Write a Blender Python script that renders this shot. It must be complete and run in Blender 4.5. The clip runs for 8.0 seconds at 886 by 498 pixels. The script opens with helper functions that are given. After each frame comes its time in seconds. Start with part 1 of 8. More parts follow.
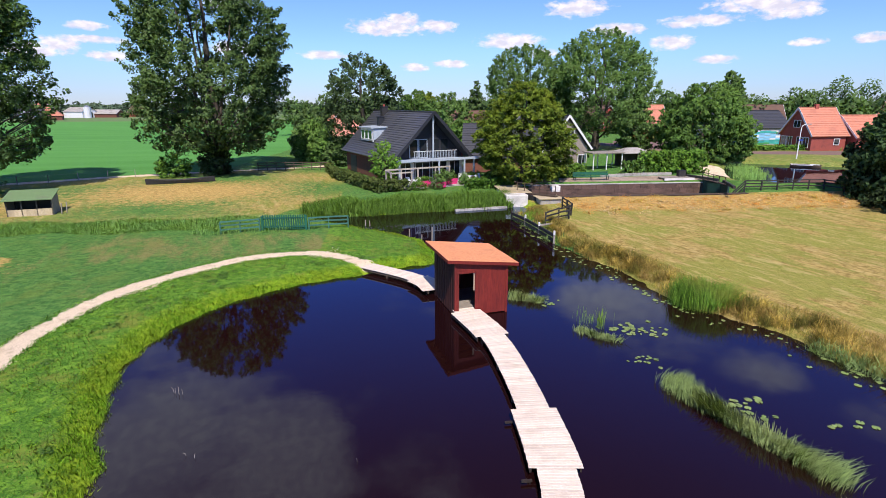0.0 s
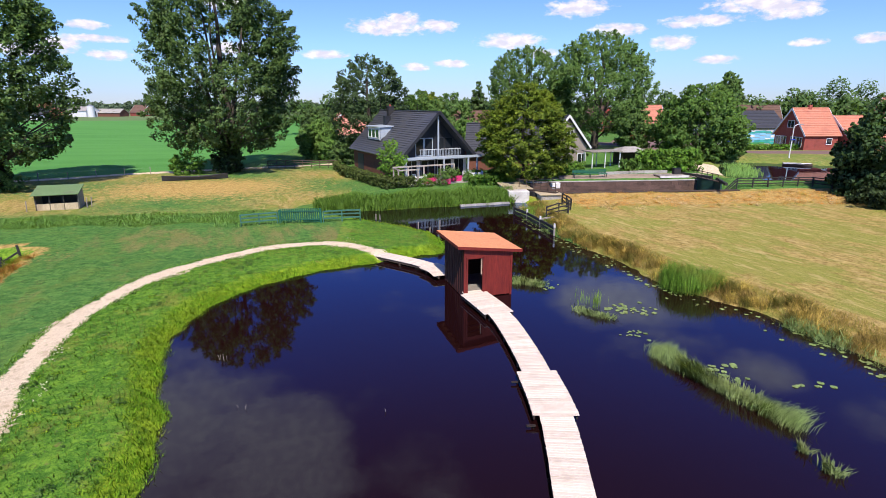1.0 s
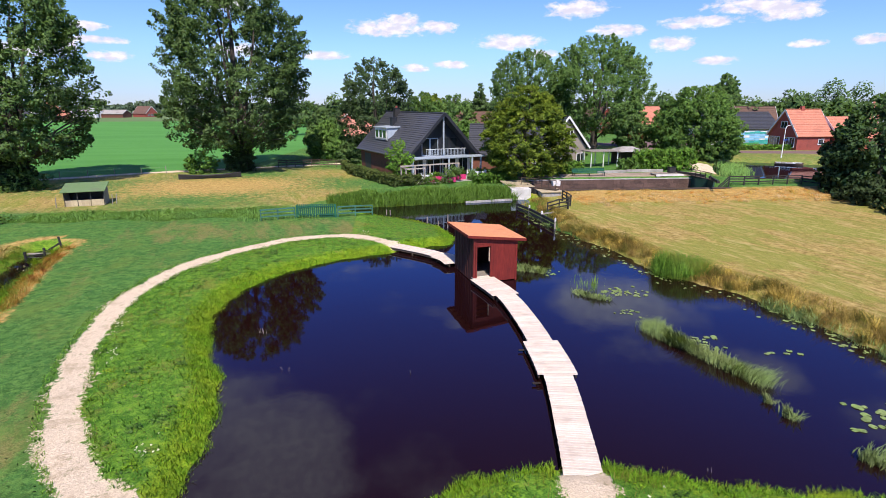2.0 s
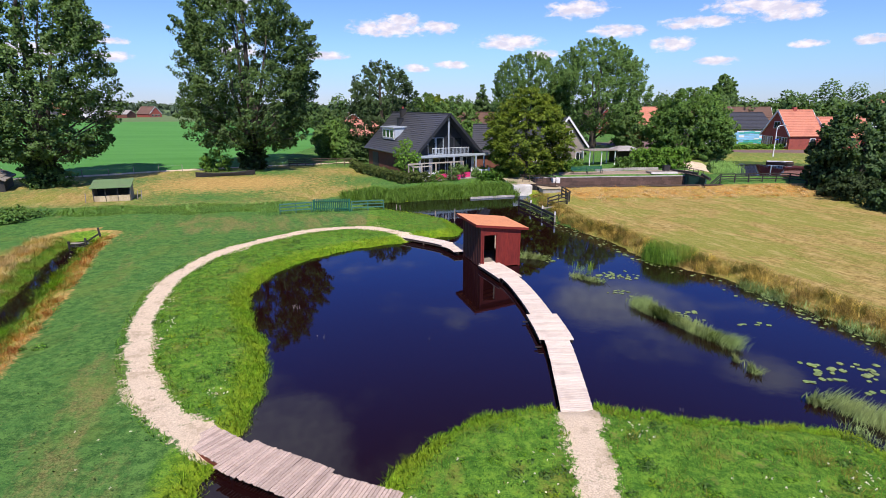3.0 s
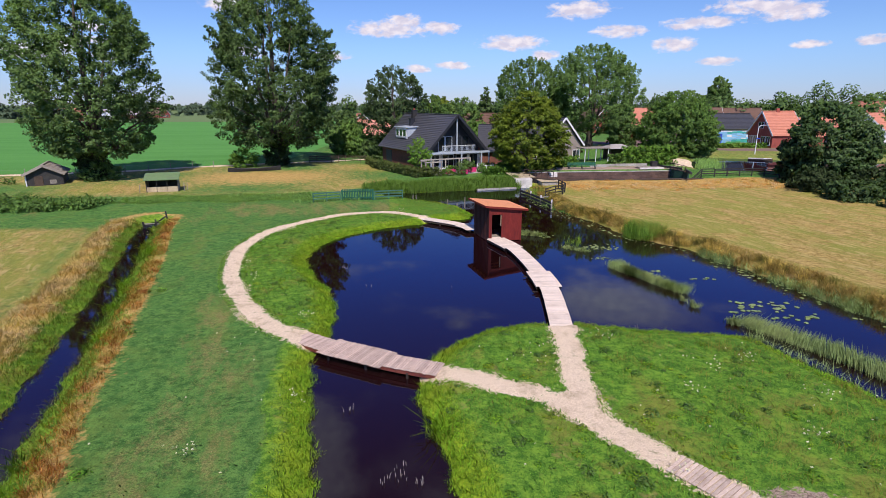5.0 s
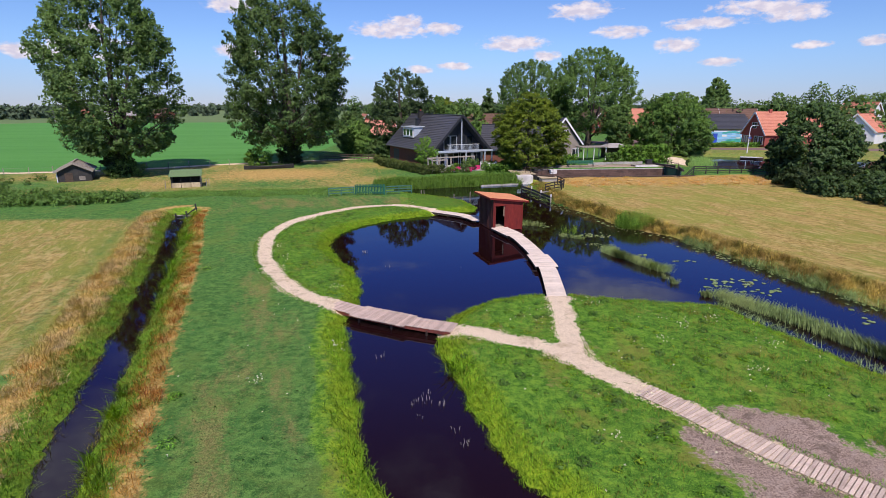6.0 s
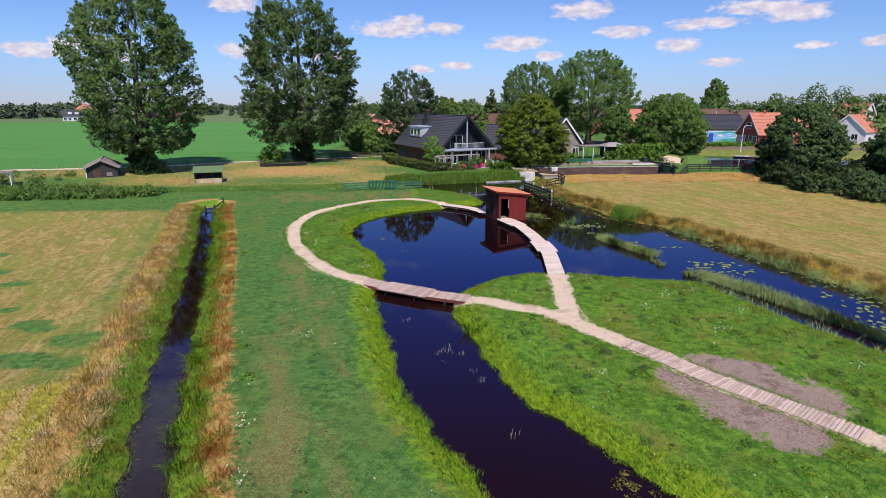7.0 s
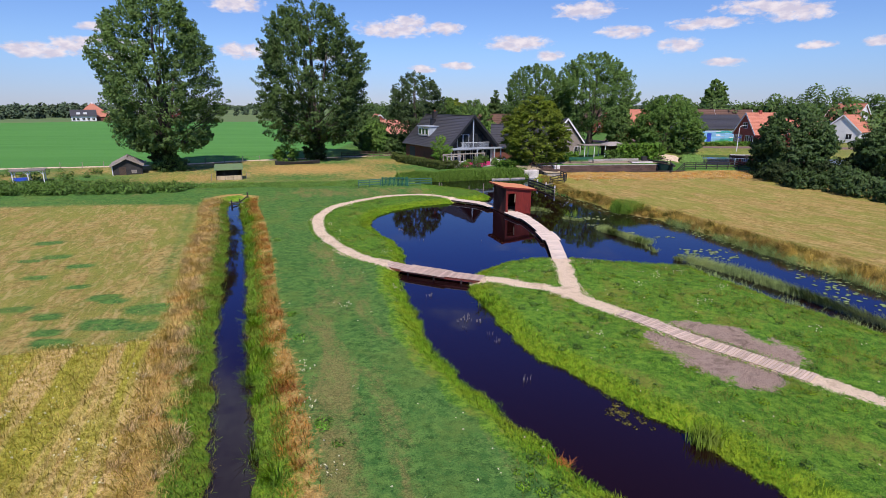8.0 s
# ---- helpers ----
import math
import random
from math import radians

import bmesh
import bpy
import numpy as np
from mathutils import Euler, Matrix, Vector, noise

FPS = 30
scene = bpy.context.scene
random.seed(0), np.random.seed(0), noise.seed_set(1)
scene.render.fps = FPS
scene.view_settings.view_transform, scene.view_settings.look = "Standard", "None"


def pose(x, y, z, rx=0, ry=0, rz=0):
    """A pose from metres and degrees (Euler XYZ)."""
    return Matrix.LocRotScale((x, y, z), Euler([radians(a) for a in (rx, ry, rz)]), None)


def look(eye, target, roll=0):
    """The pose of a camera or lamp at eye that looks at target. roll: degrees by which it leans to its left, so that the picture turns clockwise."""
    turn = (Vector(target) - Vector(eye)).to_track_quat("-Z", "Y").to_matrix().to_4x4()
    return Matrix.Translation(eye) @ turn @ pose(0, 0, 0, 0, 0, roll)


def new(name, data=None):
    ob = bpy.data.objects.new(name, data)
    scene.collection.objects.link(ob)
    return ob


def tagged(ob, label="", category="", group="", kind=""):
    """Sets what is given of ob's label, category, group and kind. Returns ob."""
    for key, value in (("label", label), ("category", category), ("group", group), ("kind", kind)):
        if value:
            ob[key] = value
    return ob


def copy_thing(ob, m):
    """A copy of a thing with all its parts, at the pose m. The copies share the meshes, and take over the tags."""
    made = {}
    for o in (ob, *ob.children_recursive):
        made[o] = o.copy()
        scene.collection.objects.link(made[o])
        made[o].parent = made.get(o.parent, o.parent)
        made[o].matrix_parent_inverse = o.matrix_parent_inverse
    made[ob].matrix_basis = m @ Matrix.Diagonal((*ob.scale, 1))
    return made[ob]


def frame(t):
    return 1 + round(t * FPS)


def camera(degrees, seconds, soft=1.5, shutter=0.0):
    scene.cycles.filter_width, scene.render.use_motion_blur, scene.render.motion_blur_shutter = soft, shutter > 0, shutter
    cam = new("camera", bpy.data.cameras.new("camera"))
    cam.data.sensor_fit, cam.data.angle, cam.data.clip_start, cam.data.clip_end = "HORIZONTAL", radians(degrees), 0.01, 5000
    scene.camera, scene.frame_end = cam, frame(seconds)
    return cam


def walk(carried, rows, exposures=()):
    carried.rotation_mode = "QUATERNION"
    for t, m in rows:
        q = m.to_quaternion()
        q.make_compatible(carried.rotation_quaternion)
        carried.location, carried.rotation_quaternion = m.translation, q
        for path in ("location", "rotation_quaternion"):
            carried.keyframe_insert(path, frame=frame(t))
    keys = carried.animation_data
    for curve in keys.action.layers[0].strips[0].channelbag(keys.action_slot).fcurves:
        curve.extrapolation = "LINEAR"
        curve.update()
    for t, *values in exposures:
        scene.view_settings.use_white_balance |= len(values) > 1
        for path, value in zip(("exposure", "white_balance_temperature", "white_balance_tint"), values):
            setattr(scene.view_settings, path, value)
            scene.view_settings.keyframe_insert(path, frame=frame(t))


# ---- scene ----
cam = camera(79.0, 8.0, soft=0.8)
PATH = [
    (0, (-0.108, -0.087, 10.044), (0.087, 1.833, 9.52), -0.1),
    (0.5, (-0.513, -1.347, 10.095), (-0.318, 0.573, 9.57), -0.0),
    (1, (-0.931, -2.692, 10.102), (-0.736, -0.772, 9.577), -0.0),
    (1.5, (-1.415, -4.077, 10.148), (-1.219, -2.157, 9.625), -0.0),
    (3, (-2.876, -8.825, 10.3), (-2.681, -6.904, 9.779), -0.0),
    (3.5, (-3.372, -10.638, 10.406), (-3.179, -8.716, 9.884), 0.0),
    (4, (-3.793, -12.51, 10.429), (-3.602, -10.588, 9.909), -0.0),
    (4.5, (-4.257, -14.453, 10.478), (-4.066, -12.531, 9.958), -0.0),
    (6, (-5.721, -20.685, 10.554), (-5.537, -18.762, 10.037), -0.0),
    (6.5, (-6.307, -22.861, 10.634), (-6.125, -20.938, 10.116), 0.0),
    (7, (-6.941, -24.941, 10.695), (-6.761, -23.018, 10.177), 0.1),
    (7.5, (-7.599, -26.94, 10.762), (-7.422, -25.017, 10.244), 0.1),
    (8, (-8.264, -28.867, 10.827), (-8.09, -26.943, 10.309), 0.1),
]
walk(cam, [(t, look(eye, target, roll)) for t, eye, target, roll in PATH],
     exposures=[(0.0, 0.17, 6720, 16), (1.5, 0.22, 6720, 16), (4.0, -0.02, 6720, 18), (6.0, -0.13, 6720, 20), (8.0, -0.18, 6720, 20)])

# ---------------------------------------------------------------- world and light
SUN_EL, SUN_AZ = 52.0, 180.0          # degrees above the horizon; compass from +y, clockwise
world = bpy.data.worlds.new("sky")
scene.world = world
world.use_nodes = True


def link(tree, a, b):
    tree.links.new(a, b)


def math_node(tree, op, a, b=None, c=None, clamp=False):
    n = tree.nodes.new("ShaderNodeMath")
    n.operation, n.use_clamp = op, clamp
    for i, v in enumerate((a, b, c)):
        if v is None:
            continue
        if isinstance(v, (int, float)):
            n.inputs[i].default_value = v
        else:
            tree.links.new(v, n.inputs[i])
    return n.outputs[0]


def mix_col(tree, fac, a, b, mode="MIX"):
    n = tree.nodes.new("ShaderNodeMix")
    n.data_type, n.blend_type = "RGBA", mode
    for sock, v in ((n.inputs[0], fac), (n.inputs[6], a), (n.inputs[7], b)):
        if isinstance(v, (int, float)):
            sock.default_value = v
        elif isinstance(v, (tuple, list)):
            sock.default_value = (*v, 1) if len(v) == 3 else v
        else:
            tree.links.new(v, sock)
    return n.outputs[2]


def noise_tex(tree, vec, scale, detail=4.0, rough=0.55, dist=0.0):
    n = tree.nodes.new("ShaderNodeTexNoise")
    n.inputs["Scale"].default_value = scale
    n.inputs["Detail"].default_value = detail
    n.inputs["Roughness"].default_value = rough
    n.inputs["Distortion"].default_value = dist
    if vec is not None:
        tree.links.new(vec, n.inputs["Vector"])
    return n.outputs["Fac"]


def remap(tree, v, a, b, c=0.0, d=1.0, smooth=True):
    n = tree.nodes.new("ShaderNodeMapRange")
    n.interpolation_type = "SMOOTHSTEP" if smooth else "LINEAR"
    tree.links.new(v, n.inputs["Value"])
    for k, x in zip(("From Min", "From Max", "To Min", "To Max"), (a, b, c, d)):
        n.inputs[k].default_value = x
    return n.outputs["Result"]


def build_sky():
    t = world.node_tree
    t.nodes.clear()
    out = t.nodes.new("ShaderNodeOutputWorld")
    bg = t.nodes.new("ShaderNodeBackground")
    bg.inputs["Strength"].default_value = 0.105
    sky = t.nodes.new("ShaderNodeTexSky")
    sky.sky_type, sky.sun_disc = "NISHITA", False
    sky.sun_elevation, sky.sun_rotation = radians(SUN_EL), radians(SUN_AZ)
    sky.air_density, sky.dust_density, sky.ozone_density = 1.0, 0.08, 2.5
    co = t.nodes.new("ShaderNodeTexCoord")
    sep = t.nodes.new("ShaderNodeSeparateXYZ")
    link(t, co.outputs["Generated"], sep.inputs[0])
    az = math_node(t, "MULTIPLY", math_node(t, "ARCTAN2", sep.outputs[0], sep.outputs[1]), 57.29578)
    el = math_node(t, "MULTIPLY", math_node(t, "ARCSINE", sep.outputs[2]), 57.29578)
    # cumulus banks near the horizon: compass, elevation, half width, half height (degrees)
    banks = [(0.5, 7.2, 4.2, 0.8), (1.6, 7.7, 2.2, 0.9), (5.3, 7.3, 2.0, 0.6), (12.6, 5.9, 3.4, 0.75), (18.8, 8.7, 3.2, 0.85), (22.7, 6.7, 2.6, 0.6),
             (27.7, 5.4, 1.9, 0.75), (29.8, 7.1, 3.5, 0.55), (33.7, 8.2, 3.9, 0.6), (36.7, 7.5, 2.8, 0.7), (31.6, 3.8, 1.8, 0.4), (42.8, 5.0, 1.4, 0.45),
             (38.3, 4.9, 1.5, 0.35), (-5.9, 4.6, 2.2, 0.45), (6.7, 3.8, 1.9, 0.4), (3.0, 3.5, 1.4, 0.4), (-25.8, 6.3, 1.6, 0.4), (-27.9, 4.8, 1.5, 0.7),
             (-24.5, 4.0, 1.8, 0.5), (-30.3, 4.3, 3.0, 0.65), (-14.5, 8.9, 2.8, 0.65), (-14.2, 4.9, 2.5, 0.75), (15.7, 4.7, 1.5, 0.5), (-25.4, 5.3, 2.2, 0.35)]
    tall = [(-25.0, 31.0, 17.0, 6.0, 1.4), (-14.0, 36.0, 12.0, 6.0, 1.3), (7.5, 23.0, 2.6, 1.2, 0.8), (26.5, 20.5, 7.0, 2.8, 1.5), (38.0, 23.8, 5.0, 2.0, 1.0)]
    fields = [None, None]
    for i, (a0, e0, w, h, k) in enumerate([(a, e, w * 1.12, h * 1.15, 1.0) for a, e, w, h in banks] + tall):
        dx = math_node(t, "MULTIPLY", math_node(t, "SUBTRACT", az, a0), 1 / w)
        dy = math_node(t, "MULTIPLY", math_node(t, "SUBTRACT", el, e0), 1 / h)
        r2 = math_node(t, "ADD", math_node(t, "MULTIPLY", dx, dx), math_node(t, "MULTIPLY", dy, dy))
        v = math_node(t, "SUBTRACT", k, r2)
        j = 0 if i < len(banks) else 1
        fields[j] = v if fields[j] is None else math_node(t, "SMOOTH_MAX", fields[j], v, 0.3)
    field = fields[0]
    comb = t.nodes.new("ShaderNodeCombineXYZ")
    link(t, az, comb.inputs[0])
    link(t, math_node(t, "MULTIPLY", el, 1.9), comb.inputs[1])
    n1 = noise_tex(t, comb.outputs[0], 0.75, 7.0, 0.6, 0.2)
    cum = math_node(t, "ADD", field, math_node(t, "MULTIPLY", math_node(t, "SUBTRACT", n1, 0.52), 2.9))
    low = remap(t, cum, -0.05, 0.85)
    # the higher sky, broken cumulus all round
    up = math_node(t, "MAXIMUM", sep.outputs[2], 0.05)
    plane = t.nodes.new("ShaderNodeCombineXYZ")
    link(t, math_node(t, "DIVIDE", sep.outputs[0], up), plane.inputs[0])
    link(t, math_node(t, "DIVIDE", sep.outputs[1], up), plane.inputs[1])
    n2 = noise_tex(t, plane.outputs[0], 1.15, 7.0, 0.55, 0.2)
    high = math_node(t, "MULTIPLY", remap(t, n2, 0.53, 0.68), remap(t, el, 11.0, 17.0))
    soft_noise = noise_tex(t, comb.outputs[0], 0.085, 4.0, 0.5, 0.3)
    deck = remap(t, math_node(t, "ADD", fields[1], math_node(t, "MULTIPLY", math_node(t, "SUBTRACT", soft_noise, 0.5), 3.2)), 0.0, 1.3)
    high = math_node(t, "MAXIMUM", math_node(t, "MULTIPLY", high, 0.6), math_node(t, "MULTIPLY", deck, 0.95), None, True)
    mask = math_node(t, "MAXIMUM", math_node(t, "MULTIPLY", low, 0.93), math_node(t, "MULTIPLY", high, 0.95))
    # brighter crowns, greyer bases
    shade = remap(t, noise_tex(t, comb.outputs[0], 0.9, 3.0, 0.5), 0.35, 0.7)
    ccol = mix_col(t, shade, (6.7, 6.7, 7.9), (9.3, 9.05, 9.3))
    deep = mix_col(t, remap(t, el, 9.0, 19.0), mix_col(t, remap(t, el, 0.0, 6.0), (0.54, 0.72, 1.22), (0.66, 0.93, 1.37)), (0.20, 0.76, 1.90))
    deep = mix_col(t, remap(t, el, 25.0, 42.0), deep, (0.30, 0.48, 0.90))
    tint = mix_col(t, 1.0, sky.outputs[0], deep, "MULTIPLY")
    link(t, mix_col(t, mask, tint, ccol), bg.inputs["Color"])
    link(t, bg.outputs[0], out.inputs[0])


build_sky()
sun = new("sun", bpy.data.lights.new("sun", "SUN"))
sun.data.energy, sun.data.angle, sun.data.color = 5.0, radians(0.55), (1.0, 0.955, 0.88)
_e, _a = radians(SUN_EL), radians(SUN_AZ)
sun.matrix_world = look((math.sin(_a) * math.cos(_e) * 100, math.cos(_a) * math.cos(_e) * 100, math.sin(_e) * 100), (0, 0, 0))

# ---------------------------------------------------------------- materials


def material(name):
    m = bpy.data.materials.new(name)
    m.use_nodes = True
    t = m.node_tree
    b = t.nodes["Principled BSDF"]
    geo = t.nodes.new("ShaderNodeNewGeometry")
    return m, t, b, geo


def surface(name, cols, rough=0.8, scale=3.0, bump=0.15, metal=0.0, rand=0.15, stretch=(1, 1, 1), spec=0.4, local=False, island=False):
    """Two-scale varied surface: cols = (dark, light, stain)."""
    m, t, b, geo = material(name)
    vec = geo.outputs["Position"]
    if local:
        co = t.nodes.new("ShaderNodeTexCoord")
        vec = co.outputs["Object"]
    mp = t.nodes.new("ShaderNodeVectorMath")
    mp.operation = "MULTIPLY"
    mp.inputs[1].default_value = stretch
    link(t, vec, mp.inputs[0])
    fine = noise_tex(t, mp.outputs[0], scale * 7, 5.0, 0.65)
    big = noise_tex(t, mp.outputs[0], scale * 0.6, 3.0, 0.5)
    c = mix_col(t, remap(t, fine, 0.3, 0.7), cols[0], cols[1])
    c = mix_col(t, math_node(t, "MULTIPLY", remap(t, big, 0.5, 0.72), 0.6), c, cols[2] if len(cols) > 2 else cols[0])
    if island:
        r = geo.outputs["Random Per Island"]
    else:
        oi = t.nodes.new("ShaderNodeObjectInfo")
        r = oi.outputs["Random"]
    k = math_node(t, "ADD", math_node(t, "MULTIPLY", math_node(t, "SUBTRACT", r, 0.5), 2 * rand), 1.0)
    hv = t.nodes.new("ShaderNodeHueSaturation")
    link(t, k, hv.inputs["Value"])
    link(t, c, hv.inputs["Color"])
    link(t, hv.outputs[0], b.inputs["Base Color"])
    b.inputs["Roughness"].default_value = rough
    b.inputs["Metallic"].default_value = metal
    b.inputs["Specular IOR Level"].default_value = spec
    if bump:
        bp = t.nodes.new("ShaderNodeBump")
        bp.inputs["Strength"].default_value = bump
        bp.inputs["Distance"].default_value = 0.03
        link(t, fine, bp.inputs["Height"])
        link(t, bp.outputs[0], b.inputs["Normal"])
    return m


def leaves(name, dark, light, tip=None, gloss=0.45, through_light=0.3, patch=0.35):
    """Foliage: per-leaf variation, slow drift over the crown, some light let through."""
    m, t, b, geo = material(name)
    r = geo.outputs["Random Per Island"]
    big = noise_tex(t, geo.outputs["Position"], patch, 2.0, 0.5)
    c = mix_col(t, r, dark, light)
    c = mix_col(t, math_node(t, "MULTIPLY", remap(t, big, 0.4, 0.7), 0.55), c, tip or light)
    clumpy = remap(t, noise_tex(t, geo.outputs["Position"], patch * 6.5, 3.0, 0.6), 0.36, 0.64, 0.78, 1.22)
    oi = t.nodes.new("ShaderNodeObjectInfo")
    hv = t.nodes.new("ShaderNodeHueSaturation")
    link(t, math_node(t, "MULTIPLY", clumpy, math_node(t, "ADD", math_node(t, "MULTIPLY", oi.outputs["Random"], 0.3), 0.85)), hv.inputs["Value"])
    link(t, c, hv.inputs["Color"])
    link(t, hv.outputs[0], b.inputs["Base Color"])
    b.inputs["Roughness"].default_value = min(gloss + 0.15, 0.9)
    b.inputs["Specular IOR Level"].default_value = 0.22
    tr = t.nodes.new("ShaderNodeBsdfTranslucent")
    link(t, mix_col(t, 1.0, hv.outputs[0], (1.25, 1.35, 0.55), "MULTIPLY"), tr.inputs["Color"])
    mx = t.nodes.new("ShaderNodeMixShader")
    mx.inputs[0].default_value = through_light
    link(t, b.outputs[0], mx.inputs[1])
    link(t, tr.outputs[0], mx.inputs[2])
    link(t, mx.outputs[0], t.nodes["Material Output"].inputs[0])
    return m


M = {}
M["deck"] = surface("weathered_deck_wood", ((0.58, 0.475, 0.38), (0.78, 0.67, 0.565), (0.53, 0.43, 0.345)), 0.75, 3.5, 0.3, rand=0.12, stretch=(1, 1, 1))
M["bridge"] = surface("weathered_bridge_wood", ((0.40, 0.295, 0.235), (0.60, 0.465, 0.385), (0.37, 0.27, 0.215)), 0.78, 3.5, 0.3, rand=0.2)
M["path_plank"] = surface("dusty_path_boards", ((0.44, 0.335, 0.265), (0.66, 0.53, 0.43), (0.38, 0.28, 0.22)), 0.8, 3.5, 0.3, rand=0.2)
M["joist"] = surface("wet_dark_timber", ((0.02, 0.013, 0.01), (0.05, 0.035, 0.028), (0.015, 0.01, 0.01)), 0.6, 2.0, 0.2)
M["red_fascia"] = surface("reddish_timber", ((0.13, 0.03, 0.022), (0.21, 0.055, 0.035), (0.08, 0.02, 0.02)), 0.6, 2.0, 0.2)
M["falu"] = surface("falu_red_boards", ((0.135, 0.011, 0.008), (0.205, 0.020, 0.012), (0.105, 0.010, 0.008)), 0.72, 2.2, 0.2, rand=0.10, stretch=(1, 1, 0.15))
# darker copy of the hut red; shade of its barely sunlit sides in the colour
M["hut_shaded"] = surface("shaded_red_boards", ((0.035, 0.010, 0.008), (0.07, 0.018, 0.014), (0.025, 0.008, 0.008)), 0.7, 2.2, 0.2, rand=0.14, stretch=(1, 1, 0.15))
M["hut_roof"] = surface("faded_orange_roofing", ((0.54, 0.200, 0.085), (0.69, 0.300, 0.140), (0.46, 0.175, 0.085)), 0.85, 1.6, 0.35)
M["pale_wood"] = surface("pale_new_wood", ((0.50, 0.36, 0.24), (0.66, 0.50, 0.36), (0.45, 0.32, 0.2)), 0.7, 3.0, 0.15)
M["grey_wood"] = surface("silvered_wood", ((0.20, 0.17, 0.14), (0.36, 0.32, 0.28), (0.14, 0.12, 0.10)), 0.85, 2.5, 0.3, rand=0.2)
M["black_wood"] = surface("black_tarred_wood", ((0.018, 0.017, 0.017), (0.04, 0.038, 0.036), (0.05, 0.045, 0.04)), 0.7, 2.5, 0.25, rand=0.2)
M["brown_wood"] = surface("dark_brown_timber", ((0.05, 0.032, 0.022), (0.10, 0.068, 0.048), (0.035, 0.025, 0.02)), 0.8, 2.5, 0.3, rand=0.2)
M["green_paint"] = surface("green_painted_wood", ((0.007, 0.082, 0.048), (0.018, 0.135, 0.082), (0.012, 0.065, 0.045)), 0.55, 2.0, 0.1, rand=0.1)
M["green_dark"] = surface("dark_green_gate_paint", ((0.010, 0.045, 0.034), (0.022, 0.075, 0.056), (0.015, 0.04, 0.03)), 0.55, 2.0, 0.1)
M["pale_green_paint"] = surface("faded_green_paint", ((0.03, 0.12, 0.085), (0.06, 0.18, 0.13), (0.04, 0.10, 0.07)), 0.6, 2.0, 0.1, rand=0.1)
M["white_paint"] = surface("white_paint", ((0.68, 0.69, 0.70), (0.80, 0.80, 0.80), (0.60, 0.60, 0.60)), 0.5, 1.5, 0.05, rand=0.05)
M["grey_paint"] = surface("blue_grey_painted_steel", ((0.34, 0.40, 0.46), (0.46, 0.52, 0.58), (0.3, 0.35, 0.4)), 0.45, 1.5, 0.03, rand=0.05)
M["concrete"] = surface("stained_concrete", ((0.30, 0.275, 0.25), (0.46, 0.43, 0.40), (0.15, 0.13, 0.11)), 0.9, 1.0, 0.3)
M["pale_concrete"] = surface("pale_concrete", ((0.52, 0.49, 0.46), (0.68, 0.65, 0.61), (0.35, 0.32, 0.28)), 0.9, 1.0, 0.2)
M["lock_brick"] = surface("dark_lock_brick", ((0.075, 0.044, 0.034), (0.165, 0.098, 0.074), (0.035, 0.024, 0.020)), 0.9, 1.1, 0.5, rand=0.22, stretch=(1, 1, 3))
M["dark_brick"] = surface("brown_red_brick", ((0.12, 0.045, 0.032), (0.21, 0.08, 0.055), (0.09, 0.04, 0.03)), 0.9, 2.2, 0.4)
M["red_brick"] = surface("red_brick", ((0.27, 0.06, 0.045), (0.40, 0.10, 0.075), (0.2, 0.055, 0.045)), 0.9, 1.6, 0.3)
M["slate_tile"] = surface("dark_glazed_roof_tile", ((0.035, 0.037, 0.043), (0.07, 0.072, 0.08), (0.05, 0.05, 0.055)), 0.38, 1.5, 0.2, rand=0.22, spec=0.55)
M["orange_tile"] = surface("orange_clay_tile", ((0.46, 0.165, 0.10), (0.60, 0.25, 0.165), (0.40, 0.15, 0.10)), 0.8, 1.0, 0.3, rand=0.12)
M["salmon_tile"] = surface("faded_salmon_tile", ((0.58, 0.25, 0.17), (0.72, 0.36, 0.26), (0.50, 0.21, 0.15)), 0.85, 1.0, 0.25, rand=0.1)
M["brown_tile"] = surface("brown_clay_tile", ((0.12, 0.07, 0.05), (0.20, 0.11, 0.08), (0.1, 0.06, 0.05)), 0.8, 1.0, 0.3, rand=0.12)
M["dark_frame"] = surface("black_cladding", ((0.016, 0.018, 0.024), (0.032, 0.035, 0.042), (0.02, 0.02, 0.026)), 0.5, 1.5, 0.1)
M["beige_wall"] = surface("beige_render", ((0.30, 0.25, 0.205), (0.40, 0.34, 0.285), (0.25, 0.21, 0.175)), 0.9, 1.2, 0.2)
M["soft_green_roof"] = surface("green_felt_roof", ((0.09, 0.16, 0.065), (0.15, 0.23, 0.10), (0.12, 0.15, 0.085)), 0.8, 1.5, 0.2)
M["pink"] = surface("magenta_planter", ((0.52, 0.03, 0.14), (0.70, 0.06, 0.22), (0.4, 0.03, 0.12)), 0.5, 2.0, 0.05)
M["blue"] = surface("blue_plastic", ((0.02, 0.06, 0.42), (0.04, 0.11, 0.6), (0.02, 0.05, 0.3)), 0.4, 2.0, 0.05)
M["hay"] = surface("dry_straw_boards", ((0.42, 0.33, 0.20), (0.58, 0.48, 0.32), (0.34, 0.27, 0.17)), 0.9, 2.0, 0.3)
M["metal"] = surface("galvanised_steel", ((0.45, 0.46, 0.47), (0.58, 0.59, 0.60), (0.36, 0.37, 0.38)), 0.45, 2.0, 0.03, metal=0.8)
M["quay_slab"] = surface("worn_quay_paving", ((0.30, 0.225, 0.165), (0.43, 0.335, 0.25), (0.23, 0.175, 0.13)), 0.9, 1.2, 0.2, rand=0.1)
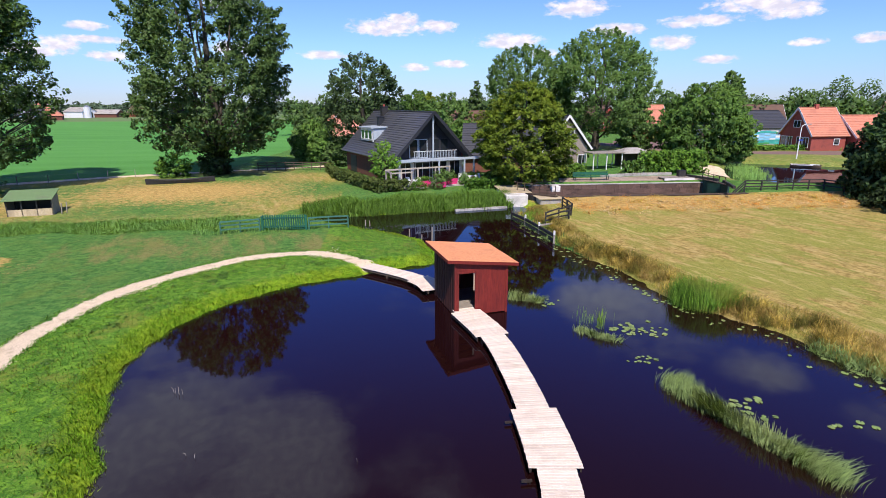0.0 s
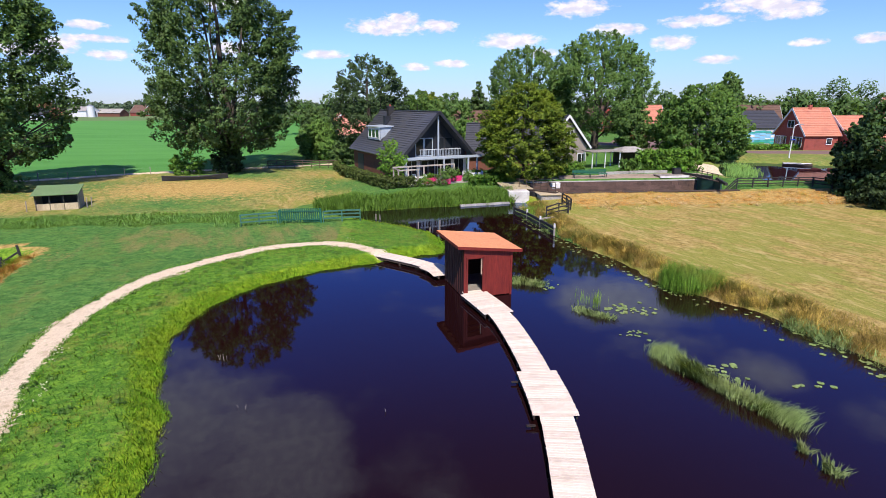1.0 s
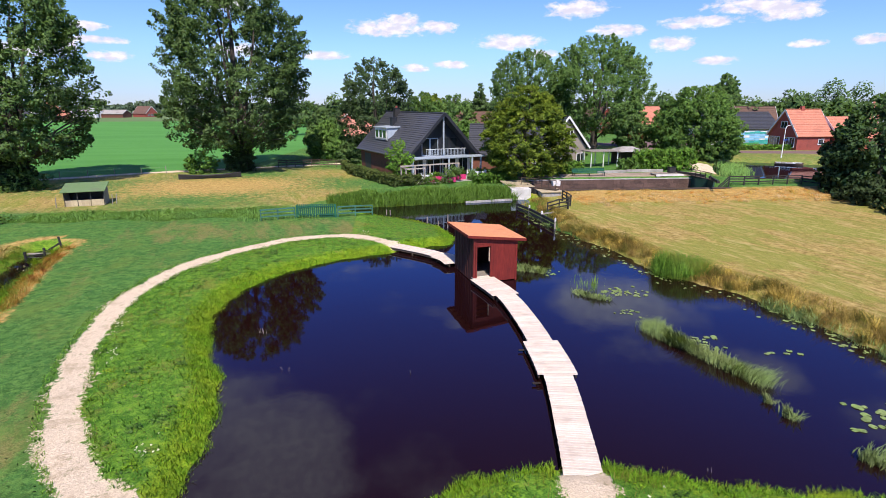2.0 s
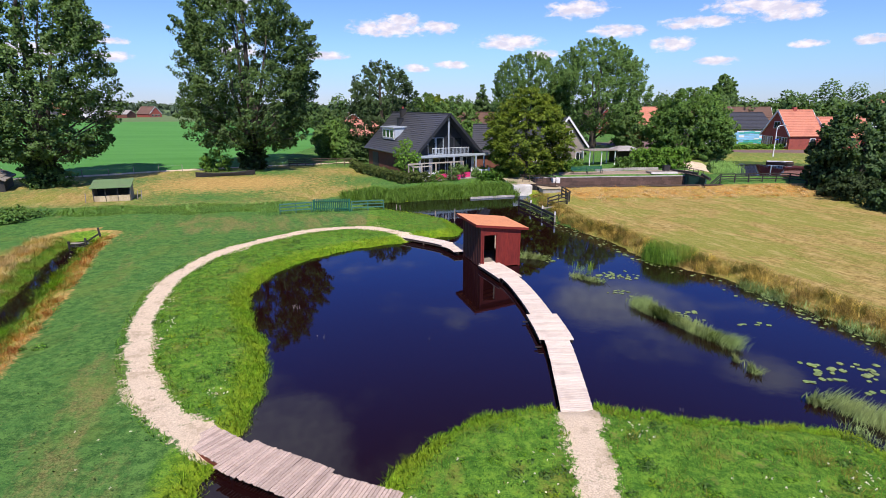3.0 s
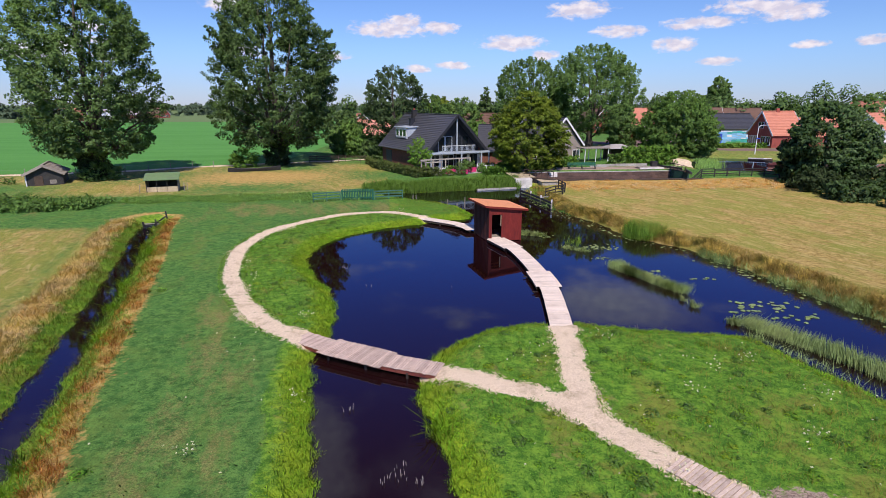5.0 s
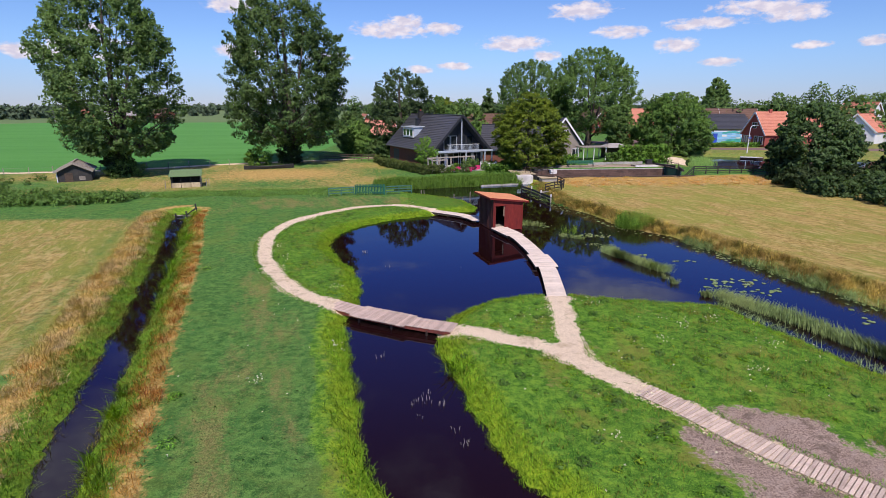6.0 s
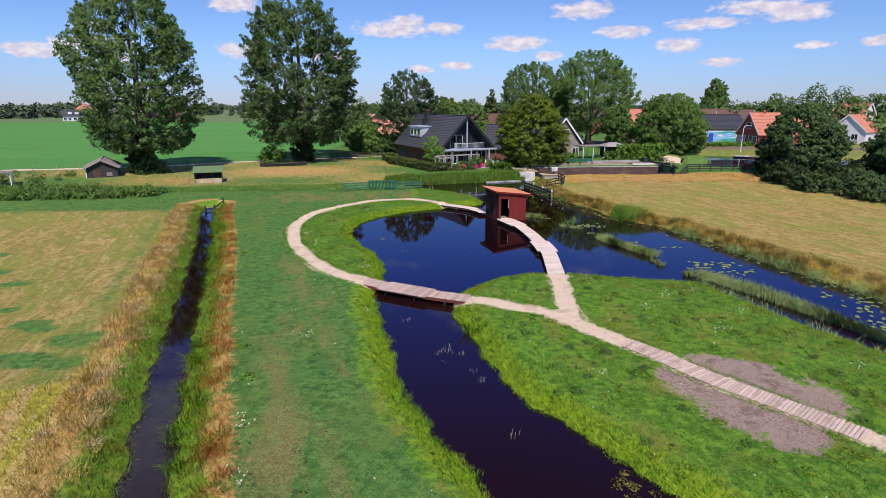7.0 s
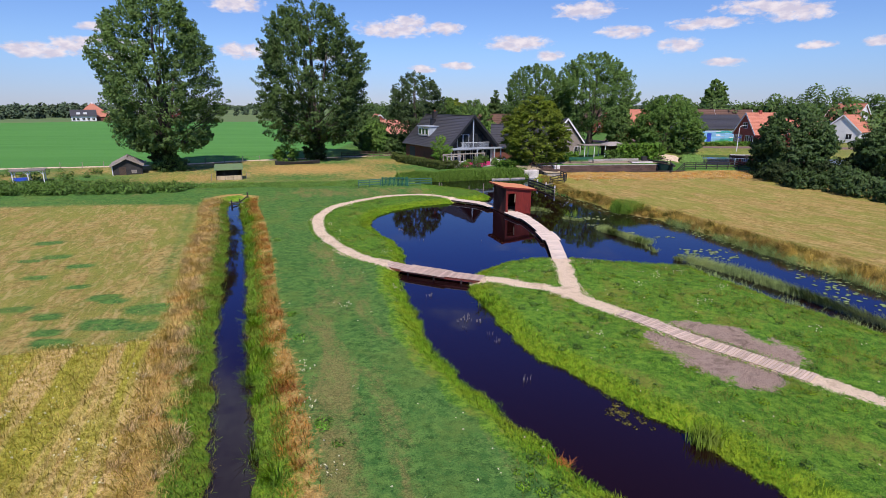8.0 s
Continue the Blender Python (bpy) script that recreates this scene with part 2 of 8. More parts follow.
M["bark"] = surface("grey_brown_bark", ((0.045, 0.036, 0.028), (0.11, 0.09, 0.072), (0.03, 0.025, 0.02)), 0.95, 1.6, 0.6, stretch=(1, 1, 0.25))
M["car"] = surface("dark_car_paint", ((0.02, 0.022, 0.025), (0.035, 0.037, 0.04), (0.02, 0.02, 0.022)), 0.25, 2.0, 0.0, metal=0.3)
M["rubber"] = surface("black_rubber", ((0.015, 0.015, 0.015), (0.03, 0.03, 0.03), (0.02, 0.02, 0.02)), 0.8, 3.0, 0.1)

M["poplar"] = leaves("poplar_leaf", (0.052, 0.110, 0.033), (0.158, 0.262, 0.080), (0.150, 0.250, 0.078), 0.40, 0.36)
M["oak"] = leaves("oak_leaf", (0.032, 0.072, 0.022), (0.120, 0.210, 0.060), (0.120, 0.195, 0.054), 0.42, 0.32)
M["chestnut"] = leaves("chestnut_leaf", (0.060, 0.110, 0.013), (0.225, 0.310, 0.035), (0.24, 0.30, 0.035), 0.45, 0.38)
M["willow"] = leaves("willow_leaf", (0.060, 0.138, 0.036), (0.195, 0.335, 0.090), (0.185, 0.30, 0.086), 0.45, 0.38)
M["maple"] = leaves("round_tree_leaf", (0.050, 0.122, 0.026), (0.160, 0.295, 0.062), (0.155, 0.26, 0.056), 0.45, 0.36)
M["bush"] = leaves("shrub_leaf", (0.055, 0.145, 0.018), (0.165, 0.33, 0.040), (0.165, 0.30, 0.040), 0.45, 0.25)
M["shrub_dark"] = leaves("dark_shrub_leaf", (0.018, 0.038, 0.012), (0.058, 0.098, 0.030), (0.062, 0.095, 0.030), 0.5, 0.2)
# no haze in the air; it is mixed into this paler, greyer leaf colour
M["far_wood"] = leaves("hazed_far_leaf", (0.055, 0.095, 0.055), (0.12, 0.175, 0.100), (0.10, 0.150, 0.10), 0.8, 0.1, 0.02)
M["oak_dark"] = leaves("dark_oak_leaf", (0.022, 0.050, 0.019), (0.082, 0.138, 0.048), (0.080, 0.130, 0.046), 0.42, 0.28)
M["alder"] = leaves("alder_leaf", (0.024, 0.060, 0.020), (0.100, 0.182, 0.060), (0.104, 0.172, 0.058), 0.42, 0.34)
M["copper"] = leaves("copper_hedge_leaf", (0.17, 0.050, 0.022), (0.42, 0.130, 0.055), (0.36, 0.13, 0.05), 0.5, 0.2)
M["hedge"] = leaves("hedge_leaf", (0.04, 0.075, 0.016), (0.12, 0.165, 0.036), (0.13, 0.16, 0.04), 0.5, 0.2)
M["bank_grass"] = leaves("bank_grass_blade", (0.095, 0.240, 0.012), (0.235, 0.450, 0.024), (0.340, 0.380, 0.030), 0.5, 0.36, 0.5)
M["meadow"] = leaves("meadow_blade", (0.050, 0.165, 0.018), (0.175, 0.390, 0.042), (0.195, 0.330, 0.042), 0.5, 0.36, 0.4)
M["reed"] = leaves("reed_blade", (0.115, 0.180, 0.060), (0.270, 0.370, 0.140), (0.280, 0.340, 0.130), 0.45, 0.36, 0.5)
M["rush"] = leaves("rush_blade", (0.075, 0.190, 0.022), (0.220, 0.400, 0.044), (0.270, 0.330, 0.050), 0.45, 0.36, 0.5)
M["nettle"] = leaves("tall_weed_leaf", (0.055, 0.130, 0.026), (0.150, 0.275, 0.056), (0.135, 0.235, 0.065), 0.5, 0.32, 0.25)
M["straw"] = leaves("dry_grass_blade", (0.50, 0.36, 0.11), (0.88, 0.70, 0.29), (0.72, 0.53, 0.18), 0.6, 0.36, 0.4)
M["rust_grass"] = leaves("rusty_dry_grass", (0.400, 0.155, 0.034), (0.720, 0.350, 0.085), (0.660, 0.430, 0.120), 0.6, 0.36, 0.4)
M["lily"] = leaves("lily_pad", (0.104, 0.182, 0.046), (0.260, 0.351, 0.104), (0.312, 0.364, 0.130), 0.3, 0.1, 0.6)
M["blossom"] = leaves("white_blossom", (0.60, 0.58, 0.40), (0.80, 0.78, 0.62), (0.72, 0.70, 0.5), 0.7, 0.3)


def water_material():
    m, t, b, geo = material("peaty_water")
    pos = geo.outputs["Position"]
    b.inputs["Base Color"].default_value = (0.0112, 0.0030, 0.0030, 1)
    b.inputs["Roughness"].default_value = 0.6
    b.inputs["Specular IOR Level"].default_value = 0.0
    n1 = noise_tex(t, pos, 0.9, 3.0, 0.5)
    n2 = noise_tex(t, pos, 5.0, 2.0, 0.5)
    calm = remap(t, noise_tex(t, pos, 0.09, 3.0, 0.6), 0.4, 0.62, 0.35, 1.0)
    h = math_node(t, "MULTIPLY", math_node(t, "ADD", n1, math_node(t, "MULTIPLY", n2, 0.14)), calm)
    bp = t.nodes.new("ShaderNodeBump")
    bp.inputs["Strength"].default_value = 0.12
    bp.inputs["Distance"].default_value = 0.03
    link(t, h, bp.inputs["Height"])
    # sky mirror, stronger at grazing view
    gl = t.nodes.new("ShaderNodeBsdfGlossy")
    gl.inputs["Color"].default_value = (0.60, 0.78, 0.96, 1)
    gl.inputs["Roughness"].default_value = 0.03
    fr = t.nodes.new("ShaderNodeFresnel")
    fr.inputs["IOR"].default_value = 1.48
    for n in (gl, fr):
        link(t, bp.outputs[0], n.inputs["Normal"])
    mx = t.nodes.new("ShaderNodeMixShader")
    link(t, fr.outputs[0], mx.inputs[0])
    link(t, b.outputs[0], mx.inputs[1])
    link(t, gl.outputs[0], mx.inputs[2])
    link(t, mx.outputs[0], t.nodes["Material Output"].inputs[0])
    return m


def glass_material():
    m, t, b, geo = material("window_glass")
    b.inputs["Base Color"].default_value = (0.02, 0.025, 0.03, 1)
    b.inputs["Roughness"].default_value = 0.04
    b.inputs["Specular IOR Level"].default_value = 0.8
    return m


M["water"] = water_material()
M["glass"] = glass_material()


def ground_material():
    m, t, b, geo = material("polder_ground")
    pos = geo.outputs["Position"]

    def attr(name):
        n = t.nodes.new("ShaderNodeAttribute")
        n.attribute_name = name
        return n.outputs["Fac"]

    def times(a, k):
        return math_node(t, "MULTIPLY", a, k)

    def plus(a, c):
        return math_node(t, "ADD", a, c)

    def stretched(v):
        n = t.nodes.new("ShaderNodeVectorMath")
        n.operation = "MULTIPLY"
        n.inputs[1].default_value = v
        link(t, pos, n.inputs[0])
        return n.outputs[0]

    blade = noise_tex(t, pos, 17.0, 5.0, 0.78)          # single tufts
    fine = noise_tex(t, pos, 6.0, 5.0, 0.72)
    clump = noise_tex(t, pos, 3.1, 4.0, 0.7)
    mid = noise_tex(t, pos, 1.3, 5.0, 0.66)
    big = noise_tex(t, pos, 0.16, 4.0, 0.6)
    grit = noise_tex(t, pos, 24.0, 4.0, 0.75)
    wobble = plus(times(plus(mid, -0.5), 1.3), times(plus(fine, -0.5), 1.4))
    tuft = plus(times(blade, 0.5), times(clump, 0.5))
    # short lawn, scorched in streaks
    lawn = mix_col(t, remap(t, tuft, 0.40, 0.60), (0.032, 0.105, 0.022), (0.130, 0.275, 0.058))
    lawn = mix_col(t, times(remap(t, mid, 0.44, 0.64), 0.5), lawn, (0.060, 0.185, 0.040))
    lawn = mix_col(t, times(remap(t, noise_tex(t, pos, 0.33, 5.0, 0.65), 0.48, 0.66), 0.35), lawn, (0.180, 0.230, 0.045))
    rot = t.nodes.new("ShaderNodeVectorRotate")
    rot.rotation_type = "Z_AXIS"
    rot.inputs["Angle"].default_value = radians(-15.0)
    link(t, pos, rot.inputs["Vector"])

    def along_ditch(k):
        n = t.nodes.new("ShaderNodeVectorMath")
        n.operation = "MULTIPLY"
        n.inputs[1].default_value = (1.0, k, 1.0)
        link(t, rot.outputs[0], n.inputs[0])
        return n.outputs[0]

    scorch = times(remap(t, plus(plus(noise_tex(t, along_ditch(0.3), 0.7, 6.0, 0.68), times(attr("wear"), 0.22)), times(plus(fine, -0.5), 0.4)), 0.57, 0.82), 0.55)
    lawn = mix_col(t, scorch, lawn, mix_col(t, remap(t, blade, 0.4, 0.6), (0.19, 0.135, 0.050), (0.40, 0.28, 0.12)))
    # rough meadow: lime, deep green, yellow and brown patches
    rough = mix_col(t, remap(t, tuft, 0.41, 0.60), (0.046, 0.145, 0.016), (0.165, 0.335, 0.036))
    rough = mix_col(t, times(remap(t, clump, 0.52, 0.66), 0.6), rough, (0.190, 0.350, 0.035))
    rough = mix_col(t, times(remap(t, noise_tex(t, pos, 0.35, 5.0, 0.7), 0.52, 0.66), 0.6), rough, mix_col(t, blade, (0.18, 0.20, 0.03), (0.33, 0.28, 0.07)))
    rough = mix_col(t, times(remap(t, noise_tex(t, pos, 1.1, 4.0, 0.7), 0.60, 0.72), 0.55), rough, (0.30, 0.21, 0.09))
    c = mix_col(t, remap(t, plus(attr("meadow"), times(wobble, 0.35)), 0.3, 0.7), lawn, rough)
    # dry hay field, with faint mown swaths
    v1 = along_ditch(0.22)
    swath = noise_tex(t, v1, 0.75, 7.0, 0.74, 0.9)
    dry = mix_col(t, remap(t, tuft, 0.40, 0.60), (0.225, 0.155, 0.044), (0.530, 0.385, 0.132))
    dry = mix_col(t, times(remap(t, swath, 0.45, 0.57), 0.75), dry, mix_col(t, remap(t, blade, 0.4, 0.6), (0.15, 0.165, 0.03), (0.31, 0.285, 0.06)))
    dry = mix_col(t, times(remap(t, plus(big, times(plus(swath, -0.5), 0.5)), 0.45, 0.58), 0.70), dry, mix_col(t, remap(t, blade, 0.4, 0.6), (0.15, 0.175, 0.028), (0.34, 0.350, 0.072)))
    dry = mix_col(t, times(remap(t, noise_tex(t, v1, 1.9, 5.0, 0.7, 1.2), 0.52, 0.62), 0.55), dry, (0.58, 0.43, 0.185))
    c = mix_col(t, remap(t, plus(attr("dry"), times(wobble, 0.4)), 0.25, 0.75), c, dry)
    # ripe uncut hay: straw and weedy stripes parallel to the ditch
    stripe = remap(t, noise_tex(t, along_ditch(0.08), 0.95, 4.0, 0.6), 0.44, 0.58)
    hay = mix_col(t, stripe, mix_col(t, remap(t, tuft, 0.40, 0.60), (0.20, 0.22, 0.022), (0.56, 0.53, 0.085)), mix_col(t, remap(t, tuft, 0.40, 0.60), (0.42, 0.28, 0.09), (0.80, 0.62, 0.28)))
    c = mix_col(t, remap(t, plus(attr("hay"), times(wobble, 0.5)), 0.3, 0.7), c, hay)
    # scorched reddish straw
    rust = mix_col(t, remap(t, tuft, 0.40, 0.60), (0.33, 0.200, 0.058), (0.62, 0.430, 0.150))
    c = mix_col(t, remap(t, plus(attr("rust"), times(wobble, 1.05)), 0.3, 0.8), c, rust)
    # the sown polder field
    st = stretched((0.05, 0.6, 1.0))
    field = mix_col(t, noise_tex(t, st, 0.35, 4.0, 0.6), (0.048, 0.190, 0.034), (0.125, 0.345, 0.078))
    c = mix_col(t, remap(t, plus(attr("field"), times(wobble, 0.15)), 0.35, 0.65), c, field)
    far = mix_col(t, noise_tex(t, st, 0.05, 3.0, 0.5), (0.08, 0.16, 0.06), (0.20, 0.25, 0.10))
    c = mix_col(t, remap(t, attr("far"), 0.3, 0.7), c, far)
    # bright lush rim along the water
    rim = mix_col(t, remap(t, tuft, 0.40, 0.60), (0.100, 0.205, 0.010), (0.320, 0.430, 0.026))
    bank = plus(attr("bank"), times(wobble, 1.1))
    lush = times(math_node(t, "MULTIPLY", remap(t, bank, 1.5, 0.5), attr("lush")), 0.85)
    c = mix_col(t, lush, c, rim)
    # paving, path sand, bare patch
    pave = mix_col(t, fine, (0.17, 0.105, 0.095), (0.26, 0.175, 0.16))
    c = mix_col(t, remap(t, attr("pave"), 0.35, 0.65), c, pave)
    bare = mix_col(t, remap(t, grit, 0.40, 0.60), (0.155, 0.105, 0.080), (0.52, 0.395, 0.31))
    bare = mix_col(t, times(remap(t, clump, 0.50, 0.64), 0.55), bare, (0.42, 0.33, 0.27))
    bare = mix_col(t, times(remap(t, mid, 0.52, 0.66), 0.5), bare, (0.10, 0.075, 0.055))
    c = mix_col(t, remap(t, plus(attr("sand"), plus(times(wobble, 1.4), times(plus(noise_tex(t, pos, 0.55, 3.0, 0.6), -0.5), 3.0))), -0.15, 0.25), c, bare)
    rag = plus(times(wobble, 0.85), times(plus(noise_tex(t, pos, 0.5, 2.0, 0.5), -0.5), 0.9))
    sand = mix_col(t, remap(t, grit, 0.38, 0.62), (0.60, 0.465, 0.32), (0.87, 0.72, 0.53))
    sand = mix_col(t, times(remap(t, mid, 0.52, 0.66), 0.5), sand, (0.42, 0.31, 0.19))
    sand = mix_col(t, times(remap(t, clump, 0.60, 0.70), 0.6), sand, (0.22, 0.20, 0.08))
    c = mix_col(t, remap(t, plus(attr("path"), rag), -0.06, 0.10), c, sand)
    # wet mud below the water line
    c = mix_col(t, remap(t, attr("bank"), 0.12, -0.1), c, (0.022, 0.016, 0.01))
    link(t, c, b.inputs["Base Color"])
    b.inputs["Roughness"].default_value = 0.95
    b.inputs["Specular IOR Level"].default_value = 0.12
    bp = t.nodes.new("ShaderNodeBump")
    bp.inputs["Strength"].default_value = 0.8
    bp.inputs["Distance"].default_value = 0.09
    link(t, plus(fine, times(blade, 0.6)), bp.inputs["Height"])
    link(t, bp.outputs[0], b.inputs["Normal"])
    return m


M["ground"] = ground_material()

# ---------------------------------------------------------------- mesh helpers


class Geo:
    """Collects boxes, prisms and tubes into one mesh."""

    def __init__(self):
        self.v, self.f = [], []

    def add(self, vs, fs):
        n = len(self.v)
        self.v += [tuple(p) for p in vs]
        self.f += [tuple(n + i for i in q) for q in fs]
        return self

    def box(self, c, s, rz=0.0, m=None, bevel=0.0):
        x, y, z = (k / 2 for k in s)
        mat = m or (Matrix.Translation(c) @ Matrix.Rotation(radians(rz), 4, "Z"))
        if bevel > 0:
            b = min(bevel, x * 0.45, y * 0.45, z * 0.45)
            vs, fs = [], []
            ring = [(x - b, y), (x, y - b), (x, -y + b), (x - b, -y), (-x + b, -y), (-x, -y + b), (-x, y - b), (-x + b, y)]
            top = [(x - b, y - b), (x - b, y - b), (x - b, -y + b), (x - b, -y + b), (-x + b, -y + b), (-x + b, -y + b), (-x + b, y - b), (-x + b, y - b)]
            for zz, pts in ((-z, top), (-z + b, ring), (z - b, ring), (z, top)):
                vs += [(p[0], p[1], zz) for p in pts]
            for k in range(3):
                for i in range(8):
                    j = (i + 1) % 8
                    fs.append((k * 8 + j, k * 8 + i, (k + 1) * 8 + i, (k + 1) * 8 + j))
            fs.append((0, 2, 4, 6))
            fs.append((30, 28, 26, 24))
            return self.add([mat @ Vector(p) for p in vs], fs)
        vs = [mat @ Vector(p) for p in ((-x, -y, -z), (x, -y, -z), (x, y, -z), (-x, y, -z), (-x, -y, z), (x, -y, z), (x, y, z), (-x, y, z))]
        return self.add(vs, [(3, 2, 1, 0), (4, 5, 6, 7), (0, 1, 5, 4), (1, 2, 6, 5), (2, 3, 7, 6), (3, 0, 4, 7)])

    def beam(self, a, b, w, h):
        """A box from point a to point b, w wide and h high."""
        a, b = Vector(a), Vector(b)
        d = b - a
        q = d.to_track_quat("Y", "Z").to_matrix().to_4x4()
        return self.box((0, 0, 0), (w, d.length, h), m=Matrix.Translation((a + b) / 2) @ q)

    def prism(self, pts, axis_vec):
        """A polygon (3D points, in order) pushed along axis_vec."""
        n = len(pts)
        a = [Vector(p) for p in pts]
        b = [p + Vector(axis_vec) for p in a]
        fs = [tuple(range(n))[::-1], tuple(range(n, 2 * n))] + [(i, (i + 1) % n, n + (i + 1) % n, n + i) for i in range(n)]
        return self.add(a + b, fs)

    def tube(self, pts, radii, n=7):
        """A tapering tube through points."""
        pts = [Vector(p) for p in pts]
        rings = []
        for i, p in enumerate(pts):
            d = (pts[min(i + 1, len(pts) - 1)] - pts[max(i - 1, 0)]).normalized()
            s = d.cross(Vector((0.31, 0.95, 0.05))).normalized()
            u = d.cross(s)
            rings.append([p + (s * math.cos(k * 2 * math.pi / n) + u * math.sin(k * 2 * math.pi / n)) * radii[i] for k in range(n)])
        vs = [v for r in rings for v in r]
        fs = [(i * n + k, i * n + (k + 1) % n, (i + 1) * n + (k + 1) % n, (i + 1) * n + k) for i in range(len(pts) - 1) for k in range(n)]
        fs.append(tuple(range(n))[::-1])
        fs.append(tuple((len(pts) - 1) * n + k for k in range(n)))
        return self.add(vs, fs)

    def mesh(self, name):
        me = bpy.data.meshes.new(name)
        me.from_pydata(self.v, [], self.f)
        me.update()
        return me


def soup(name, corners, normals=None):
    """A mesh of separate faces; corners: (count, 3 or 4, 3) array; normals: one a face, for softly lit foliage."""
    n, k, _ = corners.shape
    if normals is not None:                                   # all faces front the open, sunny side
        gn = np.cross(corners[:, 1] - corners[:, 0], corners[:, 2] - corners[:, 0])
        back = gn @ np.array([0.0, -0.85, 0.52]) < 0
        corners = corners.copy()
        corners[back] = corners[back][:, ::-1]
    me = bpy.data.meshes.new(name)
    me.vertices.add(n * k)
    me.vertices.foreach_set("co", np.ascontiguousarray(corners, dtype=np.float32).ravel())
    me.loops.add(n * k)
    me.loops.foreach_set("vertex_index", np.arange(n * k, dtype=np.int32))
    me.polygons.add(n)
    me.polygons.foreach_set("loop_start", np.arange(0, n * k, k, dtype=np.int32))
    me.update(calc_edges=True)
    if normals is not None:
        at = me.attributes.new("custom_normal", "FLOAT_VECTOR", "POINT")
        at.data.foreach_set("vector", np.repeat(normals, k, axis=0).astype(np.float32).ravel())
    return me


def part(name, geo, mat, parent=None, label=""):
    """One mesh object, under a thing or a part."""
    me = geo.mesh(name) if isinstance(geo, Geo) else geo
    if not me.materials:
        me.materials.append(mat)
    ob = new(name, me)
    ob.parent = parent
    if label:
        ob["label"] = label
    return ob


def thing(name, x, y, z, rz, label, category, group=""):
    ob = new(name)
    ob.matrix_basis = pose(x, y, z, 0, 0, rz)
    ob.empty_display_size = 0.3
    return tagged(ob, label, category, group)


def smooth(ob):
    ob.data.polygons.foreach_set("use_smooth", [True] * len(ob.data.polygons))
    return ob

# ---------------------------------------------------------------- plan: shores, path, heights


def spline(pts, per=6, closed=False):
    p = np.array(pts, float)
    n = len(p)
    out = []
    for i in range(n if closed else n - 1):
        a, b, c, d = (p[(i + k) % n] if closed else p[min(max(i + k, 0), n - 1)] for k in (-1, 0, 1, 2))
        for s in np.arange(per) / per:
            out.append(0.5 * (2 * b + (c - a) * s + (2 * a - 5 * b + 4 * c - d) * s * s + (3 * b - a - 3 * c + d) * s ** 3))
    if not closed:
        out.append(p[-1])
    return np.array(out)


def line_distance(P, L, closed=False):
    """Least distance of points P (n,2) from the line L (m,2)."""
    A = L if closed else L[:-1]
    B = np.roll(L, -1, 0) if closed else L[1:]
    best = np.full(len(P), 1e9)
    for a, b in zip(A, B):
        d = b - a
        s = np.clip(((P - a) @ d) / max(d @ d, 1e-9), 0, 1)
        r = P - a - s[:, None] * d
        best = np.minimum(best, (r * r).sum(1))
    return np.sqrt(best)


def inside(P, L):
    x, y = P[:, 0], P[:, 1]
    res = np.zeros(len(P), bool)
    for (x0, y0), (x1, y1) in zip(L, np.roll(L, -1, 0)):
        if y0 == y1:
            continue
        cross = ((y0 > y) != (y1 > y)) & (x < (x1 - x0) * (y - y0) / (y1 - y0) + x0)
        res ^= cross
    return res


def signed(P, L):
    """Distance from the outline L: positive outside, negative within."""
    d = line_distance(P, L, True)
    return np.where(inside(P, L), -d, d)


def step(a, b, v):
    s = np.clip((v - a) / (b - a), 0, 1)
    return s * s * (3 - 2 * s)


west_shore = [(1.5, -24), (-2.3, -16.4), (-4.4, -12.1), (-6.0, -8.4), (-6.9, -5.2), (-7.4, -0.8), (-7.9, 2.0), (-8.1, 4.6), (-7.7, 6.8),
              (-7.75, 9.8), (-8.2, 13.0), (-9.2, 15.4), (-10.2, 18.3), (-10.65, 21.2), (-10.2, 24.0), (-9.1, 26.2), (-7.3, 28.2), (-4.8, 30.0),
              (-2.2, 31.0), (0.2, 32.4), (2.4, 33.0), (3.0, 35.0), (2.7, 37.6), (2.0, 39.4), (0.0, 41.5), (-2.6, 43.5), (-4.2, 45.0)]
canal_shore = [(-6.8, 46.4), (-6.9, 48.3), (-4.6, 49.2), (-2.0, 49.0), (2.0, 50.0), (6.2, 50.6), (11.2, 51.7), (13.0, 52.2)]
east_shore = [(13.4, 50.4), (12.4, 48.4), (11.2, 46.2), (11.9, 41.5), (12.0, 37.0), (12.9, 33.2), (14.1, 29.6), (14.3, 25.6), (15.6, 23.0), (17.1, 20.8),
              (17.8, 18.0), (18.4, 15.0), (18.9, 11.5), (19.7, 7.0), (20.6, 1.6), (21.2, -4.0), (22.4, -13.0), (24.0, -24.0)]
island_shore = [(18.6, -24.0), (16.9, -14.0), (15.2, -7.2), (13.6, -2.8), (12.7, 0.6), (12.1, 3.2), (11.5, 5.1), (9.0, 5.8), (6.3, 6.5), (4.6, 7.2),
                (2.8, 7.5), (0.0, 7.1), (-1.9, 5.8), (-3.1, 4.3), (-3.8, 2.6), (-3.75, 0.4), (-3.4, -1.6), (-2.5, -6.8), (-1.3, -8.8),
                (0.2, -11.8), (1.8, -14.6), (5.4, -24.0)]
POND = np.vstack([spline(s, 5) for s in (west_shore, canal_shore, east_shore, island_shore)])
_rng = np.random.default_rng(5)
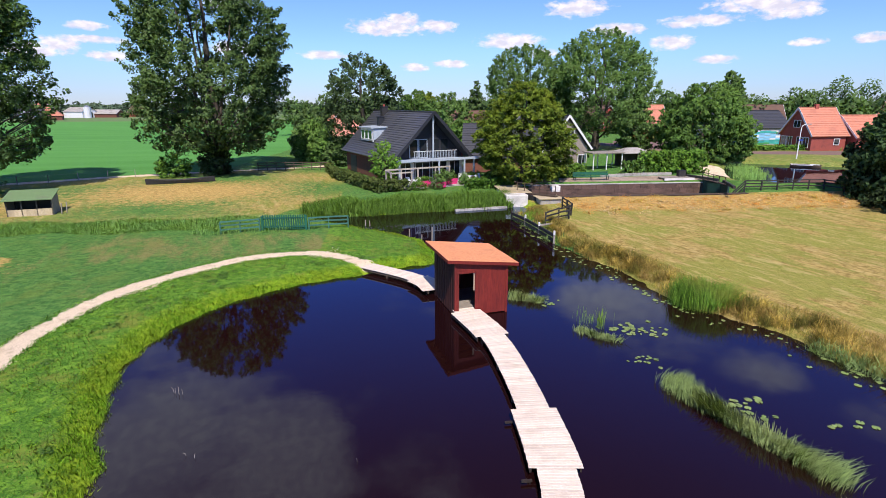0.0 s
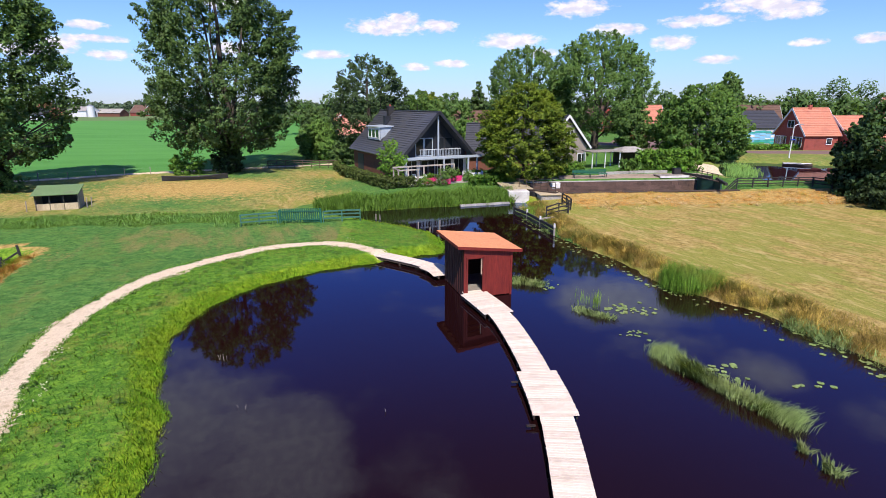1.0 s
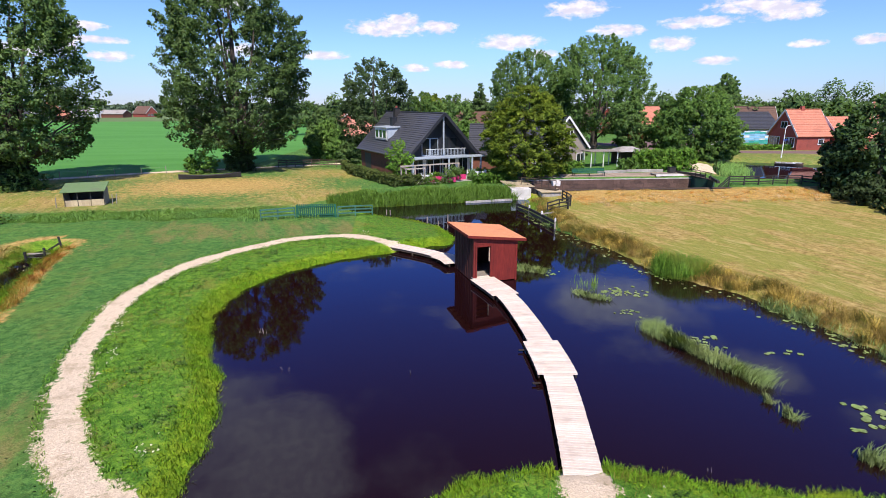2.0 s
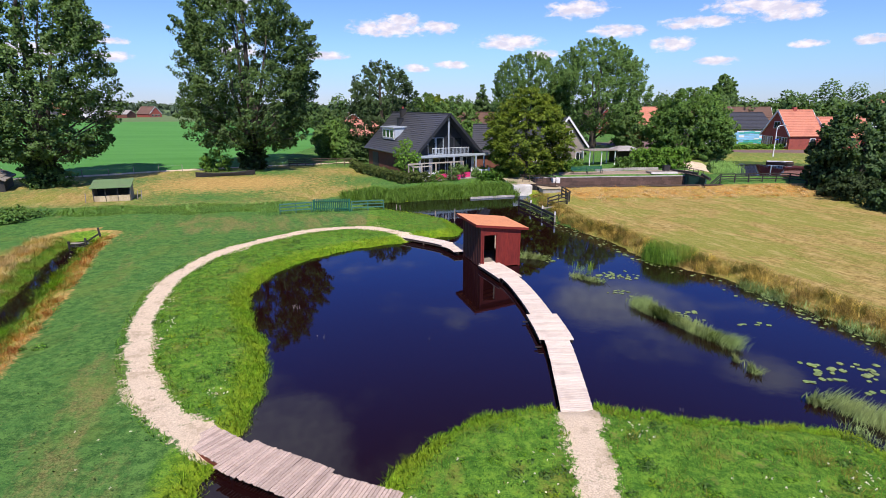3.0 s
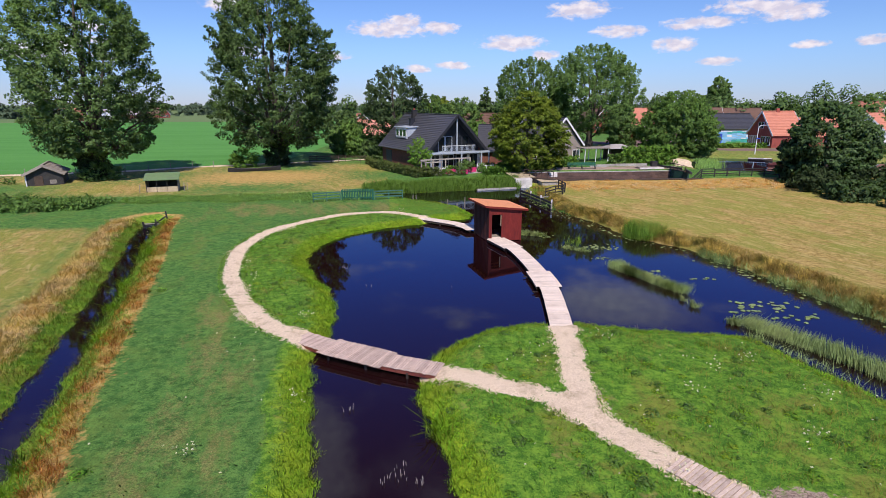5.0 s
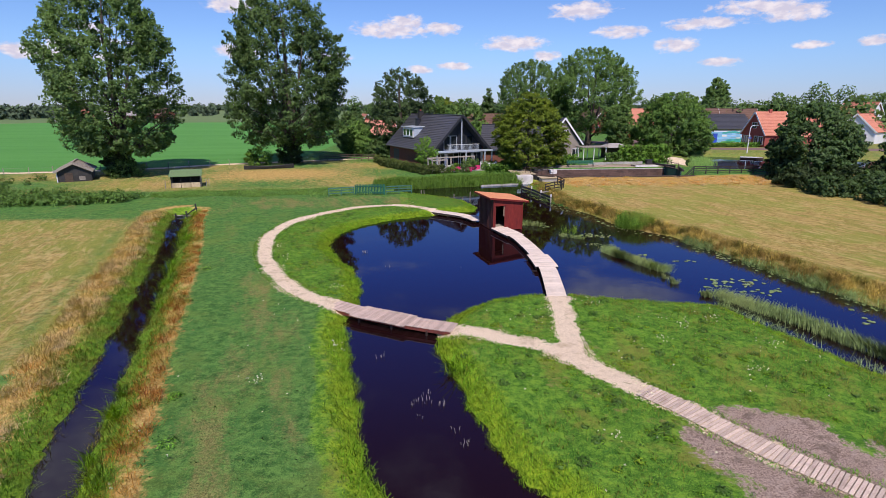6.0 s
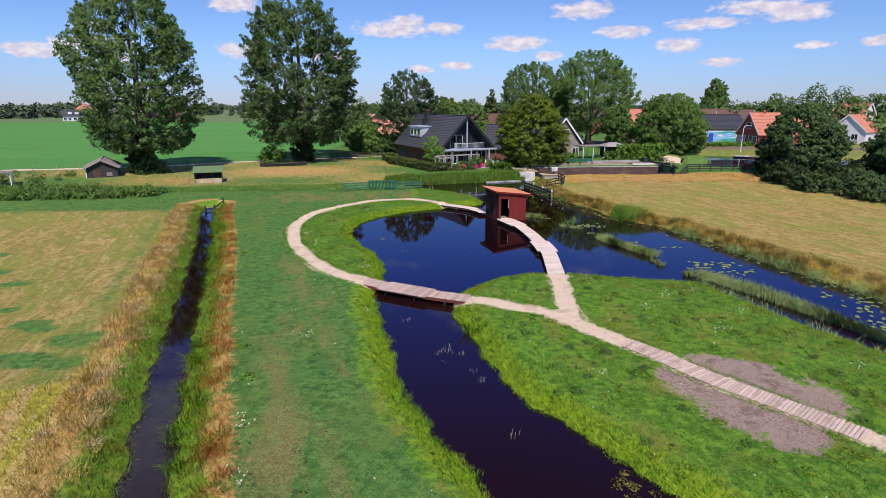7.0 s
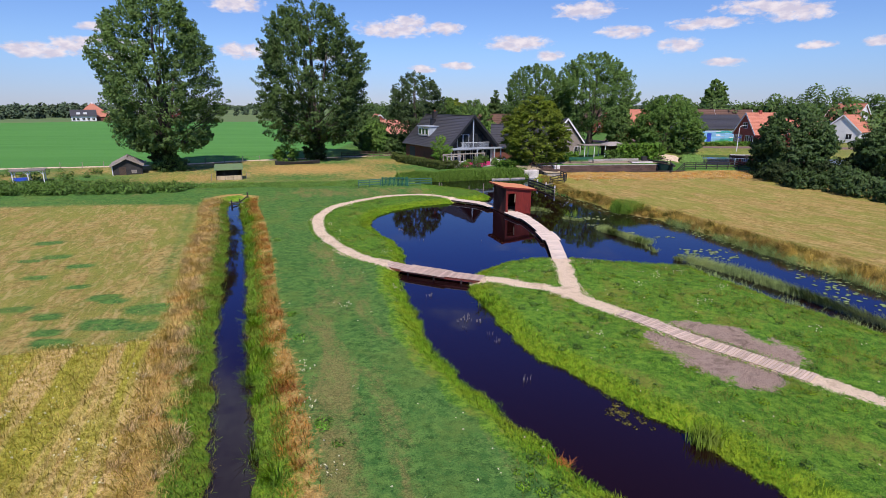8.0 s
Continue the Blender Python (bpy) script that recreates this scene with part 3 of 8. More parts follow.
DITCH = spline([(-26.4, 34.0), (-25.2, 28.5), (-22.9, 21.1), (-20.8, 13.5), (-18.5, 4.6), (-16.2, -4.4), (-14.7, -9.6), (-13.2, -15.0), (-10.6, -25.0)], 8)
LOCK = np.array([(14.6, 53.0), (37.5, 53.2), (37.5, 57.9), (14.6, 57.7)])
CANAL = spline([(41.5, 59.5), (44, 57.4), (50, 56.8), (62, 57), (80, 52), (120, 42), (180, 27), (180, 38), (120, 52), (84, 61), (68, 66.2), (61, 68.8), (57.5, 71.2), (53.5, 73.4), (49.5, 73.2), (45.5, 68)], 5, True)
GRAVEL = np.array([(38.9, 65.2), (38.9, 61.6), (41.4, 60.4), (43.4, 63.6), (44.6, 68.5), (42.0, 72.0), (39.6, 70.0)])
ring_path = spline([(-8.6, 6.0), (-10.6, 7.9), (-12.5, 10.9), (-14.1, 14.6), (-15.3, 19.6), (-15.4, 24.0), (-14.3, 28.2), (-12.0, 31.6), (-9.4, 34.0),
                    (-6.0, 35.0), (-3.4, 33.9), (-1.7, 32.2)], 6)
south_path = spline([(-3.2, 2.75), (-1.7, 1.8), (-0.5, 0.85), (0.9, 0.05), (2.4, -2.4), (4.1, -5.0), (5.5, -7.6), (7.0, -9.7), (9.3, -13.0), (13.5, -18), (18, -23)], 6)
north_path = spline([(1.7, -0.6), (2.3, 2.1), (2.8, 4.4), (3.15, 6.5)], 6)
farm_track = spline([(-160, 52), (-90, 60), (-63, 65.5), (-47, 68.5), (-38, 73), (-29, 77.5), (-16.5, 81.5), (-9.5, 84)], 6)
BARE = spline([(3.1, -6.8), (5.3, -5.2), (7.8, -6.0), (9.2, -9.2), (7.3, -10.6), (5.4, -11.6), (4.0, -9.6)], 5, True)
ROAD = spline([(140, 64), (100, 76), (74, 82), (60, 84.5), (50, 91), (44, 104), (34, 122), (10, 150)], 6)


def near(P, lo, hi):
    return (P[:, 0] > lo[0]) & (P[:, 0] < hi[0]) & (P[:, 1] > lo[1]) & (P[:, 1] < hi[1])


def water_gap(P):
    """Distance from open water: positive on land, negative over water."""
    d = np.full(len(P), 60.0)
    k = near(P, (-60, -60), (60, 90))
    Q = P[k]
    wig = 0.16 * np.sin(Q[:, 0] * 2.3 + Q[:, 1] * 1.1) * np.sin(Q[:, 1] * 1.9 - Q[:, 0] * 0.7) + 0.07 * np.sin(Q[:, 0] * 6.1 - Q[:, 1] * 4.3)
    g = np.minimum(signed(Q, POND) + wig, line_distance(Q, DITCH) - 0.62 + wig)
    d[k] = g
    k2 = near(P, (40, 30), (190, 90))
    d[k2] = np.minimum(d[k2], signed(P[k2], CANAL) + 2.0)
    return d


class GapGrid:
    """Water distance looked up on a fine raster of the near ground."""
    x0, y0, s, nx, ny = -62.0, -34.0, 0.25, 497, 401
    raster = None

    @classmethod
    def get(cls, P):
        if cls.raster is None:
            X, Y = np.meshgrid(cls.x0 + cls.s * np.arange(cls.nx), cls.y0 + cls.s * np.arange(cls.ny))
            cls.raster = water_gap(np.stack([X.ravel(), Y.ravel()], 1)).reshape(cls.ny, cls.nx)
        u, v = (P[:, 0] - cls.x0) / cls.s, (P[:, 1] - cls.y0) / cls.s
        ok = (u >= 0) & (v >= 0) & (u < cls.nx - 1) & (v < cls.ny - 1)
        out = np.empty(len(P))
        if (~ok).any():
            out[~ok] = water_gap(P[~ok])
        u, v = u[ok], v[ok]
        i, j = u.astype(int), v.astype(int)
        a, b, r = u - i, v - j, cls.raster
        out[ok] = r[j, i] * (1 - a) * (1 - b) + r[j, i + 1] * a * (1 - b) + r[j + 1, i] * (1 - a) * b + r[j + 1, i + 1] * a * b
        return out


def gap(P):
    return GapGrid.get(np.asarray(P, float))


def land(P):
    """Height of dry land, before banks and basins."""
    x, y = P[:, 0], P[:, 1]
    z = 0.45 + 0.05 * np.sin(x * 0.31 + 1.0) * np.sin(y * 0.27) + 0.025 * np.sin(x * 1.1) * np.cos(y * 0.9)
    z += step(47, 64, y) * np.where(x < -8, 0.30, 0.0)
    z += step(50, 58, y) * step(-9, -3, x) * 0.50
    z += step(46, 52.5, y) * step(13, 17, x) * 0.18 + step(52.6, 57.5, y) * step(13, 17, x) * 0.35
    z += step(57, 80, y) * step(20, 45, x) * 0.55
    return z


def height(P):
    P = np.asarray(P, float)
    z = land(P)
    g = gap(P)
    prof = np.where(g > 0, step(-0.15, 1.25, g), 0)
    z = np.where(g < 3, z * prof + (1 - prof) * np.where(g > 0, -0.03, -0.03 + np.maximum(g, -1) * 0.7), z)
    k = near(P, (14.6, 53.1), (37.5, 57.8))
    z = np.where(k, -0.9, z)
    kc = near(P, (40, 30), (190, 90))
    if kc.any():
        c = signed(P[kc], CANAL)
        zz = z[kc]
        zz = np.where(c < 2.0, step(-0.6, 2.0, c) * (land(P[kc]) + 0.1) + (1 - step(-0.6, 2.0, c)) * 0.9, land(P[kc]))
        z[kc] = zz
    return z


def ground_at(x, y):
    return float(height(np.array([[x, y]]))[0])


def spread(a, b, n0, grow):
    """Steps from a outward to b, growing."""
    out, s, v = [], n0, a
    while abs(v) < abs(b):
        v += s if b > a else -s
        s *= grow
        out.append(v)
    return out


def build_ground():
    xs = spread(-34, -4200, 0.7, 1.06)[::-1] + list(np.arange(-34, 24.5, 0.34)) + spread(24.4, 4200, 0.5, 1.05)
    ys = spread(-26, -1500, 0.8, 1.25)[::-1] + list(np.arange(-26, 56, 0.34)) + spread(55.9, 4700, 0.5, 1.045)
    X, Y = np.meshgrid(xs, ys)
    P = np.stack([X.ravel(), Y.ravel()], 1)
    Z = height(P)
    nx, ny = len(xs), len(ys)
    me = bpy.data.meshes.new("ground")
    idx = np.arange(nx * ny).reshape(ny, nx)
    quads = np.stack([idx[:-1, :-1], idx[:-1, 1:], idx[1:, 1:], idx[1:, :-1]], -1).reshape(-1, 4)
    me.vertices.add(len(P))
    me.vertices.foreach_set("co", np.column_stack([P, Z]).astype(np.float32).ravel())
    me.loops.add(quads.size)
    me.loops.foreach_set("vertex_index", quads.astype(np.int32).ravel())
    me.polygons.add(len(quads))
    me.polygons.foreach_set("loop_start", np.arange(0, quads.size, 4, dtype=np.int32))
    me.polygons.foreach_set("use_smooth", np.ones(len(quads), bool))
    me.update(calc_edges=True)
    x, y = P[:, 0], P[:, 1]
    g = gap(P)

    def put(name, v):
        a = me.attributes.new(name, "FLOAT", "POINT")
        a.data.foreach_set("value", np.asarray(v, np.float32))

    def along(line, half, lim=6.0):
        d = np.full(len(P), -lim)
        lo, hi = line.min(0) - lim, line.max(0) + lim
        k = near(P, lo, hi)
        d[k] = half - line_distance(P[k], line)
        return d

    path = np.maximum.reduce([along(ring_path, 0.58), along(south_path, 0.54), along(north_path, 0.62), along(farm_track, 0.9)])
    k = near(P, GRAVEL.min(0) - 3, GRAVEL.max(0) + 3)
    path[k] = np.maximum(path[k], -signed(P[k], GRAVEL))
    put("path", path)
    put("bank", g)
    dside = line_distance(P, DITCH) * np.where(near(P, (-60, -40), (20, 60)), 1, 9)
    west = (x < np.interp(y, DITCH[::-1, 1], DITCH[::-1, 0])) & (y < 40)
    # hay land: the east field, and the field west of the ditch
    east = step(-0.3, 0.1, g) * step(10, 12, x) * (y < 53)
    off = np.where(x > 13, 1, 0)
    isl = near(P, (-5, -30), (19, 8)) & (g > 0) & (x < np.interp(y, [-24, -14, -7, -3, 0.6, 5, 8], [18.6, 16.9, 15.2, 13.6, 12.7, 11.5, 11])) 
    east = np.where(isl, 0, east) * off
    dry = np.maximum(east * 0.8, np.where(west, 0.66 * step(1.0, 2.6, dside) * step(33, 29, y) , 0))
    paddock = near(P, (-70, 46.5), (-5, 84)) & (y < np.interp(x, farm_track[:, 0], farm_track[:, 1])) & (gap(P) > 3)
    dry = np.maximum(dry, np.where(paddock, 0.50 + 0.25 * np.sin(x * 0.21) * np.sin(y * 0.33), 0))
    # greener spots left in the mown field
    spots = ((-24.5, 0.9, 0.7), (-23.7, 0.3, 0.6), (-29.3, 7.5, 0.7), (-21.2, -1.2, 1.0), (-20.3, -0.8, 0.6), (-22.5, -3.1, 1.0), (-20.5, -3.4, 0.7), (-25.9, -1.9, 0.6), (-24.7, -4.0, 0.6),
             (-23.8, -5.2, 0.7), (-30.6, 5.0, 0.6), (-28.2, -0.7, 0.7), (-32.1, 9.9, 0.8), (-33.3, 8.9, 0.6), (-27.0, 3.0, 0.5), (-35.0, 14.0, 0.9), (-31.0, -1.5, 0.7))
    for sx, sy, w in spots:
        dry = dry * (1 - 1.0 * np.exp(-(((x - sx) + 0.3 * (y - sy)) / (w * 1.15)) ** 4 - ((y - sy) / (w * 0.65)) ** 4))
    dry = np.where(west & (y > -5), dry * (1 - 0.25 * np.exp(-((dside - 4.1) / 0.5) ** 2)), dry)
    dry = np.maximum(dry, 0.5 * step(36, 40, x) * step(56, 58, y) * step(120, 100, y))
    put("dry", dry)
    rust = np.zeros(len(P))
    rust = np.maximum(rust, np.exp(-((x + 22) / 15) ** 2 - ((y - 61) / 9) ** 2) * 0.85)
    rust = np.maximum(rust, 0.5 * np.exp(-((x + 38) / 12) ** 2 - ((y - 60) / 6) ** 2))
    rust = np.maximum(rust, 0.95 * step(44.0, 49.0, y) * step(52.8, 51.8, y) * step(16.5, 18, x) * step(60, 46, x))
    rust = np.maximum(rust, np.where(~west & (y < 36), 0.75 * np.exp(-((dside - 2.05) / 0.6) ** 2), 0))
    rust = np.maximum(rust, np.where(west, 0.8 * np.exp(-((dside - 2.5) / 0.9) ** 2), 0))
    rust = np.maximum(rust, 0.35 * np.exp(-((x + 25) / 4) ** 2 - ((y - 33.5) / 2.0) ** 2))
    put("rust", rust)
    put("hay", np.where(west, step(-4.6, -5.4, y - 0.2 * (x + 19)) * step(2.4, 3.6, dside), 0))
    put("wear", 1.0 * np.exp(-((x + 12.3 + 0.14 * (y - 2)) / 0.9) ** 2) * (y < 16) + 0.6 * np.exp(-((x + 10.3 + 0.12 * (y - 2)) / 0.7) ** 2) * (y < 16) + 0.9 * step(32, 36, y) * step(43, 40, y) * step(-26, -18, x) * step(-2, -6, x))
    ring = inside(P, np.vstack([ring_path, [(0, 32), (-5, 20), (-7.5, 6)]]))
    meadow = np.maximum(ring * 1.0, np.where(near(P, (-4, -30), (19, 8.5)), 1.0, 0.0))
    meadow = np.maximum(meadow, step(1.9, 1.2, g) * (y < 50) * (x < 10.5))
    meadow = np.where(near(P, (-5, 33.5), (4, 46)), 0.62, meadow)
    put("meadow", meadow)
    edge = np.interp(x, farm_track[:, 0], farm_track[:, 1])
    field = np.where((x < -9) & (y > edge + 1.2) & (y < 330 + 0.1 * x), 1.0, 0.0)
    field = np.where((x > -24 + (y - 80) * 0.1) & (x < 0), 0.25 * field, field)
    put("field", field)
    put("far", np.where((y > 330 + 0.1 * x) | (np.abs(x) > 300) | (y < -120), 1.0, 0.0))
    lush_far = np.where(near(P, (-8, 33.5), (4, 46)), 0.45, 1.0)
    put("lush", lush_far * np.where((x > 10.8) & (y < 48) & (y > -30) & ~isl, 0.0, 1.0) * np.where(dside < 3, 0.4, 1.0))
    put("pave", np.maximum(np.maximum(along(ROAD, 3.2, 9.0) + 0.5, -1), 9.0 - np.hypot(x - 55, (y - 107) * 0.8)).clip(-1, 1))
    put("sand", -signed(P, BARE).clip(-5, 5))
    me.materials.append(M["ground"])
    return tagged(new("ground", me), "flat polder ground with lawn, dry hay fields and a trodden sand path", "ground", kind="structure")


ground = build_ground()


def sheet(name, pts, z, mat, label):
    me = bpy.data.meshes.new(name)
    me.from_pydata([(x, y, z) for x, y in pts], [], [tuple(range(len(pts)))])
    me.materials.append(mat)
    return tagged(new(name, me), label, "water", kind="structure")


sheet("water", [(-34, -32), (34, -32), (34, 59.2), (-34, 59.2)], 0.0, M["water"], "still dark peaty pond and ditch water mirroring the sky")
_t = np.roll(CANAL, -1, 0) - np.roll(CANAL, 1, 0)
_n = np.stack([_t[:, 1], -_t[:, 0]], 1) / np.linalg.norm(_t, axis=1)[:, None]
sheet("canal_water", [tuple(p) for p in CANAL + _n * 1.5], 1.35, M["water"], "dark canal water above the lock")

# ---------------------------------------------------------------- boardwalk, bridge and hut


def plank_mesh(name, length, width, thick, mat):
    me = Geo().box((0, 0, 0), (length, width, thick), bevel=0.008).mesh(name)
    me.materials.append(mat)
    return me


def lay_planks(parent, line, widths, z, pitch_m, mats, rng, ragged=0.008):
    """Planks across a centre line; widths(s) gives the plank's length at distance s along it."""
    seg = np.linalg.norm(np.diff(line, axis=0), axis=1)
    run = np.concatenate([[0], np.cumsum(seg)])
    s = pitch_m / 2
    while s < run[-1]:
        x, y = np.interp(s, run, line[:, 0]), np.interp(s, run, line[:, 1])
        x2, y2 = np.interp(s + 0.3, run, line[:, 0]), np.interp(s + 0.3, run, line[:, 1])
        x1, y1 = np.interp(s - 0.3, run, line[:, 0]), np.interp(s - 0.3, run, line[:, 1])
        a = math.degrees(math.atan2(y2 - y1, x2 - x1)) - 90
        ob = new("plank", mats[widths(s)])
        ob.parent = parent
        ob.matrix_basis = pose(x, y, z + rng.uniform(-0.004, 0.004), rng.uniform(-0.6, 0.6), rng.uniform(-0.4, 0.4), a + rng.uniform(-0.9, 0.9)) @ Matrix.Translation((rng.uniform(-ragged, ragged), 0, 0))
        s += pitch_m


def offset_line(line, d):
    t = np.gradient(line, axis=0)
    n = np.stack([t[:, 1], -t[:, 0]], 1) / np.linalg.norm(t, axis=1)[:, None]
    return line + n * d


def under_frame(parent, line, half, z, mat, posts_every=2.4, post_mat=None):
    """Stringers on both sides and posts down into the water."""
    for sgn in (-1, 1):
        L = offset_line(line, sgn * (half - 0.06))
        g = Geo()
        for a, b in zip(L[:-1], L[1:]):
            g.beam((*a, z), (*b, z), 0.06, 0.16)
        part("stringer", g, mat, parent)
        run = np.concatenate([[0], np.cumsum(np.linalg.norm(np.diff(L, axis=0), axis=1))])
        for s in np.arange(0.3, run[-1], posts_every):
            x, y = np.interp(s, run, L[:, 0]), np.interp(s, run, L[:, 1])
            part("post", Geo().tube([(x, y, -0.8), (x, y, z)], [0.06, 0.06], 8), post_mat or mat, parent)


def boardwalk():
    rng = random.Random(4)
    bw = thing("boardwalk", 0, 0, 0, 0, "pale weathered timber boardwalk curving across the pond on posts", "boardwalk")
    meshes = {"n": plank_mesh("plank", 1.10, 0.110, 0.035, M["deck"]), "w": plank_mesh("wide_plank", 1.52, 0.110, 0.035, M["deck"])}
    south = spline([(3.17, 6.35), (3.75, 9.2), (4.28, 12.3), (4.43, 15.3), (4.42, 18.2), (4.2, 21.05), (3.42, 24.05), (2.75, 26.6)], 8)
    south = south[south[:, 1] < 24.5]
    run = np.concatenate([[0], np.cumsum(np.linalg.norm(np.diff(south, axis=0), axis=1))])
    at = lambda y: float(np.interp(y, south[:, 1], run))
    w1, w2, w3, w4 = at(12.3), at(15.3), at(21.05), at(24.05)
    lay_planks(bw, south, lambda s: "w" if w1 < s < w2 or w3 < s < w4 else "n", 0.32, 0.1200, meshes, rng)
    under_frame(bw, south, 0.52, 0.22, M["joist"])
    for a, b in ((12.35, 15.25), (21.1, 24.0)):
        k = (south[:, 1] > a - 0.4) & (south[:, 1] < b + 0.4)
        for sgn in (-1, 1):
            L = offset_line(south[k], sgn * 0.70)
            g = Geo()
            for p, q in zip(L[:-1], L[1:]):
                g.beam((*p, 0.22), (*q, 0.22), 0.06, 0.15)
            part("stringer", g, M["joist"], bw)
    for x, y in ((3.35, 12.1), (3.5, 14.9)):
        part("mooring_board", Geo().box((x + 0.06, y, 0.10), (0.3, 0.08, 0.05)), M["joist"], bw)
    nw = thing("boardwalk", 0, 0, 0, 0, "narrow weathered timber boardwalk from the hut to the grassy bank", "boardwalk")
    line = spline([(-2.1, 32.6), (-0.6, 31.3), (0.9, 29.9), (1.9, 28.5), (2.3, 27.2)], 8)
    total = float(np.linalg.norm(np.diff(line, axis=0), axis=1).sum())
    lay_planks(nw, line, lambda s: "w" if total - 2.3 < s else "n", 0.32, 0.1200, meshes, rng)
    under_frame(nw, line, 0.52, 0.22, M["brown_wood"])


def bridge():
    rng = random.Random(9)
    br = thing("footbridge", 0, 0, 0, 0, "low plank footbridge of greyed boards over the narrow channel", "bridge")
    meshes = {"n": plank_mesh("plank", 1.12, 0.094, 0.04, M["bridge"]), "w": plank_mesh("wide_plank", 1.5, 0.094, 0.04, M["bridge"])}
    line = spline([(-8.95, 6.5), (-7.45, 5.32), (-6.15, 4.5), (-4.85, 3.7), (-2.95, 2.75)], 8)
    lay_planks(br, line, lambda s: "w" if 1.75 < s < 4.85 else "n", 0.38, 0.108, meshes, rng, 0.022)
    under_frame(br, line, 0.55, 0.27, M["red_fascia"], 1.9, M["joist"])
    # planked path over the bare ground
    pw = thing("plank_path", 0, 0, 0, 0, "path of grey-pink boards laid over bare sandy ground", "path")
    board = {"n": plank_mesh("plank", 0.98, 0.105, 0.04, M["path_plank"])}
    k = (south_path[:, 1] < -3.6) & (south_path[:, 1] > -11.2)
    L = south_path[k]
    seg = np.concatenate([[0], np.cumsum(np.linalg.norm(np.diff(L, axis=0), axis=1))])
    s = 0.1
    while s < seg[-1]:
        x, y = np.interp(s, seg, L[:, 0]), np.interp(s, seg, L[:, 1])
        x2, y2 = np.interp(s + 0.3, seg, L[:, 0]), np.interp(s + 0.3, seg, L[:, 1])
        x1, y1 = np.interp(s - 0.3, seg, L[:, 0]), np.interp(s - 0.3, seg, L[:, 1])
        ob = new("plank", board["n"])
        ob.parent = pw
        ob.matrix_basis = pose(x, y, ground_at(x, y) + 0.035, 0, rng.uniform(-1, 1), math.degrees(math.atan2(y2 - y1, x2 - x1)) - 90 + rng.uniform(-2, 2))
        s += 0.13


def hut():
    W, D = 2.65, 3.25
    h = thing("bird_hide", 2.93, 24.05, 0.0, 11.5, "red-stained wooden hut with an orange lean-to roof standing in the pond", "hut")
    zl, zr, z0 = 2.88, 2.52, 0.05            # wall tops at the high and low side, wall foot

    def top(x):
        return zl + (zr - zl) * x / W

    def board_wall(name, mat, a, b, foot, heads, n, th, out):
        """Upright boards from a to b (plan), each a piece; heads gives the top height along 0..1."""
        wall = new(name)
        wall.parent = h
        a, b = Vector(a), Vector(b)
        for i in range(n):
            s0, s1 = i / n, (i + 1) / n
            p, q = a.lerp(b, s0 + 0.0006), a.lerp(b, s1 - 0.0006)
            o = Vector(out).to_3d() * (th + (0.004 if i % 2 else 0.0))
            zf = foot(s0) if callable(foot) else foot
            pts = [(p.x, p.y, zf), (q.x, q.y, zf), (q.x, q.y, heads(s1)), (p.x, p.y, heads(s0))]
            part("board", Geo().prism(pts, o), mat, wall)
        return wall

    # front: boards either side of the doorway and above it
    dh = 2.2
    board_wall("front_wall", M["falu"], (0, 0), (W, 0), lambda s: dh if 0.06 < s < 0.37 else z0, lambda s: top(s * W), 16, 0.03, (0, -1))
    # back and left walls take the darker red, their shade put into the colour
    board_wall("back_wall", M["hut_shaded"], (0, D), (W, D), z0, lambda s: top(s * W), 16, 0.03, (0, 1))
    board_wall("side_wall", M["hut_shaded"], (0, 0), (0, D), z0, lambda s: zl, 22, 0.025, (-1, 0))
    board_wall("side_wall", M["falu"], (W, 0), (W, D), z0, lambda s: zr, 22, 0.025, (1, 0))
    for i in range(11):
        y = 0.12 + i * (D - 0.24) / 10
        part("batten", Geo().box((-0.045, y, (z0 + zl) / 2), (0.03, 0.05, zl - z0)), M["hut_shaded"], h)
    for x, y in ((0, 0), (W, 0), (0, D), (W, D)):
        zt = top(x)
        part("corner_post", Geo().box((x, y - 0.01 if y == 0 else y + 0.01, (zt - 0.7) / 2), (0.11, 0.11, zt + 0.7)), M["falu"] if y == 0 else M["hut_shaded"], h)
    # roof slab with fascia boards
    o, of, orr = 0.44, 0.24, 0.52
    slab = Geo()
    pts = [(-o, -of, zl + 0.05), (W + orr, -of, top(W) - 0.01), (W + orr, D + o, top(W) - 0.01), (-o, D + o, zl + 0.05)]
    slab.prism(pts, (0, 0, 0.05))
    roof = part("roof", slab, M["hut_roof"], h, "faded orange roofing sheet")
    for a, b in ((0, 1), (1, 2), (2, 3), (3, 0)):
        p, q = Vector(pts[a]), Vector(pts[b])
        part("fascia", Geo().beam(p + Vector((0, 0, -0.03)), q + Vector((0, 0, -0.03)), 0.04, 0.15), M["falu"], roof, "dark red edge board")
    for i in range(5):
        y = 0.2 + i * (D - 0.4) / 4
        part("rafter", Geo().beam((-0.2, y, zl - 0.01), (W + 0.2, y, top(W) - 0.06), 0.06, 0.1), M["hut_shaded"], h)
    part("floor_deck", Geo().box((W / 2, D / 2, 0.24), (W - 0.1, D - 0.1, 0.06)), M["grey_wood"], h)
    part("bench_seat", Geo().box((W - 0.4, D / 2, 0.72), (0.4, D - 0.4, 0.05), bevel=0.01), M["brown_wood"], h)
    # door leaf folded inward, its pale edge in the sun, and the trim round the opening
    part("door", Geo().box((0.965, 0.05, 1.72), (0.05, 0.10, 0.90), bevel=0.01), M["pale_wood"], h, "pale edge of an open door leaf")
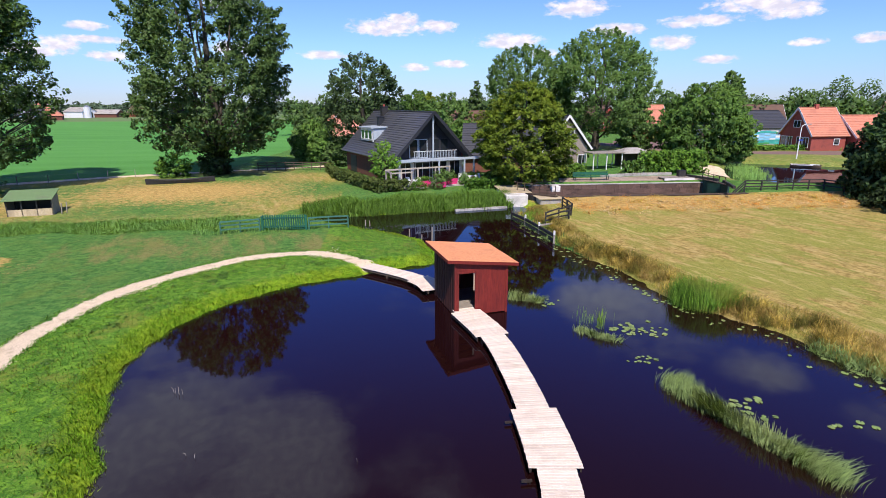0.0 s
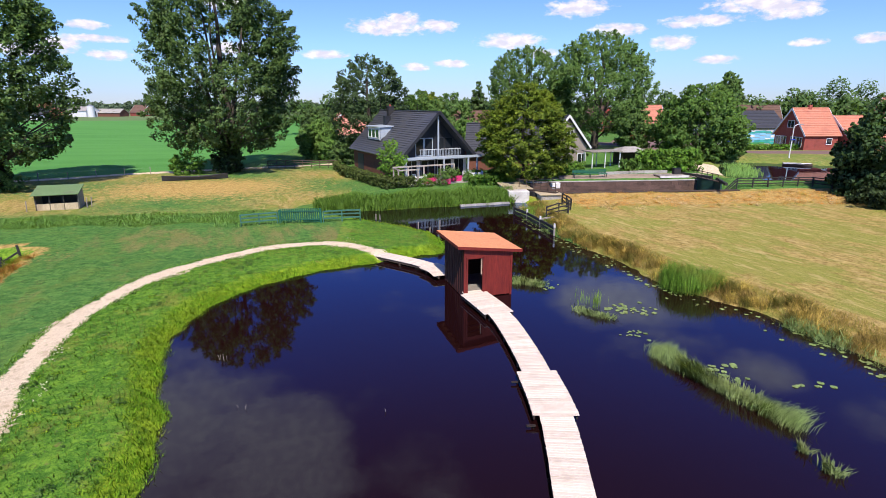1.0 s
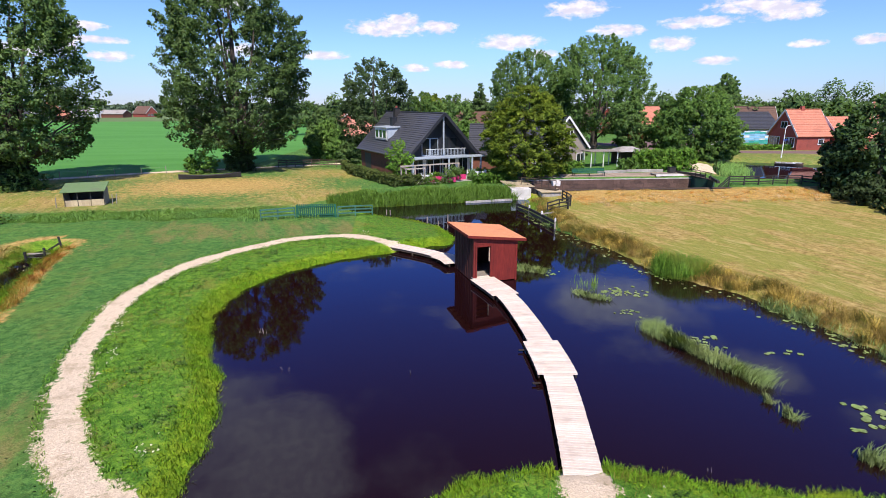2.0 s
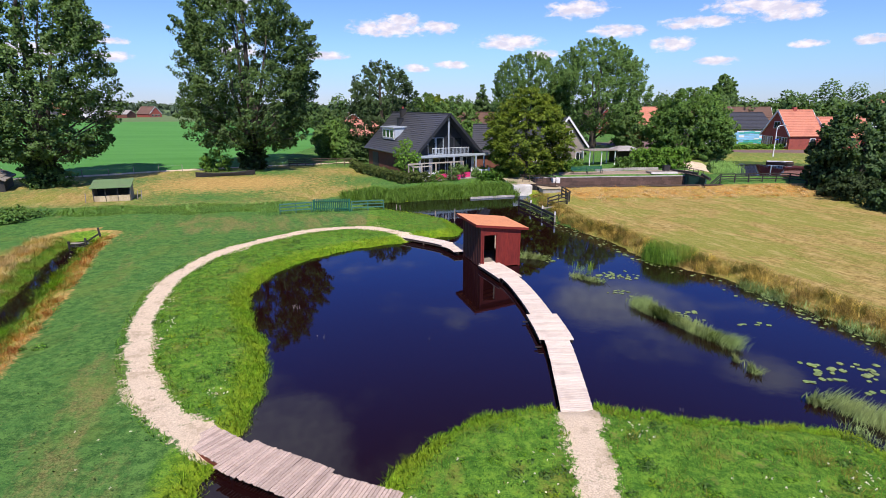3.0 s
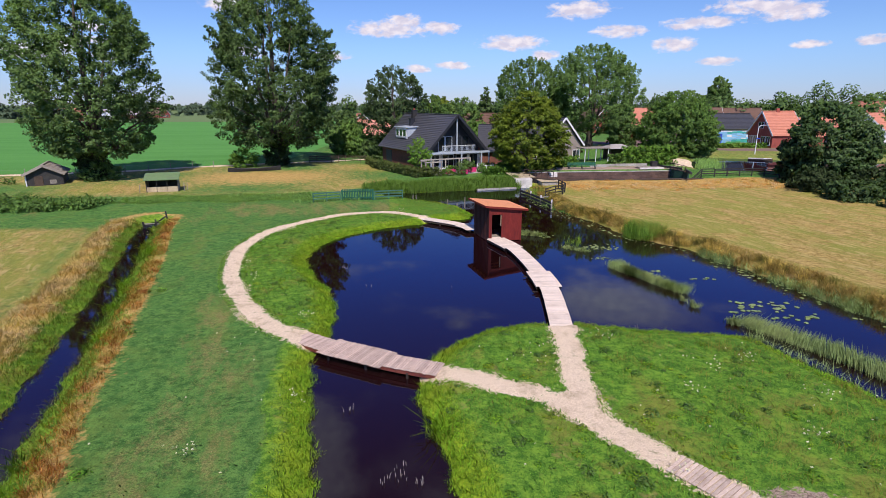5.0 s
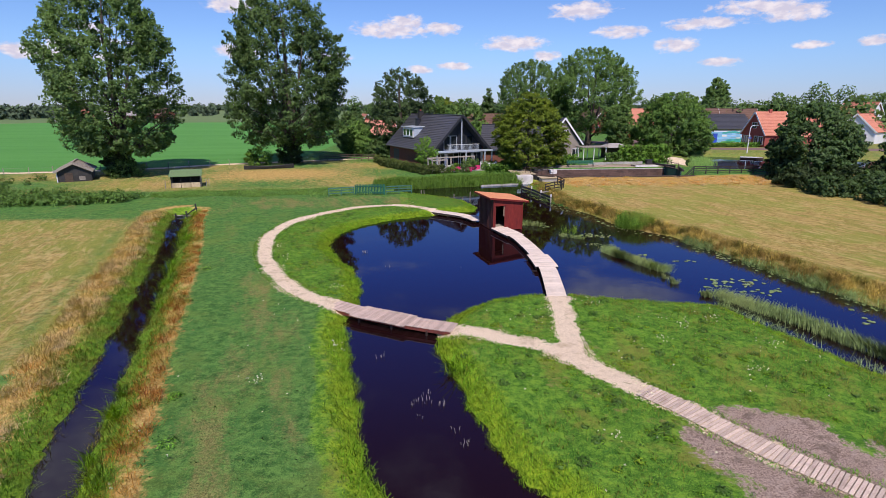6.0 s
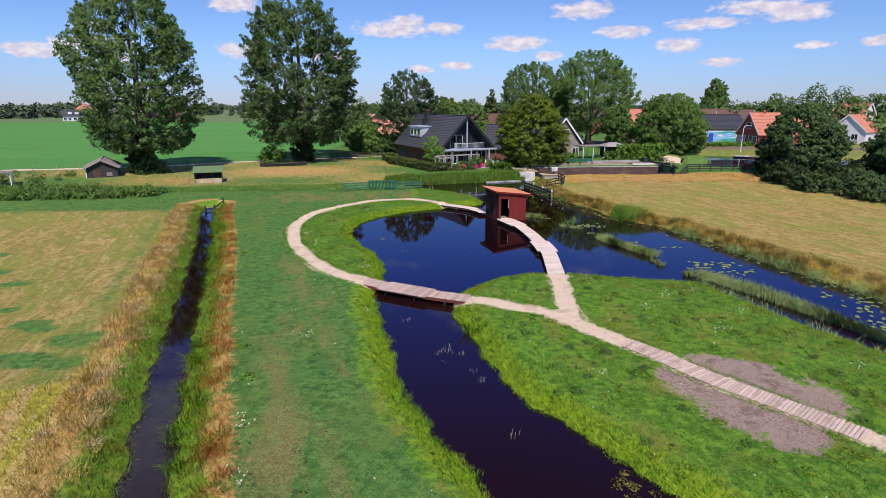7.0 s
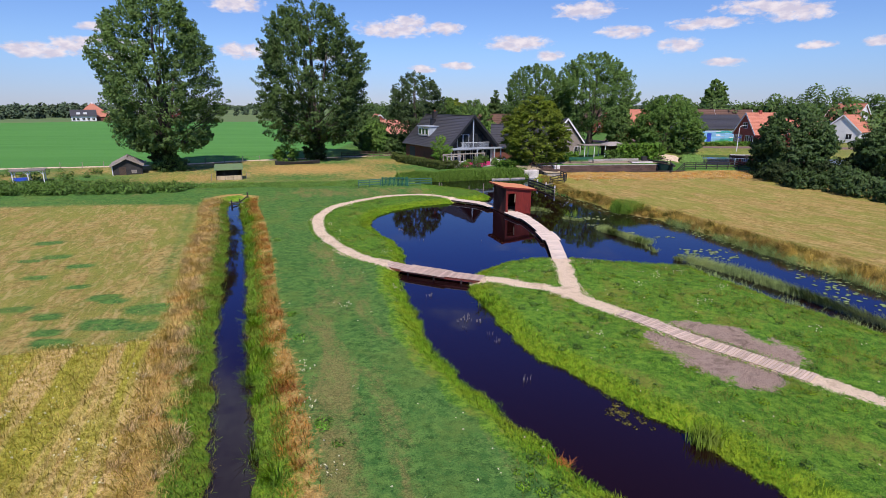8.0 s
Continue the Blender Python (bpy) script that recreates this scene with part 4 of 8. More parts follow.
    part("door_post", Geo().box((0.12, -0.05, 1.15), (0.09, 0.06, 2.3)), M["falu"], h)
    part("door_post", Geo().box((1.03, -0.05, 1.15), (0.07, 0.05, 2.3)), M["falu"], h)
    part("lintel", Geo().box((0.57, -0.05, 2.24), (0.97, 0.05, 0.09)), M["falu"], h)


boardwalk()
bridge()
hut()

# ---------------------------------------------------------------- trees


def leaf_cloud(blobs, dens, size, rng, up=0.35, flat=1.0, core=None):
    """Leaf rhombs on and in the shells of blobs (n, 4: centre and radius)."""
    B = np.asarray(blobs, float)
    cnt = np.maximum((dens * 4 * np.pi * B[:, 3] ** 2).astype(int), 6)
    idx = np.repeat(np.arange(len(B)), cnt)
    n = len(idx)
    d = rng.normal(size=(n, 3))
    d /= np.linalg.norm(d, axis=1)[:, None]
    r = B[idx, 3] * (0.45 + 0.62 * rng.random(n) ** 0.6)
    c = B[idx, :3] + d * r[:, None] * np.array([1, 1, flat])
    nn = d * 0.75 + rng.normal(size=(n, 3)) * 0.55 + np.array([0, 0, up])
    nn /= np.linalg.norm(nn, axis=1)[:, None]
    t = np.cross(nn, rng.normal(size=(n, 3)))
    t /= np.linalg.norm(t, axis=1)[:, None]
    b = np.cross(nn, t)
    s = size * (0.6 + 0.8 * rng.random(n))[:, None]
    Q = np.stack([c - t * s, c - b * s * 0.62, c + t * s, c + b * s * 0.62], 1)
    lit = d * 0.75 + nn * 0.35 + np.array([0, 0, 0.35])
    if core is not None:
        o = c - np.asarray(core)
        lit += 0.5 * o / np.maximum(np.linalg.norm(o, axis=1), 1e-6)[:, None]
    lit /= np.linalg.norm(lit, axis=1)[:, None]
    return Q, lit


PROFILES = {
    "poplar": ((0.13, 0.58), (0.18, 0.82), (0.28, 0.93), (0.42, 1.0), (0.58, 0.99), (0.74, 0.90), (0.87, 0.70), (0.95, 0.50), (1.0, 0.26)),
    "round": ((0.14, 0.45), (0.26, 0.85), (0.45, 1.0), (0.62, 0.97), (0.78, 0.80), (0.90, 0.55), (1.0, 0.22)),
    "dome": ((0.06, 0.70), (0.20, 0.95), (0.42, 1.0), (0.60, 0.92), (0.78, 0.74), (0.92, 0.46), (1.0, 0.18)),
    "broad": ((0.06, 0.60), (0.20, 0.90), (0.42, 1.0), (0.64, 0.97), (0.82, 0.82), (0.93, 0.58), (1.0, 0.30)),
    "tall": ((0.16, 0.50), (0.28, 0.88), (0.45, 1.0), (0.64, 0.97), (0.82, 0.82), (0.93, 0.58), (1.0, 0.30)),
    "low": ((0.02, 0.75), (0.20, 0.97), (0.45, 1.0), (0.65, 0.90), (0.82, 0.66), (0.93, 0.42), (1.0, 0.15)),
    "cone": ((0.04, 0.9), (0.20, 1.0), (0.45, 0.80), (0.70, 0.5), (0.9, 0.22), (1.0, 0.06)),
    "column": ((0.05, 0.7), (0.3, 1.0), (0.6, 0.95), (0.85, 0.6), (1.0, 0.12)),
}


def spray_cloud(C, D, r, long, per, leaf, rng, core, up=0.4, thin=1.0):
    """Leafy twigs: leaves strewn round short axes that start at C and run along D."""
    per = np.maximum(per.astype(int), 5)
    idx = np.repeat(np.arange(len(C)), per)
    n = len(idx)
    u = rng.random(n) ** 0.8
    around = rng.normal(size=(n, 3))
    around /= np.linalg.norm(around, axis=1)[:, None]
    wide = r[idx] * (1.05 - 0.75 * u) * rng.random(n) ** 0.45
    off = around * wide[:, None] * np.array([1, 1, thin])
    c = C[idx] + D[idx] * (long[idx] * (u - 0.35))[:, None] + off
    c[:, 2] -= 0.16 * long[idx] * u * u
    nn = around * 0.5 + rng.normal(size=(n, 3)) * 0.55 + np.array([0, 0, up])
    nn /= np.linalg.norm(nn, axis=1)[:, None]
    t = np.cross(nn, rng.normal(size=(n, 3)) + D[idx] * 0.8)
    t /= np.linalg.norm(t, axis=1)[:, None]
    b = np.cross(nn, t)
    s = leaf * (0.6 + 0.8 * rng.random(n))[:, None]
    Q = np.stack([c - t * s, c - b * s * 0.62, c + t * s, c + b * s * 0.62], 1)
    o = c - np.asarray(core)
    lit = around * 0.45 + nn * 0.6 + D[idx] * 0.25 + 0.55 * o / np.maximum(np.linalg.norm(o, axis=1), 1e-6)[:, None] + np.array([0, 0, 0.3])
    return Q, lit / np.linalg.norm(lit, axis=1)[:, None]


def tree(name, x, y, h, radius, mat, label, profile="round", n=60, blob=(0.9, 1.8), leaf=0.3, dens=6.0, seed=1, trunk=0.35, squash=1.0, category="tree", limbs=9, lean=0.0, fill=0.45,
         group="", up=0.35, rise=0.6, gaps=0, stems=1, thin=1.0):
    """A tapered trunk (or several stems), limbs, and a crown of leafy twigs; rise: how steeply the twigs point up; gaps: open pockets in the crown."""
    rng = np.random.default_rng(seed)
    z = ground_at(x, y)
    t = thing(name, x, y, z, 0, label, category, group)
    prof = np.array(PROFILES[profile])
    n = int(n * 3.4)
    hs = rng.uniform(prof[0, 0], 0.99, n * 3)
    w = np.interp(hs, prof[:, 0], prof[:, 1])
    keep = rng.choice(len(hs), n, replace=False, p=w / w.sum())
    hs, w = hs[keep], w[keep]
    ang = rng.uniform(0, 2 * np.pi, n)
    lump = 0.97 + 0.10 * np.sin(ang * 3 + hs * 9 + seed) + 0.08 * np.sin(ang * 5 - hs * 17) + 0.05 * np.sin(ang * 9 + hs * 31 + seed)
    rr = radius * w * lump * (fill + (1 - fill) * rng.random(n) ** 0.5)
    br = rng.uniform(*blob, n) * (0.65 + 0.35 * w)
    rr = np.maximum(rr - br * 0.55, 0)
    C = np.column_stack([rr * np.cos(ang) + lean * hs * h, rr * np.sin(ang) * squash, hs * h - br * 0.35])
    for _ in range(gaps):                                       # pockets where the sky or the dark inside shows
        a, f, q = rng.uniform(0, 2 * np.pi), rng.uniform(0.35, 0.9), rng.uniform(0.22, 0.8)
        wq = radius * np.interp(q, prof[:, 0], prof[:, 1]) * f
        o = C - np.array([wq * math.cos(a), wq * math.sin(a), q * h])
        far = (o * o / np.array([1, 1, 1.9])).sum(1) > (radius * rng.uniform(0.14, 0.24)) ** 2
        C, hs, w, ang, rr, br = C[far], hs[far], w[far], ang[far], rr[far], br[far]
    D = np.column_stack([np.cos(ang), np.sin(ang) * squash, rise * (0.25 + 1.3 * hs)]) + rng.normal(0, 0.28, (len(C), 3))
    D /= np.linalg.norm(D, axis=1)[:, None]
    Q, lit = spray_cloud(C, D, br * 0.85, br * 1.6, dens * 5.2 * br ** 2, leaf * 0.91, rng, (0, 0, h * 0.4), up, thin)
    Q[:, :, 2] = np.maximum(Q[:, :, 2], 0.02)
    # trunk, stems and limbs
    if trunk > 0:
        zs = [0, 0.04, 0.2, 0.45, 0.7, 0.92]
        lines = []
        for k in range(stems):
            turn = rng.uniform(0, 6.3) if k == 0 else turn + 6.28 / stems
            fan = 0.0 if k == 0 else radius * rng.uniform(0.35, 0.55)
            bend = rng.normal(0, radius * 0.03, (6, 2))
            bend[0] = 0
            reach = [0, 0, 0.10, 0.45, 0.78, 1.0]
            P = [(b[0] + lean * q * h + fan * f * math.cos(turn), b[1] + fan * f * math.sin(turn), q * h * (1 if k == 0 else 0.9) - (0.15 if q == 0 else 0)) for q, b, f in zip(zs, bend, reach)]
            r0 = trunk if k == 0 else trunk * 0.55
            smooth(part("trunk" if k == 0 else "stem", Geo().tube(P, [r0 * 1.5, r0 * 1.05, r0 * 0.85, r0 * 0.6, r0 * 0.33, r0 * 0.08], 9), M["bark"], t))
            lines.append(P)
        order = np.argsort(-rr * (1.2 - hs))[:limbs * 2:2]
        for i in order:
            q = max(0.10, hs[i] - rng.uniform(0.16, 0.30))
            feet = [Vector([np.interp(q, zs, [p[k] for p in P]) for k in range(3)]) for P in lines]
            base = min(feet, key=lambda v: (v - Vector(C[i])).length)
            end = base.lerp(Vector(C[i]), 0.92)
            mid = base.lerp(end, 0.5) + Vector((0, 0, (end - base).length * 0.08))
            r0 = trunk * 0.24 * (1.1 - q)
            smooth(part("limb", Geo().tube([base, mid, end], [r0, r0 * 0.6, r0 * 0.15], 6), M["bark"], t))
    part("crown", soup("crown", Q, lit), mat, t)
    return t


def big_trees():
    tree("poplar_tree", -44.2, 62.0, 26.8, 8.7, M["poplar"], "tall broad poplar with an open grey-green crown beside the track", "poplar", 470, (0.7, 1.4), 0.18, 11, 3, 0.62, limbs=34, group="poplars by the track", fill=0.52, up=0.5, rise=0.9, gaps=13, stems=5)
    tree("poplar_tree", -23.0, 75.9, 28.0, 10.0, M["poplar"], "tall broad poplar with an open grey-green crown beside the track", "poplar", 470, (0.7, 1.4), 0.19, 11, 14, 0.66, limbs=34, group="poplars by the track", fill=0.52, up=0.5, rise=0.9, gaps=13, stems=5)
    tree("shrub", -44.8, 61.2, 5.4, 2.0, M["shrub_dark"], "dark dense shrub round the foot of a poplar", "low", 44, (0.5, 1.0), 0.17, 14, 5, 0, category="shrub")
    tree("shrub", -43.4, 60.2, 2.6, 2.8, M["willow"], "low grey-green shrub at the foot of a poplar", "low", 30, (0.4, 0.8), 0.15, 15, 6, 0, category="shrub")
    tree("shrub", -23.0, 75.0, 5.8, 2.1, M["shrub_dark"], "dark dense shrub round the foot of a poplar", "low", 44, (0.5, 1.0), 0.17, 14, 7, 0, category="shrub")
    tree("shrub", -28.2, 74.2, 3.2, 2.3, M["bush"], "rounded green shrub beside the farm track", "low", 30, (0.5, 0.8), 0.15, 15, 8, 0, category="shrub")
    tree("oak_tree", -3.6, 86.0, 16.6, 6.3, M["oak_dark"], "dark spreading oak behind the house", "round", 200, (0.6, 1.2), 0.19, 9.5, 21, 0.45, fill=0.45, gaps=7, stems=3, limbs=16)
    tree("chestnut_tree", 15.2, 60.3, 11.4, 5.5, M["chestnut"], "round yellow-green horse chestnut beside the lock", "dome", 230, (0.6, 1.1), 0.16, 19.0, 31, 0.34, fill=0.62, up=1.1, rise=0.05, thin=0.6, gaps=0)
    tree("poplar_tree", 37.2, 95.0, 20.2, 9.3, M["willow"], "broad tall tree with a feathery grey-green crown", "tall", 330, (0.7, 1.3), 0.19, 10.0, 41, 0.5, fill=0.6, rise=1.5, gaps=3, stems=4)
    tree("poplar_tree", 24.4, 97.0, 18.2, 7.6, M["willow"], "tall green tree behind the houses", "broad", 260, (0.7, 1.3), 0.19, 10.0, 42, 0.45, fill=0.6, rise=1.5, gaps=2, stems=3)
    tree("willow_tree", 39.6, 84.0, 9.2, 2.9, M["willow"], "slender grey-green willow behind the garden", "column", 60, (0.6, 1.1), 0.22, 9, 43, 0.25)
    tree("maple_tree", 45.8, 75.6, 11.0, 6.7, M["maple"], "rounded green street tree beside the canal", "low", 270, (0.6, 1.2), 0.19, 12.0, 51, 0.3, fill=0.6)
    tree("alder_tree", 51.8, 48.6, 10.4, 5.6, M["alder"], "large leafy tree at the edge of the field", "low", 200, (0.6, 1.25), 0.20, 12.0, 61, 0.35, fill=0.6)
    tree("alder_tree", 59.6, 38.0, 8.8, 6.2, M["alder"], "large leafy tree at the edge of the field", "low", 180, (0.6, 1.25), 0.20, 12.0, 62, 0.35, fill=0.6)
    # some of these shrubs stand in for dark shade beneath the alders
    for x, y, h, r, s in ((53.6, 41.5, 3.4, 4.0, 64), (48.8, 46.6, 2.4, 2.6, 65), (56.5, 33.0, 3.8, 4.6, 66), (51.6, 38.0, 2.6, 3.0, 67), (61, 28, 3.6, 4.6, 68), (47.4, 30.6, 2.4, 3.4, 69), (47.6, 24.0, 2.2, 3.6, 57), (49.5, 16.5, 2.4, 4.0, 58), (46.8, 43.6, 2.6, 3.2, 56), (45.6, 37.4, 2.2, 3.0, 55)):
        tree("shrub", x, y, h, r, M["alder"] if s % 2 else M["shrub_dark"], "low shrubs filling the shade under the field-edge trees", "low", 50, (0.5, 0.9), 0.16, 15, s, 0, category="shrub", group="field-edge shrubs")
    tree("pine_tree", 131.0, 202.0, 20.0, 5.6, M["willow"], "tall conical tree over the village roofs", "column", 100, (1.0, 2.0), 0.42, 5, 71, 0.4)
    tree("cypress_tree", 19.8, 122.0, 13.8, 3.4, M["oak"], "dark narrow conifer behind the houses", "cone", 50, (0.8, 1.4), 0.32, 7, 72, 0.3)
    tree("small_tree", -0.6, 60.6, 5.2, 1.75, M["bush"], "young bright-green tree in front of the house", "round", 44, (0.35, 0.65), 0.11, 24, 73, 0.09, limbs=8)
    rows = [(-12.4, 92, 6.4, 3.5, "maple"), (-13.0, 100, 7.2, 3.8, "willow"), (-14.6, 112, 8.6, 4.4, "oak"), (-9.8, 90, 4.4, 3.2, "maple"), (-7.2, 87, 4.0, 2.8, "oak"),
            (6, 122, 12.0, 6, "maple"), (13, 116, 11.5, 6, "willow"), (-1, 128, 11.0, 6, "oak"), (28, 124, 10, 5, "oak"), (9, 132, 12, 5, "chestnut"),
            (12, 88, 6.5, 3.2, "maple"), (28.5, 84, 5.0, 3.0, "oak")]
    for i, (x, y, h, r, m) in enumerate(rows):
        tree("garden_tree", x, y, h, r, M[m], "leafy garden tree behind the houses", "low", 70, (0.7, 1.4), 0.27, 8.0, 80 + i, 0.22, group="garden trees")


def woods(name, spots, mat, label, leaf, dens, seed, zbase=0.3):
    """Many far trees as one mass of foliage."""
    rng = np.random.default_rng(seed)
    blobs = []
    for x, y, h, r in spots:
        n = 9
        a, hh = rng.uniform(0, 6.3, n), rng.uniform(0.12, 0.95, n)
        w = np.sqrt(np.clip(1 - (2 * hh - 0.85) ** 2, 0.1, 1)) * r * rng.uniform(0.2, 0.95, n)
        blobs += list(zip(x + w * np.cos(a), y + w * np.sin(a), zbase + hh * h - r * 0.2, r * rng.uniform(0.35, 0.6, n)))
    Q, lit = leaf_cloud(np.array(blobs), dens, leaf, rng, 0.2)
    Q[:, :, 2] = np.maximum(Q[:, :, 2], 0.1)
    me = soup(name, Q, lit)
    me.materials.append(mat)
    return tagged(new(name, me), label, "woods", kind="stuff")


def far_woods():
    rng = np.random.default_rng(77)
    spots = []
    for a in np.arange(-62, 66, 0.42):                      # low wooded horizon
        d = rng.uniform(900, 1500)
        spots.append((d * math.sin(radians(a)), d * math.cos(radians(a)), rng.uniform(7, 13), rng.uniform(7, 12)))
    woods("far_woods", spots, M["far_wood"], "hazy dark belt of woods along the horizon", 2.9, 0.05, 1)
    spots = []
    for a in np.arange(-52, -27, 0.55):                     # nearer belt beyond the green field
        d = rng.uniform(440, 540)
        spots.append((d * math.sin(radians(a)), d * math.cos(radians(a)), rng.uniform(4.5, 10.5), rng.uniform(3.5, 6.5)))
    for a in np.arange(-27, -8, 1.0):
        d = rng.uniform(480, 640)
        spots.append((d * math.sin(radians(a)), d * math.cos(radians(a)), rng.uniform(5, 10), rng.uniform(3, 6)))
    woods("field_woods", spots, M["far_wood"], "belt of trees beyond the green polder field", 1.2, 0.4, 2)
    spots = []
    for a in np.arange(-9, 56, 0.75):                       # village trees
        d = rng.uniform(150, 330)
        spots.append((d * math.sin(radians(a)), d * math.cos(radians(a)), rng.uniform(7, 12.5), rng.uniform(4, 7)))
    for x, y, h in ((172, 214, 17), (182, 208, 18), (192, 204, 17), (205, 200, 18), (215, 195, 16), (100, 150, 11), (118, 152, 12), (150, 150, 13), (130, 130, 12), (108, 104, 10), (120, 96, 10)):
        spots.append((x, y, h, 7.5))
    woods("village_trees", spots, M["oak"], "mixed garden trees between the village houses", 0.50, 1.3, 3, 0.8)


big_trees()
far_woods()

# ---------------------------------------------------------------- houses


def gable_house(name, x, y, z, rz, W, L, eave, ridge, wall, roof, label, over=0.4, front_over=0.4, trim=None, courses=14, wall_front=None):
    """Gabled house: gable across local x, ridge along local y, front gable at y = 0."""
    h = thing(name, x, y, z, rz, label, "house")
    t = 0.25
    side = Geo().box((t / 2, L / 2, eave / 2), (t, L, eave))
    part("wall", side, wall, h)
    part("wall", Geo().box((W - t / 2, L / 2, eave / 2), (t, L, eave)), wall, h)
    for yy, m in ((0.0, wall_front or wall), (L - t, wall)):
        pts = [(t + 0.002, yy, 0), (W - t - 0.002, yy, 0), (W - t - 0.002, yy, eave - 0.02), (W / 2, yy, ridge - 0.22), (t + 0.002, yy, eave - 0.02)]
        part("gable_wall", Geo().prism(pts, (0, t, 0)), m, h)
    slope = math.atan2(ridge - eave, W / 2)
    y0, y1 = -front_over, L + over
    for sgn in (-1, 1):
        run = (W / 2 + over) / math.cos(slope)
        prof = [(0.0, -0.10)]
        for k in range(courses):                              # lapped tile courses, one stepped sheet
            prof += [(run * k / courses, 0.05), (run * (k + 1) / courses, 0.10)]
        prof.append((run, -0.10))
        pts = [(W / 2 + sgn * (s * math.cos(slope) + lift * math.sin(slope)), y0, ridge - s * math.sin(slope) + lift * math.cos(slope)) for s, lift in prof]
        g = Geo().prism(pts if sgn < 0 else pts[::-1], (0, y1 - y0, 0))
        part("roof", g, roof, h)
    part("ridge_cap", Geo().box((W / 2, (y0 + y1) / 2, ridge + 0.09), (0.28, y1 - y0, 0.12), bevel=0.04), roof, h)
    if trim:
        for yy in (y0 - 0.03, y1 + 0.03):
            for sgn in (-1, 1):
                a = (W / 2, yy, ridge - 0.02)
                b = (W / 2 + sgn * (W / 2 + over), yy, ridge - (W / 2 + over) * math.tan(slope) - 0.02)
                part("bargeboard", Geo().beam(a, b, 0.05, 0.30), trim, h)
    return h


def window(parent, c, w, hgt, face, frame, bars=1, glass=None, depth=0.06):
    """A framed window on a wall; face: 'x' or 'y' is the wall's normal axis with its sign."""
    sg = -1 if face[0] == "-" else 1
    ax = face[-1]
    win = new("window")
    win.parent = parent
    win.matrix_basis = Matrix.Translation(c) @ Matrix.Rotation(radians({"-y": 0, "y": 180, "x": 90, "-x": -90}[face]), 4, "Z")
    part("pane", Geo().box((0, -depth * 0.3, 0), (w - 0.06, 0.02, hgt - 0.06)), glass or M["glass"], win)
    g = Geo()
    for sx in (-1, 1):
        g.box((sx * w / 2, -depth / 2, 0), (0.09, depth, hgt + 0.09))
    for sz in (-1, 1):
        g.box((0, -depth / 2 - 0.003, sz * hgt / 2), (w - 0.09, depth, 0.09))
    for k in range(bars):
        g.box((-w / 2 + w * (k + 1) / (bars + 1), -depth / 2, 0), (0.06, depth, hgt - 0.09))
    part("window_frame", g, frame, win)
    return win


